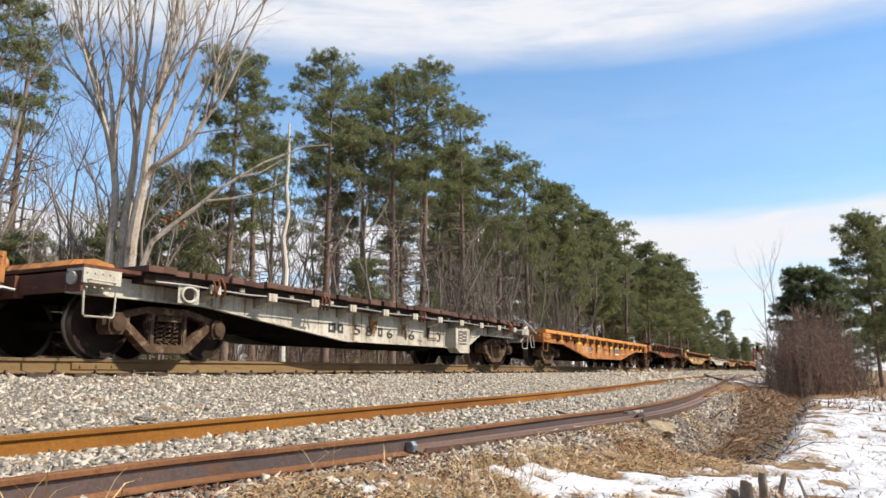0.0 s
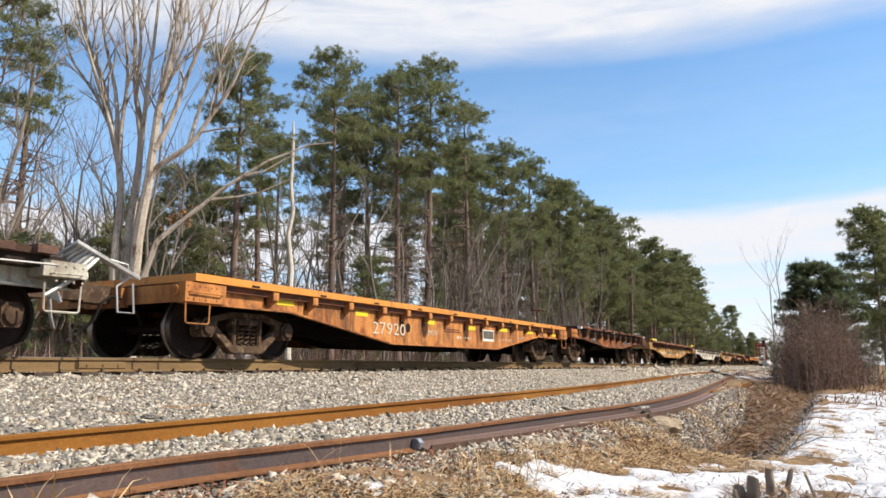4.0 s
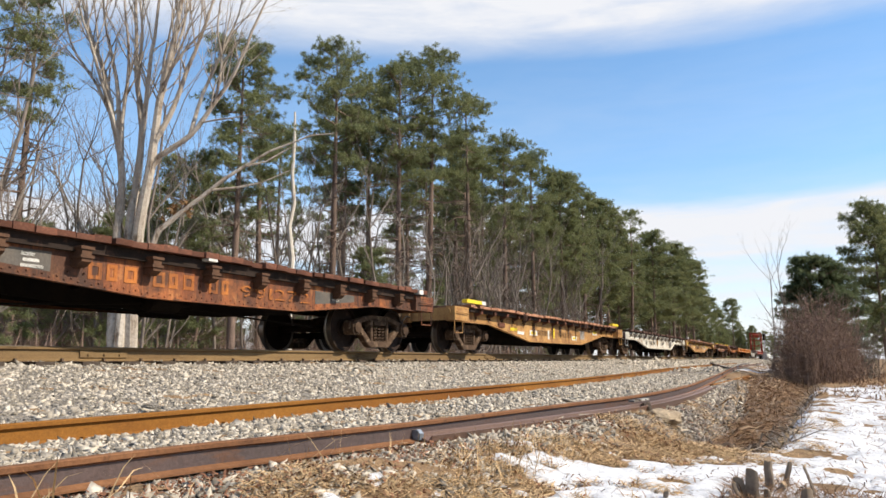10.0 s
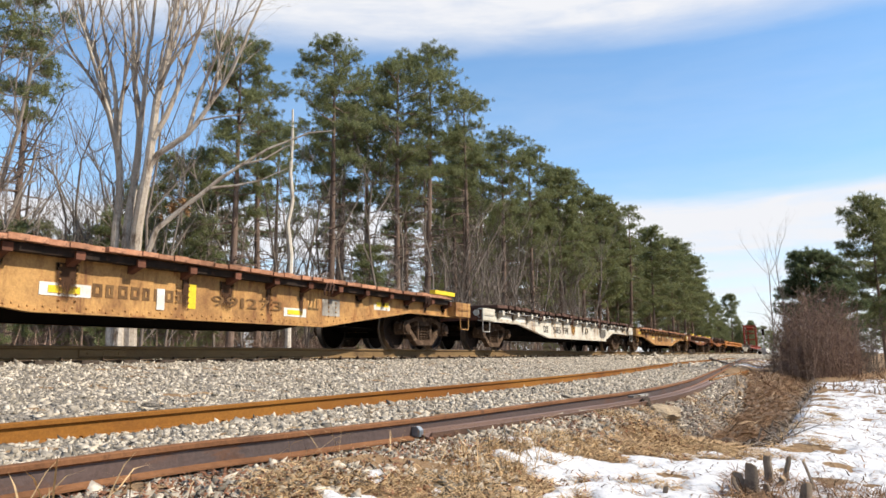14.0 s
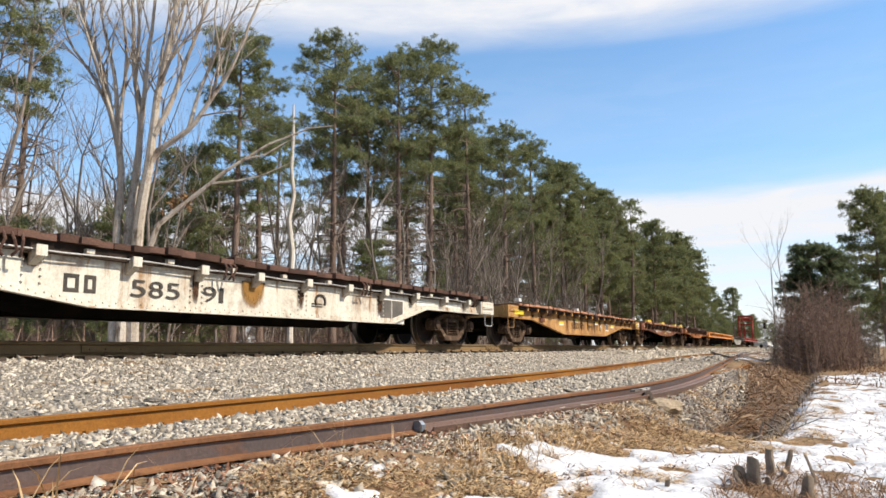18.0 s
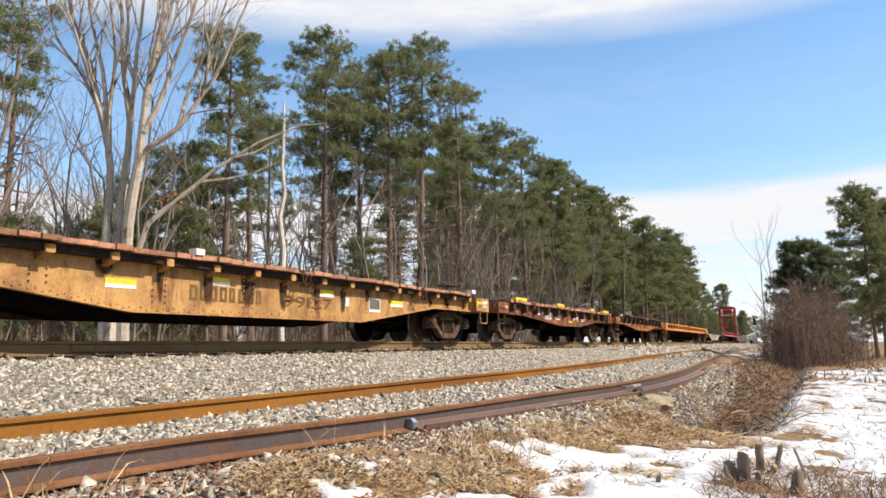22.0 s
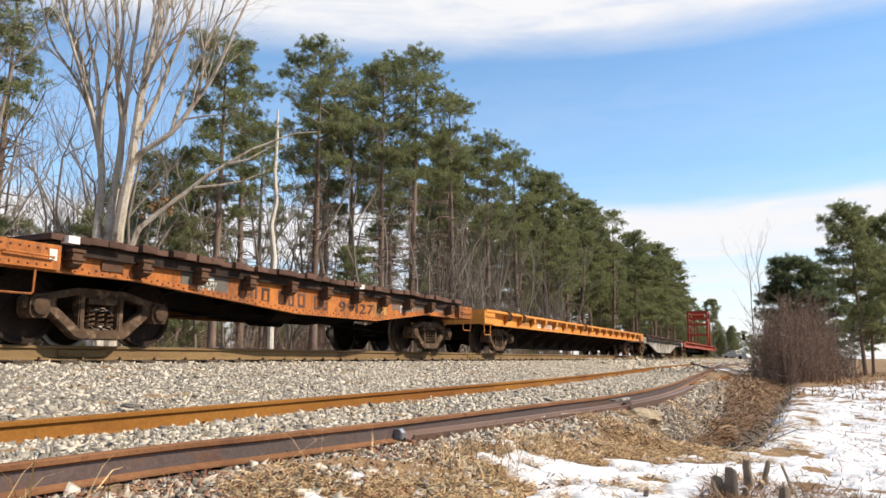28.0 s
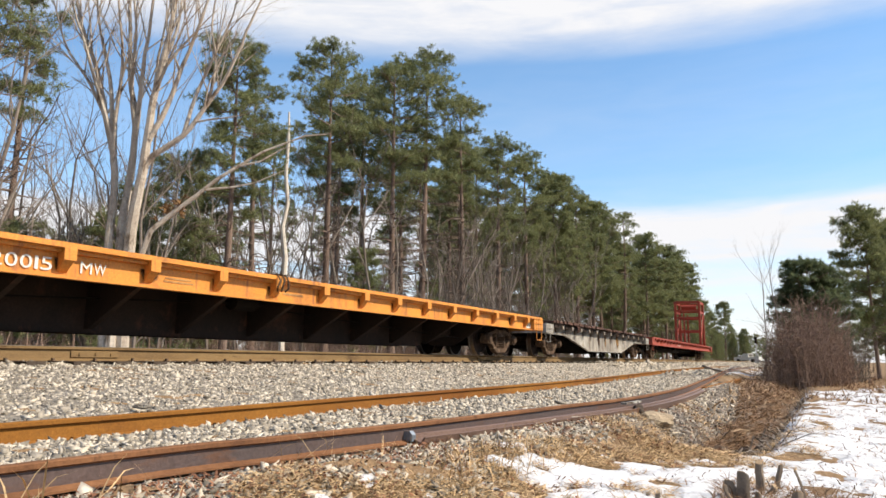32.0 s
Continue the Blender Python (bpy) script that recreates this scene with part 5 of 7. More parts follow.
for x in (-gw, gw):
    for z in (gz - 0.9, gz - 0.12):
        part("gantry_beam", Shape().box(x - 0.07, x + 0.07, g0 + 0.09, g1 - 0.09, z, z + 0.16), M_red, c)
    part("gantry_brace", Shape().tube([(x, g0, 1.2), (x, g1, gz - 0.9)], 0.05, 6), M_red, c)
for y in np.arange(g0, g1, 0.5):
    part("gantry_slat", Shape().box(-gw, gw, y - 0.05, y + 0.05, gz + 0.045, gz + 0.12), M_red, c)
part("gantry_drum", Shape().lathe([(-0.6, 0.2), (0.6, 0.2)], 14, "x", (0, (g0 + g1) / 2, gz - 0.35)), M_red, c)


# ---- trees ----
def tuft_arrays(centres, sizes, radius, rnd, count=26, wide=0.065):
    """Round bursts of needles, one at every centre, as narrow triangles that open upwards and outwards."""
    n = len(centres)
    c = np.repeat(np.asarray(centres, float), count, 0)
    r = np.repeat(np.asarray(sizes, float), count)[:, None] * radius
    d = rnd.normal(0, 1, (n * count, 3)) + np.array([0, 0, 0.32])
    d /= np.linalg.norm(d, axis=1)[:, None]
    side = np.cross(d, rnd.normal(0, 1, d.shape))
    side /= np.linalg.norm(side, axis=1)[:, None]
    ln = r * rnd.uniform(0.7, 1.15, (n * count, 1))
    foot = c + d * ln * rnd.uniform(0.05, 0.35, (n * count, 1))
    v = np.stack([foot - side * ln * wide, foot + side * ln * wide, c + d * ln], 1).reshape(-1, 3)
    return v, np.arange(len(v)).reshape(-1, 3)


def pine_build(seed, height, start, spread, puffs, limbs, dead, mat, tuft=0.30, lean=0.2, full=0.0, needles=26, bunch=7, loose=0.34):
    """A pine: a bare tapered trunk, limbs in uneven whorls, each ending in sprays of round needle tufts; full closes the crown towards a cone."""
    rnd = np.random.default_rng(seed)
    tree = new("pine_tree")
    n = 9
    bend = rnd.normal(0, lean, (2,))
    path = [(bend[0] * math.sin(2.2 * i / n), bend[1] * math.sin(1.7 * i / n), -0.4 + (height + 0.2) * i / n) for i in range(n + 1)]
    r0 = 0.0132 * height
    radii = [r0 * (1.15 if i == 0 else 1.0) * (1 - 0.88 * (i / n) ** 1.2) for i in range(n + 1)]
    t = Shape().tube(path, radii, 9)
    t.smooth = True
    part("trunk", t, M_bark_pine, tree, "straight bare pine trunk")

    def at(z):
        k = min(max((z + 0.4) / (height + 0.2) * n, 0), n - 1e-6)
        i = int(k)
        return Vector(path[i]).lerp(Vector(path[i + 1]), k - i)

    br, centres, sizes = Shape(), [], []
    turn = rnd.uniform(0, 6.28)
    for i in range(limbs + dead):
        green = i < limbs
        rel = ((i + rnd.uniform(0, 1)) / limbs) ** 0.8 if green else 0.0
        if green:
            step = 3.0 / limbs
            rel = 0.45 * rel + 0.55 * (math.floor(rel / step) + 0.5) * step      # whorls
            rel = min(rel, 0.99)
        f = start + (1 - start) * rel if green else rnd.uniform(0.25, max(0.3, start))
        f = min(f, 0.985)
        z = height * f
        round_top = math.sqrt(max(0.04, 1 - (max(0.0, rel - 0.45) / 0.56) ** 2))
        dome = round_top * (0.50 + 0.50 * min(1.0, rel * 1.7 + full))
        cone = 0.30 + 0.70 * (1 - rel) ** 0.75
        shape = dome * (1 - full) + cone * full
        reach = spread * shape * rnd.choice([0.5, 0.8, 1.0, 1.15]) * rnd.uniform(0.85, 1.1) if green else rnd.uniform(0.6, 2.4)
        turn += 2.4 + rnd.normal(0, 0.5)
        rise = rnd.uniform(-0.05, 0.30) + 0.55 * max(0, rel - 0.4) if green else rnd.uniform(-0.35, 0.25)
        p0 = at(z)
        d = Vector((math.cos(turn), math.sin(turn), 0))
        p1 = p0 + d * reach * 0.5 + Vector((0, 0, reach * rise * 0.25 + rnd.normal(0, 0.08)))
        p2 = p0 + d * reach + Vector((rnd.normal(0, 0.15), rnd.normal(0, 0.15), reach * rise))
        br.tube([p0, p1, p2], [0.0026 * height * (1.1 - 0.6 * rel), 0.03, 0.012], 4, False)
        if not green:
            for k in range(3):
                q = p1.lerp(p2, rnd.uniform(0, 0.9))
                br.tube([q, q + Vector(rnd.normal(0, 0.28, 3))], [0.009, 0.004], 3, False)
            continue
        for k in range(puffs):
            q = 1.0 if k == 0 else rnd.uniform(0.40, 1.0)
            base = p0.lerp(p1, q * 2) if q < 0.5 else p1.lerp(p2, q * 2 - 1)
            swing = turn + rnd.choice([-1, 1]) * rnd.uniform(0.3, 1.2) if k else turn
            far = (0.10 + 0.22 * rnd.uniform()) * reach if k else 0.05
            c = base + Vector((math.cos(swing) * far, math.sin(swing) * far, 0.10 + far * rnd.uniform(0.1, 0.6)))
            br.tube([base, base.lerp(c, 0.5) - Vector((0, 0, 0.04)), c], [0.020, 0.014, 0.008], 3, False)
            s_ = loose * rnd.uniform(0.7, 1.25)
            for j in range(bunch):
                centres.append(c + Vector((rnd.normal(0, s_), rnd.normal(0, s_), rnd.normal(0.05, s_ * 0.42))))
                sizes.append(rnd.uniform(0.75, 1.25))
    tagged(part("branchwork", br, M_bark_pine, tree, "thin crooked limbs"), kind="stuff")
    v, f = tuft_arrays(centres, sizes, tuft, rnd, needles)
    part("crown", quick_mesh("crown", v, f, mat), None, tree, "open crown of green needle tufts")
    return tagged(tree, "tall bare-trunked pine with an open green crown", "tree", "pines of the wood")


PINES = {
    "A": (20.0, lambda: pine_build(11, 20, 0.58, 2.9, 9, 24, 50, M_needle, 0.26, lean=0.3, needles=30, bunch=6, loose=0.38)),
    "F": (20.0, lambda: pine_build(27, 20, 0.54, 2.8, 9, 26, 50, M_needle, 0.26, lean=0.3, needles=30, bunch=6, loose=0.38)),
    "B": (20.0, lambda: pine_build(12, 20, 0.46, 2.6, 8, 32, 40, M_needle, 0.27, full=0.15, needles=30, bunch=6, loose=0.38)),
    "C": (20.0, lambda: pine_build(13, 20, 0.64, 2.0, 7, 17, 50, M_needle, 0.26, needles=28, bunch=6, loose=0.36)),
    "D": (20.0, lambda: pine_build(23, 20, 0.50, 3.4, 6, 17, 80, M_needle, 0.30, needles=28, bunch=5, loose=0.40)),
    "E": (20.0, lambda: pine_build(14, 20, 0.36, 2.9, 8, 46, 18, M_needle, 0.34, full=0.4, needles=28, bunch=7, loose=0.45)),
    "G": (20.0, lambda: pine_build(18, 20, 0.30, 3.0, 8, 50, 16, M_needle, 0.34, full=0.5, needles=28, bunch=7, loose=0.46)),
    "Y": (7.0, lambda: pine_build(15, 7, 0.10, 1.45, 4, 40, 2, M_needle, 0.19, full=0.9, needles=30, bunch=6, loose=0.22)),
    "R": (10.0, lambda: pine_build(16, 10, 0.22, 2.2, 7, 44, 8, M_needle, 0.24, full=0.92, needles=34, bunch=6, loose=0.30)),
    "S": (5.0, lambda: pine_build(19, 5, 0.10, 1.2, 4, 38, 4, M_cedar, 0.21, full=0.55, needles=46, bunch=6, loose=0.19)),
}
made = {}


def plant(kind, table, x, y, height, turn=0.0, label=""):
    m = pose(x, y, float(ground_height(x, y)), 0, 0, turn) @ Matrix.Scale(height / table[kind][0], 4)
    if kind in made:
        ob = copy_thing(made[kind], Matrix.Translation(m.translation) @ m.to_3x3().normalized().to_4x4())
        ob.scale = m.to_scale()
    else:
        ob = made[kind] = table[kind][1]()
        ob.matrix_basis = m
    if label:
        tagged(ob, label)
    return ob


# the front row, each where it stands: kind, x, y, height
FRONT = (
    ("A", -22.3, 30.5, 17.9), ("F", -23.5, 39.1, 20.5), ("A", -23.1, 41.9, 22.2), ("C", -23.8, 50.1, 22.0), ("B", -20.1, 21.1, 14.1),
    ("C", -24.2, 27.4, 15.3), ("B", -24.0, 57.4, 20.9), ("B", -24.3, 65.2, 21.6), ("E", -24.8, 75.0, 21.8), ("B", -25.2, 84.2, 21.7),
    ("E", -25.8, 93.5, 22.5), ("C", -25.6, 108.0, 23.6), ("G", -24.6, 120.4, 22.0), ("E", -24.6, 136.6, 22.6), ("G", -24.8, 151.0, 23.4), ("E", -25.3, 164.0, 22.8),
    ("G", -26.0, 181.0, 19.0), ("E", -27.0, 202.0, 17.2), ("G", -28.0, 226.0, 15.4),
    ("G", -27.5, 88.0, 19.0), ("E", -28.0, 100.0, 19.5), ("G", -27.0, 114.0, 19.5), ("E", -26.5, 128.0, 20.0), ("G", -26.5, 143.0, 20.5), ("E", -27.0, 157.0, 20.0), ("G", -27.5, 172.0, 18.5), ("E", -29.0, 192.0, 16.0), ("G", -25.5, 70.0, 17.0), ("E", -26.0, 79.5, 17.5),
)
MIDDLE = (
    ("B", -27.6, 42.0, 21.4), ("B", -29.1, 58.1, 22.0), ("B", -31.5, 69.0, 24.0), ("C", -31.6, 91.0, 26.0), ("D", -17.2, 9.6, 12.2), ("C", -24.1, 15.0, 14.5),
    ("E", -27.5, 104.0, 22.5), ("G", -28.0, 111.0, 21.0), ("E", -29.0, 140.0, 20.0), ("C", -25.0, 46.5, 17.0), ("C", -25.5, 53.0, 18.5),
)
turn_rnd = random.Random(5)
for kind, x, y, h in FRONT + MIDDLE:
    plant(kind, PINES, x, y, h * 0.945, turn_rnd.uniform(0, 360))
for i in range(24):
    y = 38 + i * 5.6 + turn_rnd.uniform(-1.8, 1.8)
    plant(turn_rnd.choice("CCACF" if y < 66 else "EGEGB"), PINES, -27.5 - turn_rnd.uniform(0, 9) - float(bend(y)), y, turn_rnd.uniform(15, 21), turn_rnd.uniform(0, 360))
for i in range(9):
    y = 50 + i * 11.4 + turn_rnd.uniform(-2, 2)
    plant(turn_rnd.choice("CCFB"), PINES, -38 - turn_rnd.uniform(0, 12) - float(bend(y)), y, turn_rnd.uniform(15, 21), turn_rnd.uniform(0, 360))
for i in range(16):
    y = 14 + i * 6.4 + turn_rnd.uniform(-2, 2)
    plant("Y", PINES, -22 - turn_rnd.uniform(0, 10), y, turn_rnd.uniform(3.5, 7), turn_rnd.uniform(0, 360), "young dense pine in the undergrowth")
for x, y, h in ((-19.5, 12.0, 4.4), (-22, 17.5, 5.6), (-30, 13.5, 8.5)):
    plant("Y", PINES, x, y, h, turn_rnd.uniform(0, 360), "young dense pine in the undergrowth")
for x, y, h in ((-46.0, 30.0, 8.0), (-43.0, 31.0, 8.5), (-40.0, 32.0, 7.5), (-50.0, 34.0, 9.0), (-47.0, 36.0, 9.0), (-44.0, 37.0, 8.5), (-38.0, 34.0, 7.5), (-52.0, 33.0, 8.5), (-31.0, 20.5, 6.8), (-30.0, 21.5, 5.6), (-28.0, 22.0, 6.4), (-33.0, 17.0, 6.5), (-26.0, 18.5, 4.6), (-27.2, 23.0, 8.2), (-27.3, 25.0, 10.2), (-27.1, 27.0, 9.6), (-23.1, 22.0, 6.4)):
    plant("Y", PINES, x, y, h, turn_rnd.uniform(0, 360), "young dense pine in the undergrowth")
for i in range(24):
    y = 22 + i * 1.9 + turn_rnd.uniform(-0.8, 0.8)
    plant("Y", PINES, -31 - turn_rnd.uniform(0, 16), y, turn_rnd.uniform(2.8, 4.6), turn_rnd.uniform(0, 360), "young dense pine in the undergrowth")
# the end of the wood where the line goes out of sight
for i in range(22):
    x = -62 + i * 2.1 + turn_rnd.uniform(-1.0, 1.0)
    plant(turn_rnd.choice("GEB"), PINES, x, 245 + turn_rnd.uniform(-15, 35), max(8.5, 16.0 - 0.32 * i + turn_rnd.uniform(-1, 1.5)), turn_rnd.uniform(0, 360), "distant pine closing the view down the line")
plant("E", PINES, -25.6, 238, 18.5, 40, "lone round-headed pine far down the line")


for i in range(42):
    plant("Y", PINES, -56 + i * 1.3 + turn_rnd.uniform(-0.6, 0.6), 262 + turn_rnd.uniform(-8, 30), max(6.5, 13.5 - 0.19 * i + turn_rnd.uniform(-1, 1)), turn_rnd.uniform(0, 360), "distant pine closing the view down the line")
for i in range(20):
    y = 165 + i * 5.0
    plant("Y", PINES, -17.0 - float(bend(y)) - turn_rnd.uniform(0, 5), y, turn_rnd.uniform(5, 7.5), turn_rnd.uniform(0, 360), "young pine at the far edge of the wood")
# a second wood far behind the first
for i in range(84):
    y = -20 + i * 2.5
    plant(turn_rnd.choice("YYYG"), PINES, -58 - turn_rnd.uniform(0, 34), y + turn_rnd.uniform(-2, 2), turn_rnd.uniform(7, 11), turn_rnd.uniform(0, 360), "distant evergreen behind the wood")


def limb_tree(seed, height, stems, spread, mat, label, thick=0.16, depth=4, first=(0.5, 0.62), shrink=(0.45, 0.72), open_=(0.25, 0.62), foot=0.22, forks=(4, 4, 4, 3), keep=(0.5, 0.78), wander=0.085):
    """A leafless tree: stems that fork again and again."""
    rnd = np.random.default_rng(seed)
    tree = new("bare_tree")
    trunk, twigs = Shape(), Shape()
    trunk.smooth = True

    def grow(p, d, length, r, level):
        pts, rr = [p], [r]
        k = 5 if level < 2 else 3
        for i in range(k):
            d = (d + Vector(rnd.normal(0, wander, 3)) + Vector((0, 0, 0.05 if level else 0.03))).normalized()
            p = p + d * (length / k)
            pts.append(p)
            rr.append(r * (1 - 0.5 * (i + 1) / k))
        (trunk if level < 2 else twigs).tube(pts, rr, 7 if level == 0 else (5 if level == 1 else 3), False)
        if level >= depth:
            return
        n = forks[min(level, len(forks) - 1)]
        for i in range(n):
            j = rnd.integers(1, len(pts)) if i < n - 1 else len(pts) - 1
            q = pts[j]
            side = d.orthogonal().normalized()
            side = Matrix.Rotation(rnd.uniform(0, 2 * math.pi), 3, d) @ side
            nd = (d + side * rnd.uniform(*open_)).normalized()
            grow(q, nd, length * rnd.uniform(*shrink), rr[j] * rnd.uniform(*keep), level + 1)

    for i in range(stems):
        a = 2 * math.pi * (i + rnd.uniform(0, 0.7)) / stems
        tilt = spread * rnd.uniform(0.35, 1.0) if stems > 1 else 0.05
        d = Vector((math.cos(a) * tilt, math.sin(a) * tilt, 1)).normalized()
        base = Vector((math.cos(a) * foot * (stems > 1), math.sin(a) * foot * (stems > 1), -0.3))
        grow(base, d, height * rnd.uniform(*first), thick * rnd.uniform(0.7, 1.1), 0)
    part("trunk", trunk, mat, tree)
    tagged(part("twig_spray", twigs, mat, tree, "bare winter twigs"), kind="stuff")
    return tagged(tree, label, "tree", "bare trees of the wood")


# the big pale many-stemmed tree by the line, with one long low limb
def big_tree():
    """Stems rise close together, then fan out; each stem is (foot or fork height, lean at the foot, spread at the top, radius)."""
    rnd = np.random.default_rng(42)
    tree = new("bare_tree")
    across, away = Vector((0.886, 0.463, 0)), Vector((-0.463, 0.886, 0))
    trunk, twigs = Shape(), Shape()
    trunk.smooth = True

    def twig(p, d, length, r, level):
        pts, rr = [p], [r]
        for i in range(3):
            d = (d + Vector(rnd.normal(0, 0.10, 3)) + Vector((0, 0, 0.05))).normalized()
            p = p + d * (length / 3)
            pts.append(p)
            rr.append(r * (1 - 0.27 * (i + 1)))
        twigs.tube(pts, rr, 4 if level == 0 else 3, False)
        if level < 2:
            for i in range(4 if level == 0 else 3):
                j = int(rnd.integers(1, 4))
                side = Matrix.Rotation(rnd.uniform(0, 6.28), 3, d) @ d.orthogonal().normalized()
                twig(pts[j], (d + side * rnd.uniform(0.25, 0.6)).normalized(), length * rnd.uniform(0.4, 0.7), rr[j] * rnd.uniform(0.55, 0.8), level + 1)

    def stem(points, r0, r1, depth, of=None):
        z0 = points[0][1]
        start = of * (z0 - 3) / 9 if of is not None else 0.0
        pts = [across * u + away * (start + depth * (z - (z0 if of is not None else 3)) / 9) + Vector((0, 0, z)) for u, z in points]
        fine = []
        for i in range(len(pts) - 1):
            a, b, c, d = pts[max(i - 1, 0)], pts[i], pts[i + 1], pts[min(i + 2, len(pts) - 1)]
            for k in range(3):
                t = k / 3
                fine.append(0.5 * (2 * b + (c - a) * t + (2 * a - 5 * b + 4 * c - d) * t * t + (3 * b - a - 3 * c + d) * t ** 3) + Vector(rnd.normal(0, 0.010, 3)))
        fine.append(pts[-1])
        n = len(fine)
        rr = [1.12 * (r0 + (r1 - r0) * (i / (n - 1)) ** 0.9) for i in range(n)]
        trunk.tube(fine, rr, 8, True)
        for i in range(n - 1):
            if fine[i].z < 7.2:
                continue
            for k in range(int(rnd.integers(0, 3))):
                d = (fine[i + 1] - fine[i]).normalized()
                side = (across * rnd.choice([-1, 1]) + away * rnd.normal(0, 0.9)).normalized()
                twig(fine[i].lerp(fine[i + 1], rnd.uniform(0, 1)), (d + side * rnd.uniform(0.22, 0.70)).normalized(), rnd.uniform(1.0, 2.9), max(0.015, rr[i] * rnd.uniform(0.3, 0.55)), 0)

    stem([(-0.28, -0.3), (-0.42, 2.0), (-0.46, 4.2), (-0.45, 5.7), (-0.82, 7.3), (-1.2, 8.7), (-1.75, 10.1), (-2.3, 12.2), (-2.6, 13.8)], 0.125, 0.015, 0.3)
    stem([(-0.10, -0.3), (-0.16, 2.0), (-0.17, 4.2), (-0.08, 5.8), (-0.10, 7.2), (-0.40, 8.7), (-0.52, 10.1), (-0.75, 12.4), (-0.8, 14.6)], 0.135, 0.015, 0.7)
    stem([(0.05, -0.3), (0.06, 2.0), (0.13, 4.2), (0.36, 5.8), (0.46, 7.2), (0.70, 8.7), (0.92, 10.1), (1.2, 12.4), (1.35, 14.8)], 0.175, 0.016, -0.2)
    stem([(-0.06, 5.6), (0.05, 7.2), (0.14, 8.7), (0.30, 10.1), (0.42, 12.2), (0.5, 14.2)], 0.075, 0.012, -0.5, 0.7)
    stem([(0.40, 5.9), (0.62, 6.2), (1.35, 6.75), (2.0, 7.65), (2.5, 8.5), (2.95, 9.7), (3.3, 10.6), (3.7, 12.0)], 0.085, 0.014, -0.1, -0.2)
    stem([(0.44, 6.6), (0.90, 7.7), (1.2, 8.8), (1.6, 10.2), (1.9, 11.8), (2.1, 13.3)], 0.075, 0.012, 0.6, -0.2)
    stem([(1.38, 6.8), (1.65, 8.0), (2.2, 9.4), (2.5, 10.3), (2.8, 11.8)], 0.055, 0.010, 0.4, -0.15)
    stem([(-0.50, 6.3), (-0.95, 7.8), (-1.4, 9.2), (-1.8, 10.4), (-2.1, 12.0)], 0.065, 0.010, -0.6, 0.3)
    stem([(-0.60, 6.6), (-0.72, 8.0), (-1.05, 9.4), (-1.3, 10.5), (-1.5, 12.6)], 0.065, 0.010, 0.1, 0.3)
    stem([(0.30, 5.4), (0.42, 7.0), (0.40, 8.6), (0.52, 10.2), (0.80, 12.4)], 0.07, 0.010, 0.9, -0.2)
    stem([(-0.45, 5.6), (-0.52, 7.2), (-0.40, 8.8), (-0.62, 10.6), (-0.9, 12.6)], 0.065, 0.010, -0.3, 0.3)
    stem([(-0.80, 7.2), (-1.35, 8.3), (-2.0, 9.2), (-2.5, 10.4), (-2.9, 11.8)], 0.050, 0.010, 0.5, 0.3)
    stem([(0.72, 8.7), (1.05, 9.8), (1.15, 11.2), (1.5, 12.8)], 0.045, 0.010, 0.3, -0.2)
    stem([(2.0, 7.7), (2.15, 8.8), (2.0, 10.0), (2.25, 11.4)], 0.042, 0.009, -0.3, -0.1)
    stem([(-0.09, 7.0), (-0.20, 8.2), (-0.12, 9.6), (-0.2, 11.0), (-0.1, 13.0)], 0.06, 0.010, -0.9, 0.7)
    part("trunk", trunk, M_bark_pale, tree, "cluster of pale smooth stems")
    tagged(part("twig_spray", twigs, M_bark_pale, tree, "bare winter twigs"), kind="stuff")
    low = Shape()
    low.smooth = True
    for points, r, slant in (([(0.02, 2.2), (0.6, 4.2), (1.2, 4.75), (1.72, 5.2), (2.2, 5.65), (2.75, 6.05), (3.4, 6.5), (4.5, 7.0), (5.2, 7.1)], 0.085, 0.15), ([(1.9, 5.35), (2.6, 5.45), (3.2, 5.6), (4.2, 6.1)], 0.04, 0.15), ([(2.75, 6.05), (3.3, 6.2), (3.9, 6.6), (4.3, 6.7)], 0.035, 0.15), ([(1.62, 7.12), (2.1, 7.2), (2.6, 7.25), (3.1, 7.35), (3.7, 7.9)], 0.03, -0.05)):
        k = len(points) - 1
        low.tube([across * u + away * (slant * u) + Vector((0, 0, z)) for u, z in points], [r * (1 - 0.85 * i / k) for i in range(k + 1)], 6)
    part("low_limb", low, M_bark_pale, tree, "long low limb reaching out sideways")
    spots = [across * (1.15 + 0.28 * rnd.normal()) + away * 0.2 + Vector((0, 0, 4.75 + 0.16 * rnd.normal())) for i in range(14)]
    v, f = tuft_arrays(spots, [1.0] * 14, 0.17, rnd, 12, 0.22)
    tagged(part("dead_leaf_clump", quick_mesh("dead_leaf_clump", v, f, M_deadleaf), None, tree, "brown dead leaves caught on the limb"), kind="stuff")
    return tagged(tree, "large leafless many-stemmed tree with pale bark", "tree", "bare trees of the wood")


big = big_tree()
big.matrix_basis = pose(-16.1, 13.2, float(ground_height(-16.1, 13.2)))
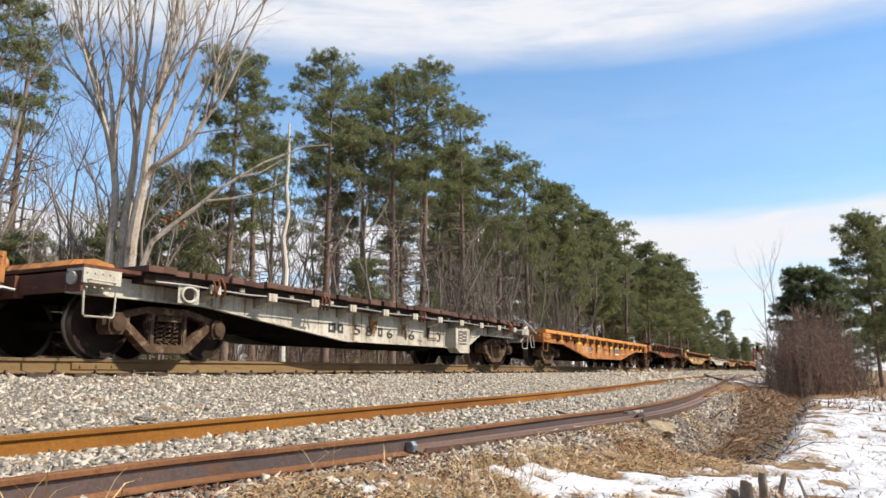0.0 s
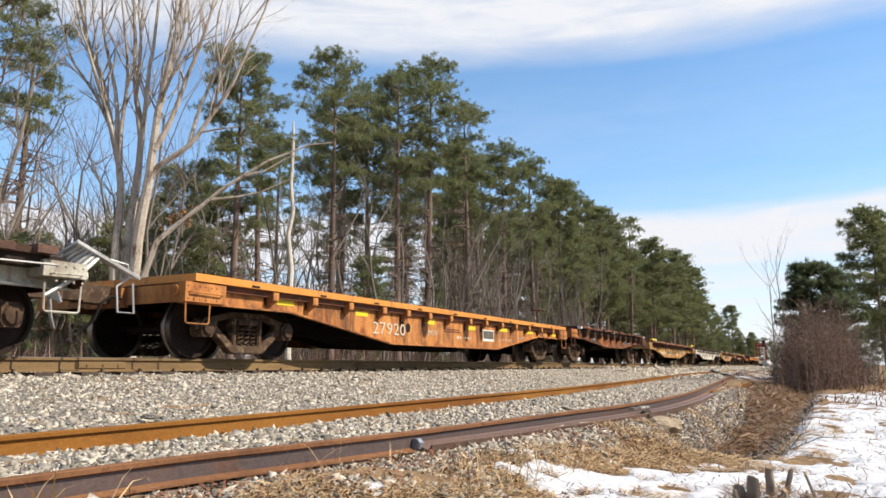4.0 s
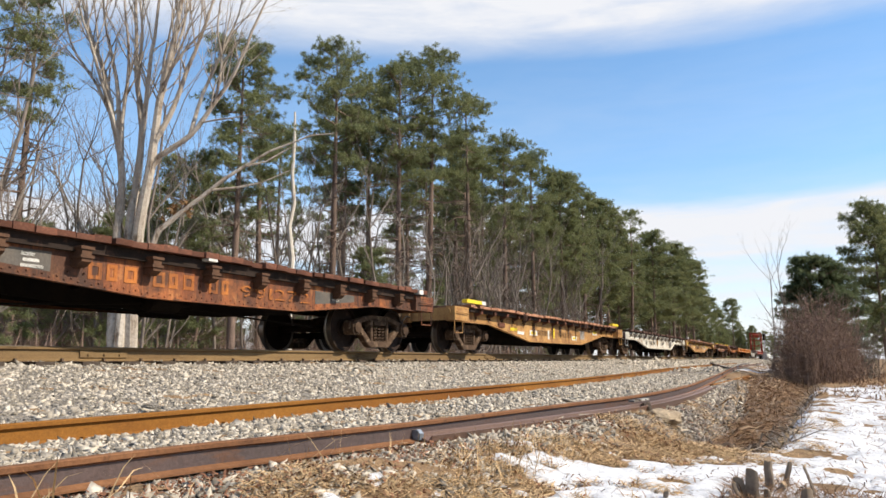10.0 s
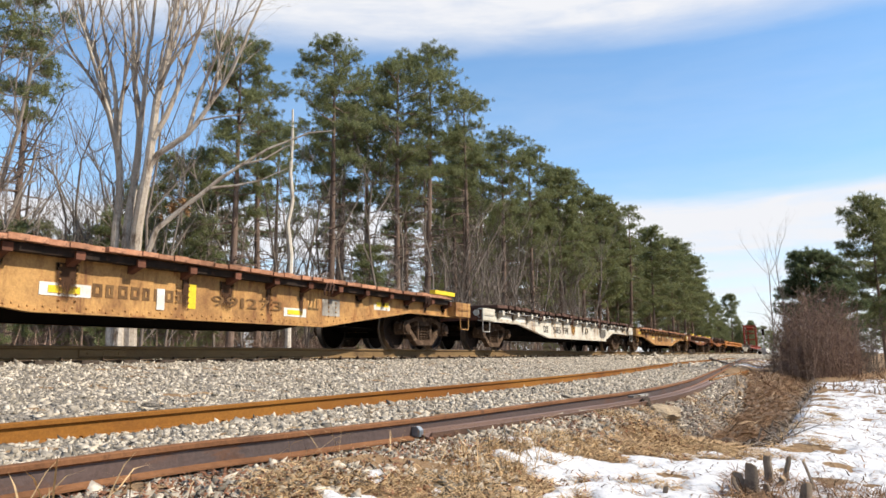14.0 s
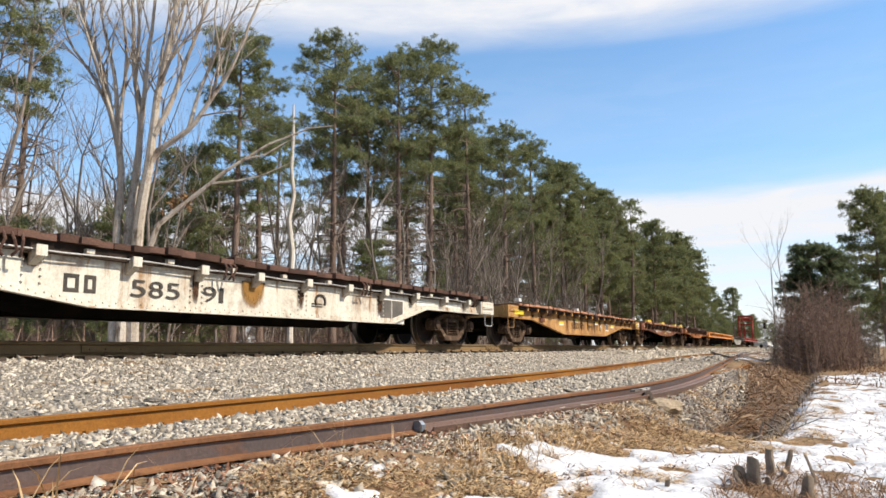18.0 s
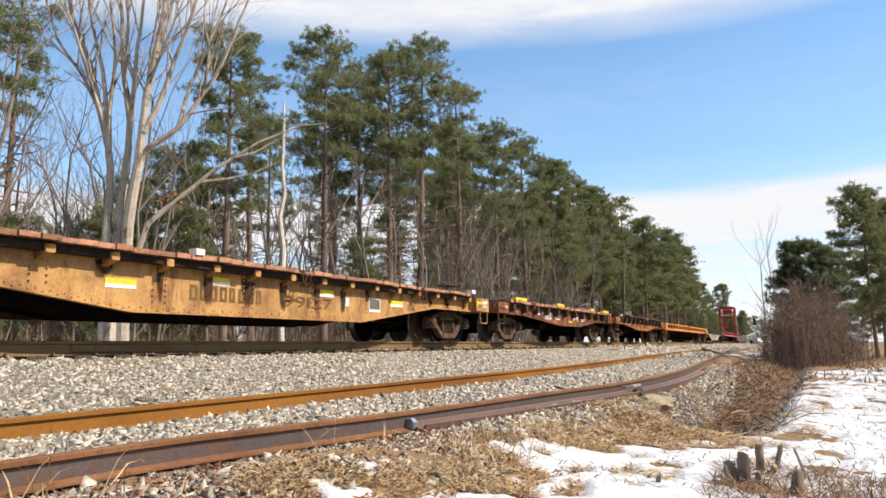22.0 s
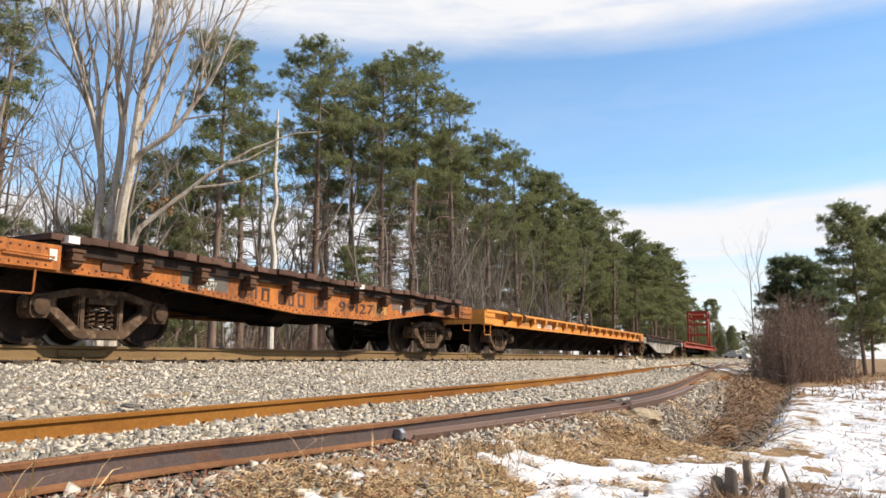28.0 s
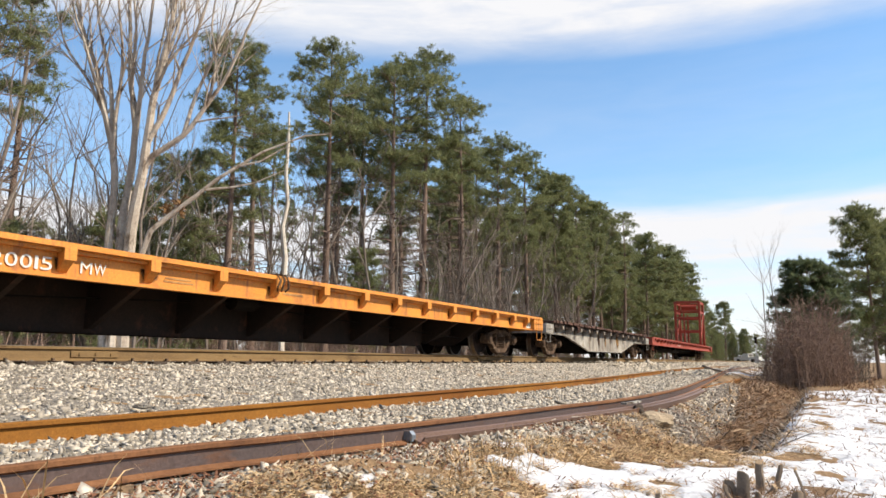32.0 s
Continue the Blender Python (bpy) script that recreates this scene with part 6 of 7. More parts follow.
BARE = {
    "s": (12.0, lambda: limb_tree(7, 12, 1, 0.1, M_bark_grey, "thin grey leafless tree between the pines", 0.10, 4, (0.85, 0.95), (0.22, 0.40), (0.45, 0.95), 0.22, (13, 5, 4, 3), (0.42, 0.72), 0.11)),
    "t": (10.0, lambda: limb_tree(8, 10, 2, 0.10, M_bark_grey, "thin grey leafless tree between the pines", 0.07, 4, (0.80, 0.92), (0.22, 0.40), (0.4, 0.9), 0.22, (10, 5, 4, 3), (0.45, 0.75), 0.12)),
    "p": (9.0, lambda: limb_tree(9, 9, 1, 0.1, M_bark_grey, "slim grey leafless tree between the pines", 0.055, 4, (0.8, 0.92), (0.24, 0.42), (0.35, 0.75), 0.22, (9, 4, 4, 3), (0.45, 0.72), 0.10)),
}
for i in range(116):
    y = 7 + i * 0.58 + turn_rnd.uniform(-1.2, 1.2)
    plant(turn_rnd.choice("sstttp"), BARE, -19.5 - turn_rnd.uniform(0, 16), y, turn_rnd.uniform(7, 12.5), turn_rnd.uniform(0, 360))
for x, y, h in [(-19.0, 9.2, 9.5), (-21.0, 8.4, 11.0), (-18.5, 10.4, 8.0)] + [(-22 - (i * 37 % 11), 10 + i * 0.75, 7 + (i * 53 % 7) * 0.5) for i in range(18)]:
    plant("t", BARE, x, y, h, turn_rnd.uniform(0, 360))
# dead pale snag
snag = new("dead_tree")
tagged(snag, "dead broken tree trunk bleached pale", "tree")
s = Shape()
s.smooth = True
s.tube([(0.05, 0, -0.3), (0.0, 0, 3), (0.08, 0, 5.2), (-0.16, 0.02, 6.6), (0.10, 0, 7.6), (-0.05, 0, 8.9), (0.02, 0, 10.4), (0.0, 0, 11.8)], [0.14, 0.13, 0.11, 0.10, 0.09, 0.08, 0.07, 0.04], 7)
part("trunk", s, M_bleached, snag)
snag.matrix_basis = pose(-20.5, 25.0, 0.2)


# ---- ballast, snow, grass ----
SHARD = np.array([(-1.35, 0, 0), (1.35, 0, 0), (0, -1.35, 0), (0, 1.35, 0), (0, 0, -1.2), (0, 0, 1.2)], float)
SHARD_F = np.array([(0, 4, 2), (2, 4, 1), (1, 4, 3), (3, 4, 0), (0, 2, 5), (2, 1, 5), (1, 3, 5), (3, 0, 5)])


def stones(name, x, y, size, seed, lift=0.0, mat=M_stone, label="pale grey crushed stone ballast"):
    """Broken stones lying on the ground."""
    r = np.random.default_rng(seed)
    n = len(x)
    v = SHARD[None] * r.uniform(0.6, 1.2, (n, 6, 1)) + r.normal(0, 0.38, (n, 6, 3))
    v = v * (size * r.lognormal(0, 0.28, n))[:, None, None] * np.stack([np.ones(n), r.uniform(0.55, 1, n), r.uniform(0.32, 0.62, n)], 1)[:, None]
    ax = r.normal(0, 1, (n, 4)) * np.array([1, 0.30, 0.30, 1])
    ax /= np.linalg.norm(ax, axis=1)[:, None]
    w, a, b, c = ax.T
    rot = np.stack([np.stack([1 - 2 * (b * b + c * c), 2 * (a * b - w * c), 2 * (a * c + w * b)], 1), np.stack([2 * (a * b + w * c), 1 - 2 * (a * a + c * c), 2 * (b * c - w * a)], 1), np.stack([2 * (a * c - w * b), 2 * (b * c + w * a), 1 - 2 * (a * a + b * b)], 1)], 1)
    v = np.einsum("nij,nkj->nki", rot, v)
    z = ground_height(x, y) + lift + r.uniform(-0.25, 0.55, n) * size
    v += np.stack([x, y, z], 1)[:, None]
    f = (SHARD_F[None] + 6 * np.arange(n)[:, None, None]).reshape(-1, 3)
    ob = new(name, quick_mesh(name, v.reshape(-1, 3), f, mat))
    return tagged(ob, label, "ballast", kind="stuff")


br = np.random.default_rng(21)


def scatter(n, y0, y1, x_lo, x_hi, bias=1.0):
    """Points spread over the band between two lines; more of them near y0 where bias is above 1."""
    y = y0 + (y1 - y0) * br.uniform(0, 1, n) ** bias
    lo, hi = x_lo(y), x_hi(y)
    return lo + (hi - lo) * br.uniform(0, 1, n), y


main_near = lambda y: TRACK_X - bend(y) + 0.70
main_mid = lambda y: TRACK_X - bend(y) - 1.6
far_r = lambda y: rail_x(FAR_RAIL, y)
near_r = lambda y: rail_x(NEAR_RAIL, y)
x, y = scatter(125000, -2, 30, main_near, lambda y: far_r(y) - 0.04, 1.5)
keep = np.abs(lateral(x, y) - 0.75) > 0.085
stones("ballast_slope", x[keep], y[keep], 0.0205, 31, 0.0)
x, y = scatter(14000, -2, 30, main_mid, main_near, 1.4)
keep = np.abs(lateral(x, y) - 0.75) > 0.09
keep &= np.abs(lateral(x, y) + 0.75) > 0.09
stones("ballast_main", x[keep], y[keep], 0.026, 32, -0.01)
x, y = scatter(66000, -1.5, 24, lambda y: far_r(y) + 0.02, lambda y: near_r(y) - 0.04, 1.7)
stones("ballast_siding", x, y, 0.0200, 33, 0.0)
x, y = scatter(40000, 0.6, 16, lambda y: near_r(y) + 0.075, lambda y: near_r(y) + 0.85, 1.6)
thin = br.uniform(0, 1, len(x)) > np.clip((x - near_r(y) - 0.20) / 0.60, 0, 0.95) * (0.7 + 0.9 * value_noise(x, y, 0.5, 4))
stones("ballast_edge", x[thin], y[thin], 0.0165, 34, 0.0)
x, y = scatter(34000, 28, 140, main_near, lambda y: np.maximum(near_r(y) + 0.2, main_near(y) + 2.6), 1.5)
keep = (np.abs(x - far_r(y)) > 0.16) & (np.abs(x - near_r(y)) > 0.16) & (np.abs(lateral(x, y) - 0.75) > 0.14)
stones("ballast_far", x[keep], y[keep], 0.056, 35, -0.02)
x, y = scatter(11000, 5.4, 17, lambda y: near_r(y) + 0.15 + 0.25 * br.uniform(0, 1, len(y)), lambda y: near_r(y) + 0.7 + 0.6 * br.uniform(0, 1, len(y)), 1.0)
stones("ballast_spill", x, y, 0.022, 36, 0.0, M_stone_grey, "dark grey stones spilt down the bank")

# bed of stone dust under the ballast
by = np.array([*np.arange(-8, 30, 0.5), *np.arange(30, 260, 4.0)])
bu = np.linspace(0, 1, 26)
lo, hi = TRACK_X - bend(by) - 2.4, np.maximum(near_r(by) + 0.35, TRACK_X - bend(by) + 3.0)
BX = lo[:, None] + (hi - lo)[:, None] * bu[None]
BY = np.repeat(by[:, None], len(bu), 1)
BZ = ground_height(BX, BY) + 0.012 - 0.10 * (np.abs(bu - 0.5) > 0.49)[None]
bi = np.arange(BX.size).reshape(BX.shape)
bf = np.stack([bi[:-1, :-1], bi[:-1, 1:], bi[1:, 1:], bi[1:, :-1]], -1).reshape(-1, 4)
bed = new("ballast_bed", quick_mesh("ballast_bed", np.stack([BX, BY, BZ], -1).reshape(-1, 3), bf, M_bed, True))
tagged(bed, "grey stone dust bed under the railway ballast", "ballast", kind="structure")


def snow_cover(x, y):
    """Above zero where snow lies."""
    edge = np.interp(y, [1.0, 2.6, 3.0, 3.5, 4.0, 4.7, 5.3, 5.7, 5.95, 6.4, 7.6, 10.5, 16.0, 19.6, 22.6, 25.8], [-1.62, -1.55, -1.42, -1.45, -1.36, -0.92, -0.52, -0.44, -0.38, -0.34, -0.30, -0.25, -0.26, -0.28, 0.5, 1.6])
    d = (x - edge) / 0.55
    wobble = layered(x, y, 0.75, 51) - 0.5
    streak = layered(x * 0.8, y * 1.5, 0.55, 61) - 0.5
    far = smooth_step(20, 30, y)
    return np.where(d < 0, 1.7, 1.0) * np.clip(d, -1.5, 0.98 - 0.34 * smooth_step(5.2, 7.0, y)) + wobble * 1.5 + streak * 2.9 + (layered(x * 0.8, y * 1.3, 0.20, 66) - 0.5) * 3.0 + (layered(x, y, 0.10, 68) - 0.5) * 2.6 - 1.1 * far - 0.28


def snow_sheet(name, xs, ys, cover, label):
    SX, SY = np.meshgrid(xs, ys)
    c = cover(SX, SY)
    h = np.clip(c * 0.05, -0.05, 0.03) + 0.006 * (layered(SX, SY, 0.22, 71) - 0.5) - 0.004
    SZ = ground_height(SX, SY) + h
    k = np.arange(SX.size).reshape(SX.shape)
    f = np.stack([k[:-1, :-1], k[:-1, 1:], k[1:, 1:], k[1:, :-1]], -1).reshape(-1, 4)
    ok = (c.ravel()[f] > -0.4).any(1)
    used, inv = np.unique(f[ok], return_inverse=True)
    v = np.stack([SX, SY, SZ], -1).reshape(-1, 3)[used]
    ob = new(name, quick_mesh(name, v, inv.reshape(-1, 4), M_snow, True))
    return tagged(ob, label, "snow", kind="stuff")


snow_sheet("snow_patch", np.arange(-2.3, 4.0, 0.03), np.arange(1.6, 11, 0.034), lambda x, y: snow_cover(x, y) - 4 * smooth_step(2.4, 3.9, x + 0.5 * (layered(x, y, 0.8, 75) - 0.5)) - 4 * (1 - smooth_step(1.6, 2.5, y + 0.6 * (layered(x, y, 0.7, 76) - 0.5))), "patchy thawing white snow over dry grass")
snow_sheet("snow_field", np.arange(-0.9, 14, 0.12), np.arange(10.9, 34, 0.16), lambda x, y: snow_cover(x, y) - 4 * smooth_step(9, 13.5, x + 3 * (layered(x, y, 2.5, 77) - 0.5)) - 3 * smooth_step(30, 33.5, y), "broken white snow on the rough field")
snow_sheet("snow_trackside", np.arange(-7.5, -2.2, 0.12), np.arange(26, 66, 0.2), lambda x, y: (layered(x, y, 1.6, 91) - 0.62) * 5 * smooth_step(26, 34, y) - 0.6 * (np.abs(x - near_r(y) - 0.5) > 1.0) - 0.15, "thin snow patches beside the turnout")


snow_sheet("snow_behind", np.arange(-34, -13, 0.3), np.arange(2, 60, 0.4), lambda x, y: (layered(x, y, 3.0, 95) - 0.56) * 6, "snow patches lying between the trees")


def straw(name, x, y, length, seed, stand=0.15, width=0.006, mat=M_straw, label="matted dry straw-coloured grass", lift=0.0):
    r = np.random.default_rng(seed)
    n = len(x)
    a = r.uniform(0, 2 * math.pi, n)
    ln = length * r.uniform(0.5, 1.5, n)
    up = np.abs(r.normal(0, stand, n))
    z = ground_height(x, y) + lift + r.uniform(0, 0.03, n)
    p = np.stack([x, y, z], 1)
    d = np.stack([np.cos(a) * np.cos(up), np.sin(a) * np.cos(up), np.sin(up)], 1) * ln[:, None]
    side = np.stack([-np.sin(a), np.cos(a), r.normal(0, 0.3, n)], 1) * width * r.uniform(0.6, 1.6, n)[:, None]
    mid = p + d * 0.55 + np.stack([np.zeros(n), np.zeros(n), ln * 0.10], 1)
    v = np.stack([p - side, p + side, mid + side * 0.8, mid - side * 0.8, p + d], 1).reshape(-1, 3)
    k = 5 * np.arange(n)[:, None]
    f = np.concatenate([np.stack([k + 0, k + 1, k + 2], -1).reshape(-1, 3), np.stack([k + 0, k + 2, k + 3], -1).reshape(-1, 3), np.stack([k + 3, k + 2, k + 4], -1).reshape(-1, 3)])
    ob = new(name, quick_mesh(name, v, f, mat))
    return tagged(ob, label, "grass", kind="stuff")


x, y = scatter(80000, 1.2, 9, lambda y: near_r(y) + 0.18, lambda y: near_r(y) + 1.7, 1.3)
ok = (layered(x, y, 0.45, 81) > 0.62 - 0.24 * np.clip((x - near_r(y) - 0.25) / 0.6, 0, 1)) & (snow_cover(x, y) < 0.02 + 0.12 * br.normal(0, 1, len(x)))
straw("dry_grass", x[ok], y[ok], 0.075, 82, 0.14, 0.0016)
x, y = scatter(64000, 6.0, 26, lambda y: near_r(y) + 0.62, lambda y: -0.62 + 0.0 * y, 1.6)
straw("bank_grass", x, y, 0.11, 83, 0.25, 0.0032, M_litter, "tangled dead grass and twigs on the bank")
x, y = scatter(19000, 2.6, 14, lambda y: 0 * y - 1.4, lambda y: 0 * y + 3.5, 1.0)
ok = layered(x, y * 1.6, 0.35, 84) > 0.52
straw("field_grass", x[ok], y[ok], 0.070, 85, 0.30, 0.0022, M_litter, "dead grass poking through the snow")
x, y = scatter(16000, 12, 40, lambda y: -0.3 + 0 * y, lambda y: 0 * y + 9, 1.0)
ok = layered(x, y, 1.2, 86) > 0.50
straw("field_grass", x[ok], y[ok], 0.14, 87, 0.5, 0.008, M_litter, "dead grass poking through the snow")
x, y = scatter(46, 1.2, 3.2, lambda y: near_r(y) + 0.10, lambda y: near_r(y) + 0.45, 1.0)
straw("tall_straw", x, y, 0.20, 88, 1.1, 0.0022, M_straw, "loose tall dry stalks")
x, y = scatter(600, 3.0, 4.0, lambda y: near_r(y) + 0.40, lambda y: near_r(y) + 0.75, 1.0)
straw("grass_tussock", x, y, 0.10, 89, 0.7, 0.0016, M_straw, "tussock of dry golden grass")
x, y = scatter(3600, 3.3, 4.3, lambda y: -0.5 + 0 * y, lambda y: 0.30 + 0 * y, 1.0)
straw("grass_tussock", x, y, 0.08, 90, 0.4, 0.0018, M_litter, "dry grass round the cut stems")
x, y = scatter(22000, 1.2, 9, lambda y: near_r(y) + 0.10, lambda y: near_r(y) + 1.3, 1.3)
ok = (layered(x, y, 0.35, 93) > 0.46) & (snow_cover(x, y) < 0.05)
straw("leaf_litter", x[ok], y[ok], 0.022, 94, 0.3, 0.0042, M_redlitter, "reddish-brown leaf litter between the stones", 0.004)
x, y = scatter(1500, 6.0, 22, lambda y: near_r(y) + 0.6, lambda y: -0.25 + 0.0 * y, 1.5)
straw("fallen_twigs", x, y, 0.26, 96, 0.25, 0.0035, M_bark_grey, "grey fallen twigs lying on the bank", 0.02)
x, y = scatter(420, 8.5, 22, lambda y: near_r(y) + 0.45, lambda y: -0.45 + 0.0 * y, 1.2)
straw("wood_chips", x, y, 0.15, 97, 0.4, 0.011, M_cut, "pale splintered wood chips strewn on the bank", 0.03)
# dead undergrowth along the foot of the wood
x, y = scatter(40000, 4, 150, lambda y: -34 - bend(y), lambda y: -15.5 - bend(y), 1.5)
straw("undergrowth", x, y, 1.2, 92, 1.0, 0.012, M_twig, "leafless brown undergrowth below the trees")


# ---- things beside the line ----
def boulder(name, x, y, z, size, mat, label, category, seed):
    r = np.random.default_rng(seed)
    b = bmesh.new()
    bmesh.ops.create_icosphere(b, subdivisions=3, radius=1)
    for v in b.verts:
        k = 1 + 0.35 * noise.noise(v.co * 1.3 + Vector((seed, 0, 0))) + 0.15 * noise.noise(v.co * 3.7)
        v.co = Vector((v.co.x * size[0], v.co.y * size[1], v.co.z * size[2])) * k
    me = bpy.data.meshes.new(name)
    b.to_mesh(me)
    b.free()
    me.materials.append(mat)
    ob = new(name, me)
    ob.matrix_basis = pose(x, y, z, 0, 0, r.uniform(0, 90))
    return tagged(ob, label, category)


boulder("stone", -1.46, 6.65, float(ground_height(-1.46, 6.65)) + 0.04, (0.05, 0.06, 0.055), M_tie, "dark earthy stone at the foot of the ballast", "stone", 3)
boulder("stone", -1.30, 6.55, float(ground_height(-1.30, 6.55)) + 0.02, (0.20, 0.16, 0.07), M_rock, "pale earthy stone in the dead grass", "stone", 4)
boulder("clay_lump", -0.98, 6.6, float(ground_height(-0.98, 6.6)) + 0.02, (0.26, 0.20, 0.09), M_rock, "bare tan clay lump at the gully's edge", "clay", 5)
boulder("clay_lump", -0.76, 6.25, float(ground_height(-0.76, 6.25)) + 0.02, (0.22, 0.18, 0.08), M_rock, "bare tan clay lump at the gully's edge", "clay", 6)
boulder("stone", -4.62, 4.05, 0.655, (0.07, 0.03, 0.02), M_bed, "dark splintered stone lying on the pale ballast", "stone", 7)

cut_rnd = random.Random(9)
for x, y, h, r, dx, dy in ((-0.394, 3.826, 0.097, 0.024, -0.038, 0.0), (-0.368, 3.822, 0.14, 0.027, 0.003, 0.0), (-0.313, 4.143, 0.159, 0.019, -0.001, 0.0), (-0.26, 4.334, 0.129, 0.0135, 0.032, 0.0), (-0.14, 3.708, 0.108, 0.022, 0.009, 0.0), (-0.315, 3.799, 0.062, 0.016, 0.016, 0.0), (-0.415, 3.736, 0.088, 0.010, -0.022, 0.0), (-0.752, 3.558, 0.035, 0.0085, -0.001, 0.0), (-0.696, 3.479, 0.057, 0.011, 0.005, 0.0), (-0.102, 4.094, 0.158, 0.0065, -0.05, 0.0), (-0.279, 4.088, 0.057, 0.0144, 0.034, 0.0)):
    stem = new("cut_stem")
    tagged(stem, "cut-off woody stem stump standing in the snow", "stump", "cut stems")
    z = float(ground_height(x, y))
    s = Shape()
    s.smooth = True
    pts = [(0, 0, -0.05), (dx * 0.15, dy, 0.015), (dx * 0.45 + cut_rnd.uniform(-1, 1) * r * 0.3, dy, h * 0.45), (dx * 0.75 + cut_rnd.uniform(-1, 1) * r * 0.3, dy, h * 0.75), (dx, dy, h)]
    s.tube(pts, [r * 1.5, r * 1.25, r * 1.05, r * 1.0, r * 0.92], 11)
    for k, v in enumerate(s.v):
        ring, a = k // 11, k % 11
        f = 1 + 0.16 * math.sin(a * 1.9 + x * 40) + 0.10 * cut_rnd.uniform(-1, 1)
        c = pts[ring]
        s.v[k] = (c[0] + (v[0] - c[0]) * f, c[1] + (v[1] - c[1]) * f, v[2] + (0.5 * r * math.cos(a * 0.57 + y * 9) if ring == 4 else 0))
    part("bark", s, M_stump, stem)
    top = [(dx + (s.v[44 + k][0] - dx) * 0.86, dy + (s.v[44 + k][1] - dy) * 0.86, s.v[44 + k][2] + 0.004) for k in range(11)]
    part("cut_face", Shape().add(top + [(p[0], p[1], p[2] - 0.012) for p in top], [tuple(range(11)), tuple(range(11, 22))[::-1]] + [(k, (k + 1) % 11, 11 + (k + 1) % 11, 11 + k) for k in range(11)]), M_cut, stem, "pale sawn face")
    stem.matrix_basis = pose(x, y, z)

# the washed-out head of the gully: dark clods and bare roots
for i in range(16):
    x, y = -0.60 + cut_rnd.uniform(-0.14, 0.12), 5.9 + 3.6 * (i / 16) + cut_rnd.uniform(-0.15, 0.15)
    a, b, c = cut_rnd.uniform(0.06, 0.13), cut_rnd.uniform(0.08, 0.2), cut_rnd.uniform(0.07, 0.13)
    boulder("earth_clod", x, y, float(ground_height(x, y)) + 0.05, (a, b, c), M_soil, "dark brown earth clod in the washed-out gully", "earth", 20 + i)
for i in range(16):
    x0, y0 = -0.44 + cut_rnd.uniform(-0.06, 0.06), cut_rnd.uniform(6.0, 8.6)
    g0 = float(ground_height(x0, y0))
    far_x, far_y = x0 - cut_rnd.uniform(0.15, 0.45), y0 + cut_rnd.uniform(-0.5, 0.4)
    g1 = float(ground_height(far_x, far_y))
    mid = ((x0 + far_x) / 2, (y0 + far_y) / 2, max(g0, g1) + cut_rnd.uniform(0.02, 0.14))
    root = part("root", Shape().tube([(x0, y0, g0), mid, (far_x, far_y, g1 - 0.02)], [0.012, 0.010, 0.004], 5), M_stump, None)
    tagged(root, "bare crooked root hanging over the gully", "root", "roots of the gully")


def thicket(name, x, y, w, d, h, n, seed, mat, label, category="bush"):
    """A leafless thicket: many thin branching stems."""
    r = np.random.default_rng(seed)
    s, fine_ = Shape(), Shape()
    for i in range(n):
        px, py = r.normal(0, w / 2.4), r.normal(0, d / 2.4)
        hh = h * r.uniform(0.5, 1.0) * math.exp(-((px / w) ** 2) * 1.2)
        a, lean = r.uniform(0, 6.28), r.uniform(0.05, 0.35)
        p0, p1 = Vector((px, py, -0.1)), Vector((px + math.cos(a) * lean * hh * 0.5, py + math.sin(a) * lean * hh * 0.5, hh * 0.55))
        p2 = p1 + Vector((math.cos(a) * lean * hh * 0.4 + r.normal(0, 0.1), math.sin(a) * lean * hh * 0.4, hh * 0.45))
        s.tube([p0, p1, p2], [0.010, 0.007, 0.003], 3, False)
        for k in range(14):
            q = p0.lerp(p1, r.uniform(0.15, 1)) if r.uniform() < 0.55 else p1.lerp(p2, r.uniform(0, 1))
            e = q + Vector((r.normal(0, 0.24), r.normal(0, 0.24), abs(r.normal(0.18, 0.2))))
            fine_.tube([q, q.lerp(e, 0.5) + Vector(r.normal(0, 0.03, 3)), e], [0.0055, 0.0045, 0.002], 3, False)
    ob = new(name)
    tagged(part("brushwood", s, mat, ob), kind="stuff")
    tagged(part("twig_spray", fine_, mat, ob), kind="stuff")
    ob.matrix_basis = pose(x, y, float(ground_height(x, y)))
    return tagged(ob, label, category)


thicket("thicket", -0.35, 26.5, 1.25, 2.6, 3.0, 210, 61, M_twig, "dense purple-brown leafless thicket beside the field")
thicket("thicket", 0.40, 28.0, 0.75, 2.0, 2.7, 90, 64, M_twig, "purple-brown leafless brush beside the field")
thicket("thicket", 1.0, 30.5, 0.9, 1.8, 2.2, 60, 62, M_bark_grey, "grey-brown leafless brush behind the field")
thicket("thicket", -1.05, 27.5, 0.7, 2.2, 2.6, 130, 63, M_twig, "low brown leafless brush at the bank")
brush = thicket("thicket", -24.5, 8.0, 4.0, 3.0, 3.6, 110, 65, M_twig, "brown leafless brush between the trees")
for i in range(44):
    bx, by_ = -22.5 - turn_rnd.uniform(0, 18), 3 + i * 1.55 + turn_rnd.uniform(-1, 1)
    other = copy_thing(brush, pose(bx, by_, float(ground_height(bx, by_)), 0, 0, turn_rnd.uniform(0, 360)))
plant("R", PINES, 2.25, 38.0, 7.4, 30, "young green pine standing at the field's edge")
plant("R", PINES, 3.9, 43.0, 7.6, 140, "young green pine standing at the field's edge")
plant("R", PINES, 2.75, 41.0, 6.0, 200, "young green pine standing at the field's edge")
plant("R", PINES, 5.6, 47.0, 9.0, 250, "young green pine standing at the field's edge")
plant("S", PINES, -0.20, 31.0, 4.4, 10, "dark evergreen rising out of the thicket")
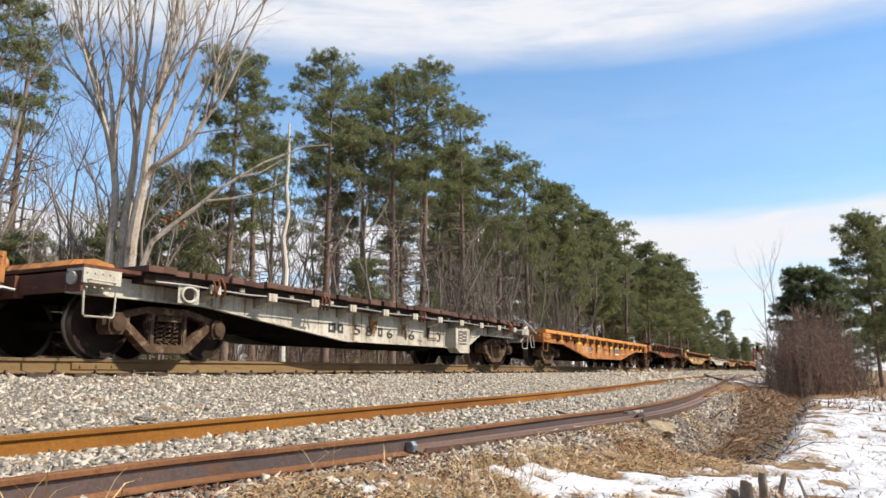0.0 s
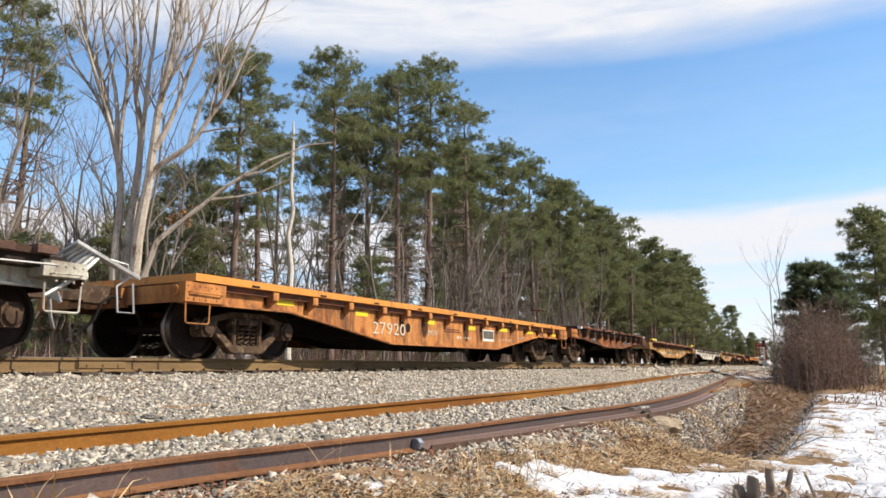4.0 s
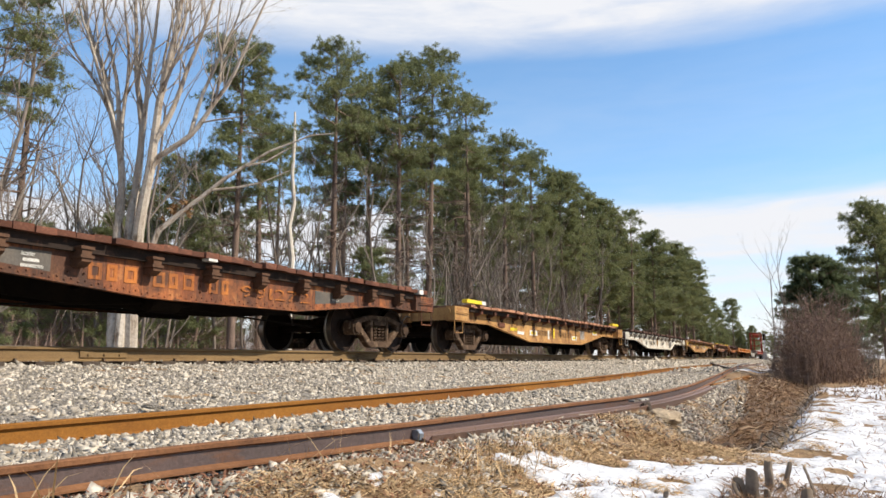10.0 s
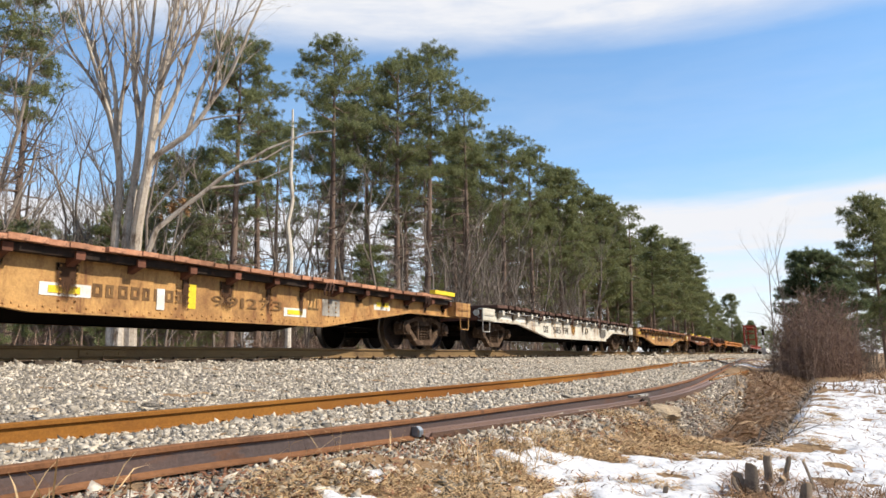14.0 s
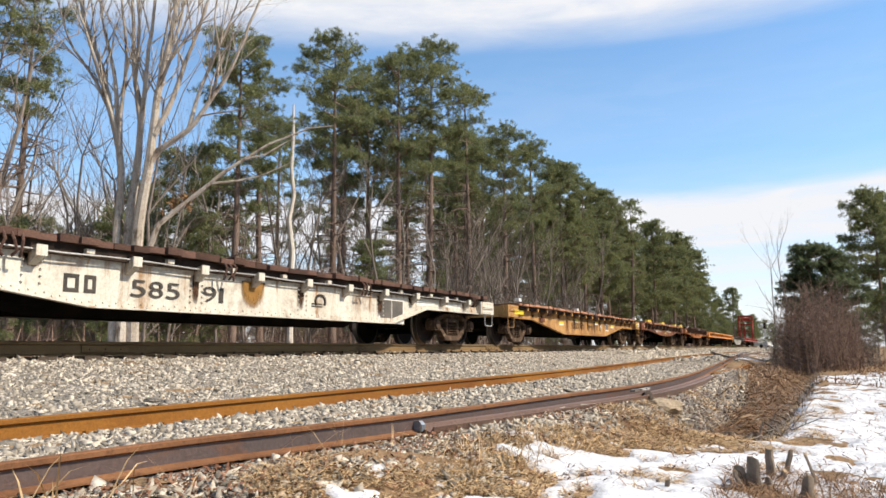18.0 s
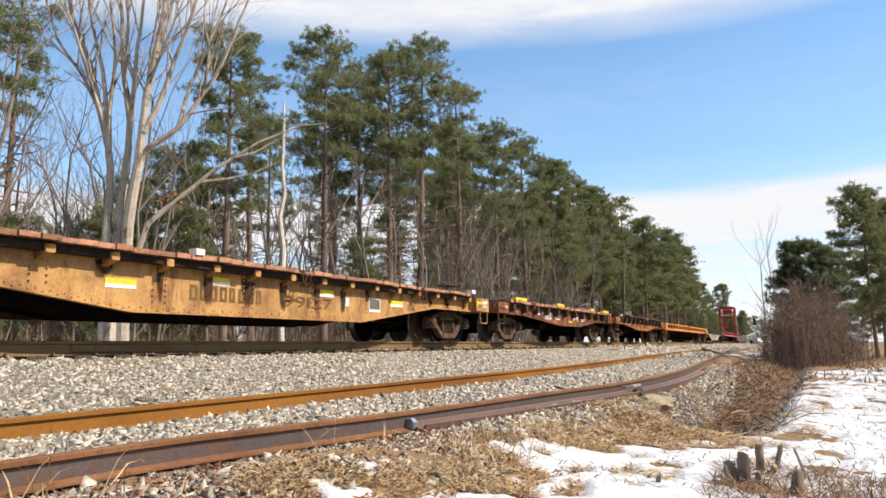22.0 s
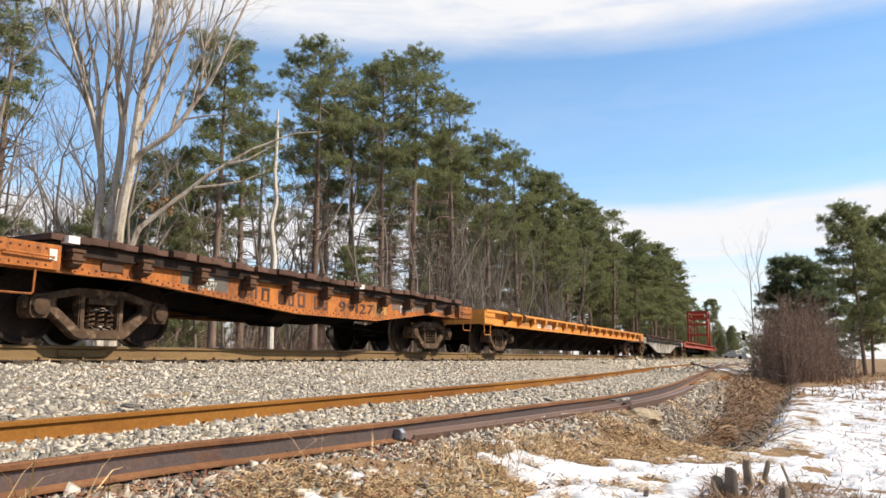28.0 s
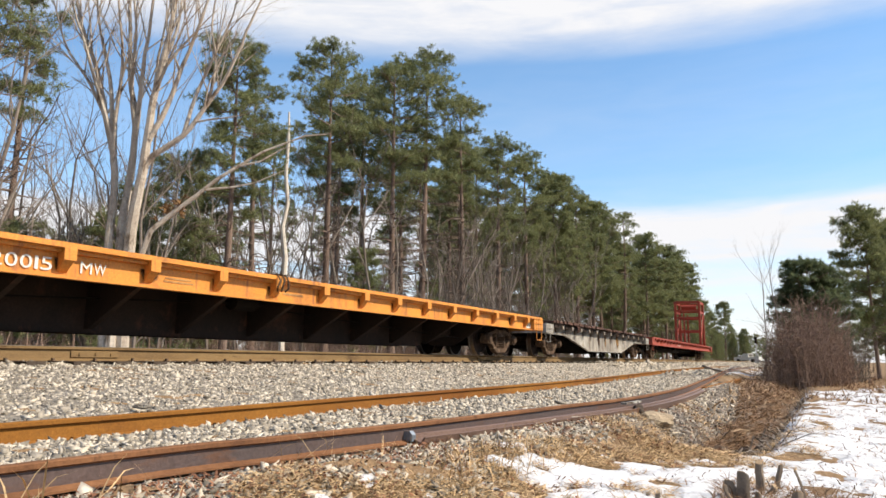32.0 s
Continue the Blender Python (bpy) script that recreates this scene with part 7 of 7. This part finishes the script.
plant("S", PINES, 0.45, 31.6, 3.7, 80, "dark evergreen rising out of the thicket")
plant("S", PINES, -0.78, 31.2, 3.5, 150, "dark evergreen rising out of the thicket")
for x, y, h, a in ((-1.75, 28.3, 4.3, 0), (-1.15, 28.0, 4.6, 120)):
    plant("p", BARE, x, y, h, a, "slim grey leafless sapling beside the thicket")
for i in range(30):
    plant(turn_rnd.choice("YRY"), PINES, 1.5 + i * 2.2 + turn_rnd.uniform(-1, 1), 88 + turn_rnd.uniform(-6, 26), turn_rnd.uniform(4, 6.5), turn_rnd.uniform(0, 360), "green pine beyond the field")


# ---- far down the line: a waiting pickup and a signal mast at the road crossing ----
def pickup(x, y, turn):
    t = new("pickup_truck")
    tagged(t, "small white pickup truck waiting at the far crossing", "truck")
    body = Shape().prism([(-2.4, 0.45), (2.4, 0.45), (2.4, 0.95), (1.0, 1.0), (-2.4, 1.0)], "x", -0.9, 0.9)
    part("body", body, M_stencil, t)
    part("cab", Shape().prism([(-0.6, 1.0), (1.0, 1.0), (0.55, 1.62), (-0.5, 1.65)], "x", -0.8, 0.8), M_stencil, t)
    part("windscreen", Shape().prism([(0.98, 1.04), (1.01, 1.04), (0.59, 1.58), (0.56, 1.58)], "x", -0.7, 0.7), M_panel, t, "dark glass")
    part("rear_window", Shape().prism([(-0.64, 1.08), (-0.61, 1.08), (-0.53, 1.58), (-0.56, 1.58)], "x", -0.65, 0.65), M_panel, t, "dark glass")
    for yy in (-1.5, 1.5):
        for xx in (-0.85, 0.85):
            part("wheel", Shape().lathe([(-0.1, 0.34), (0.1, 0.34)], 16, "x", (xx, yy, 0.34)), M_under, t)
    t.matrix_basis = pose(x, y, float(ground_height(x, y)), 0, 0, turn)


pickup(-12.2, 150.0, 60)
mast = new("signal_mast")
tagged(mast, "thin grey railway signal mast far down the line", "signal")
part("pole", Shape().tube([(0, 0, -0.2), (0, 0, 4.6)], 0.08, 8), M_steel, mast)
part("cabinet", Shape().box(-0.35, 0.35, -0.3, 0.3, 0.0, 1.2), M_steel, mast)
part("signal_head", Shape().box(-0.2, 0.2, -0.15, 0.15, 3.4, 4.5), M_under, mast)
mast.matrix_basis = pose(-10.0, 140.0, float(ground_height(-10.0, 140.0)))


# ---- movement ----
SPEEDS = ((0.0, 3.495), (11.0, 3.622), (22.0, 4.213), (32.0, 4.616))


def run_at(t):
    """Metres that the train has gone since the start."""
    s = 0.0
    for (t0, v0), (t1, v1) in zip(SPEEDS, SPEEDS[1:]):
        if t <= t0:
            break
        d = min(t, t1) - t0
        s += v0 * d + 0.5 * (v1 - v0) / (t1 - t0) * d * d
    return s


def motions():
    for car, s0 in cars:
        rows = []
        for i in range(33):
            x, y, a = on_line(s0 - run_at(i))
            rows.append((i, pose(x, y, RAIL_TOP, 0, 0, math.degrees(a))))
        walk(car, rows)
    for w in WHEELSETS:
        y = w.matrix_basis.translation.y
        walk(w, [(i / 10, pose(0, y, AXLE, math.degrees(run_at(i / 10) / AXLE))) for i in range(321)])


motions()
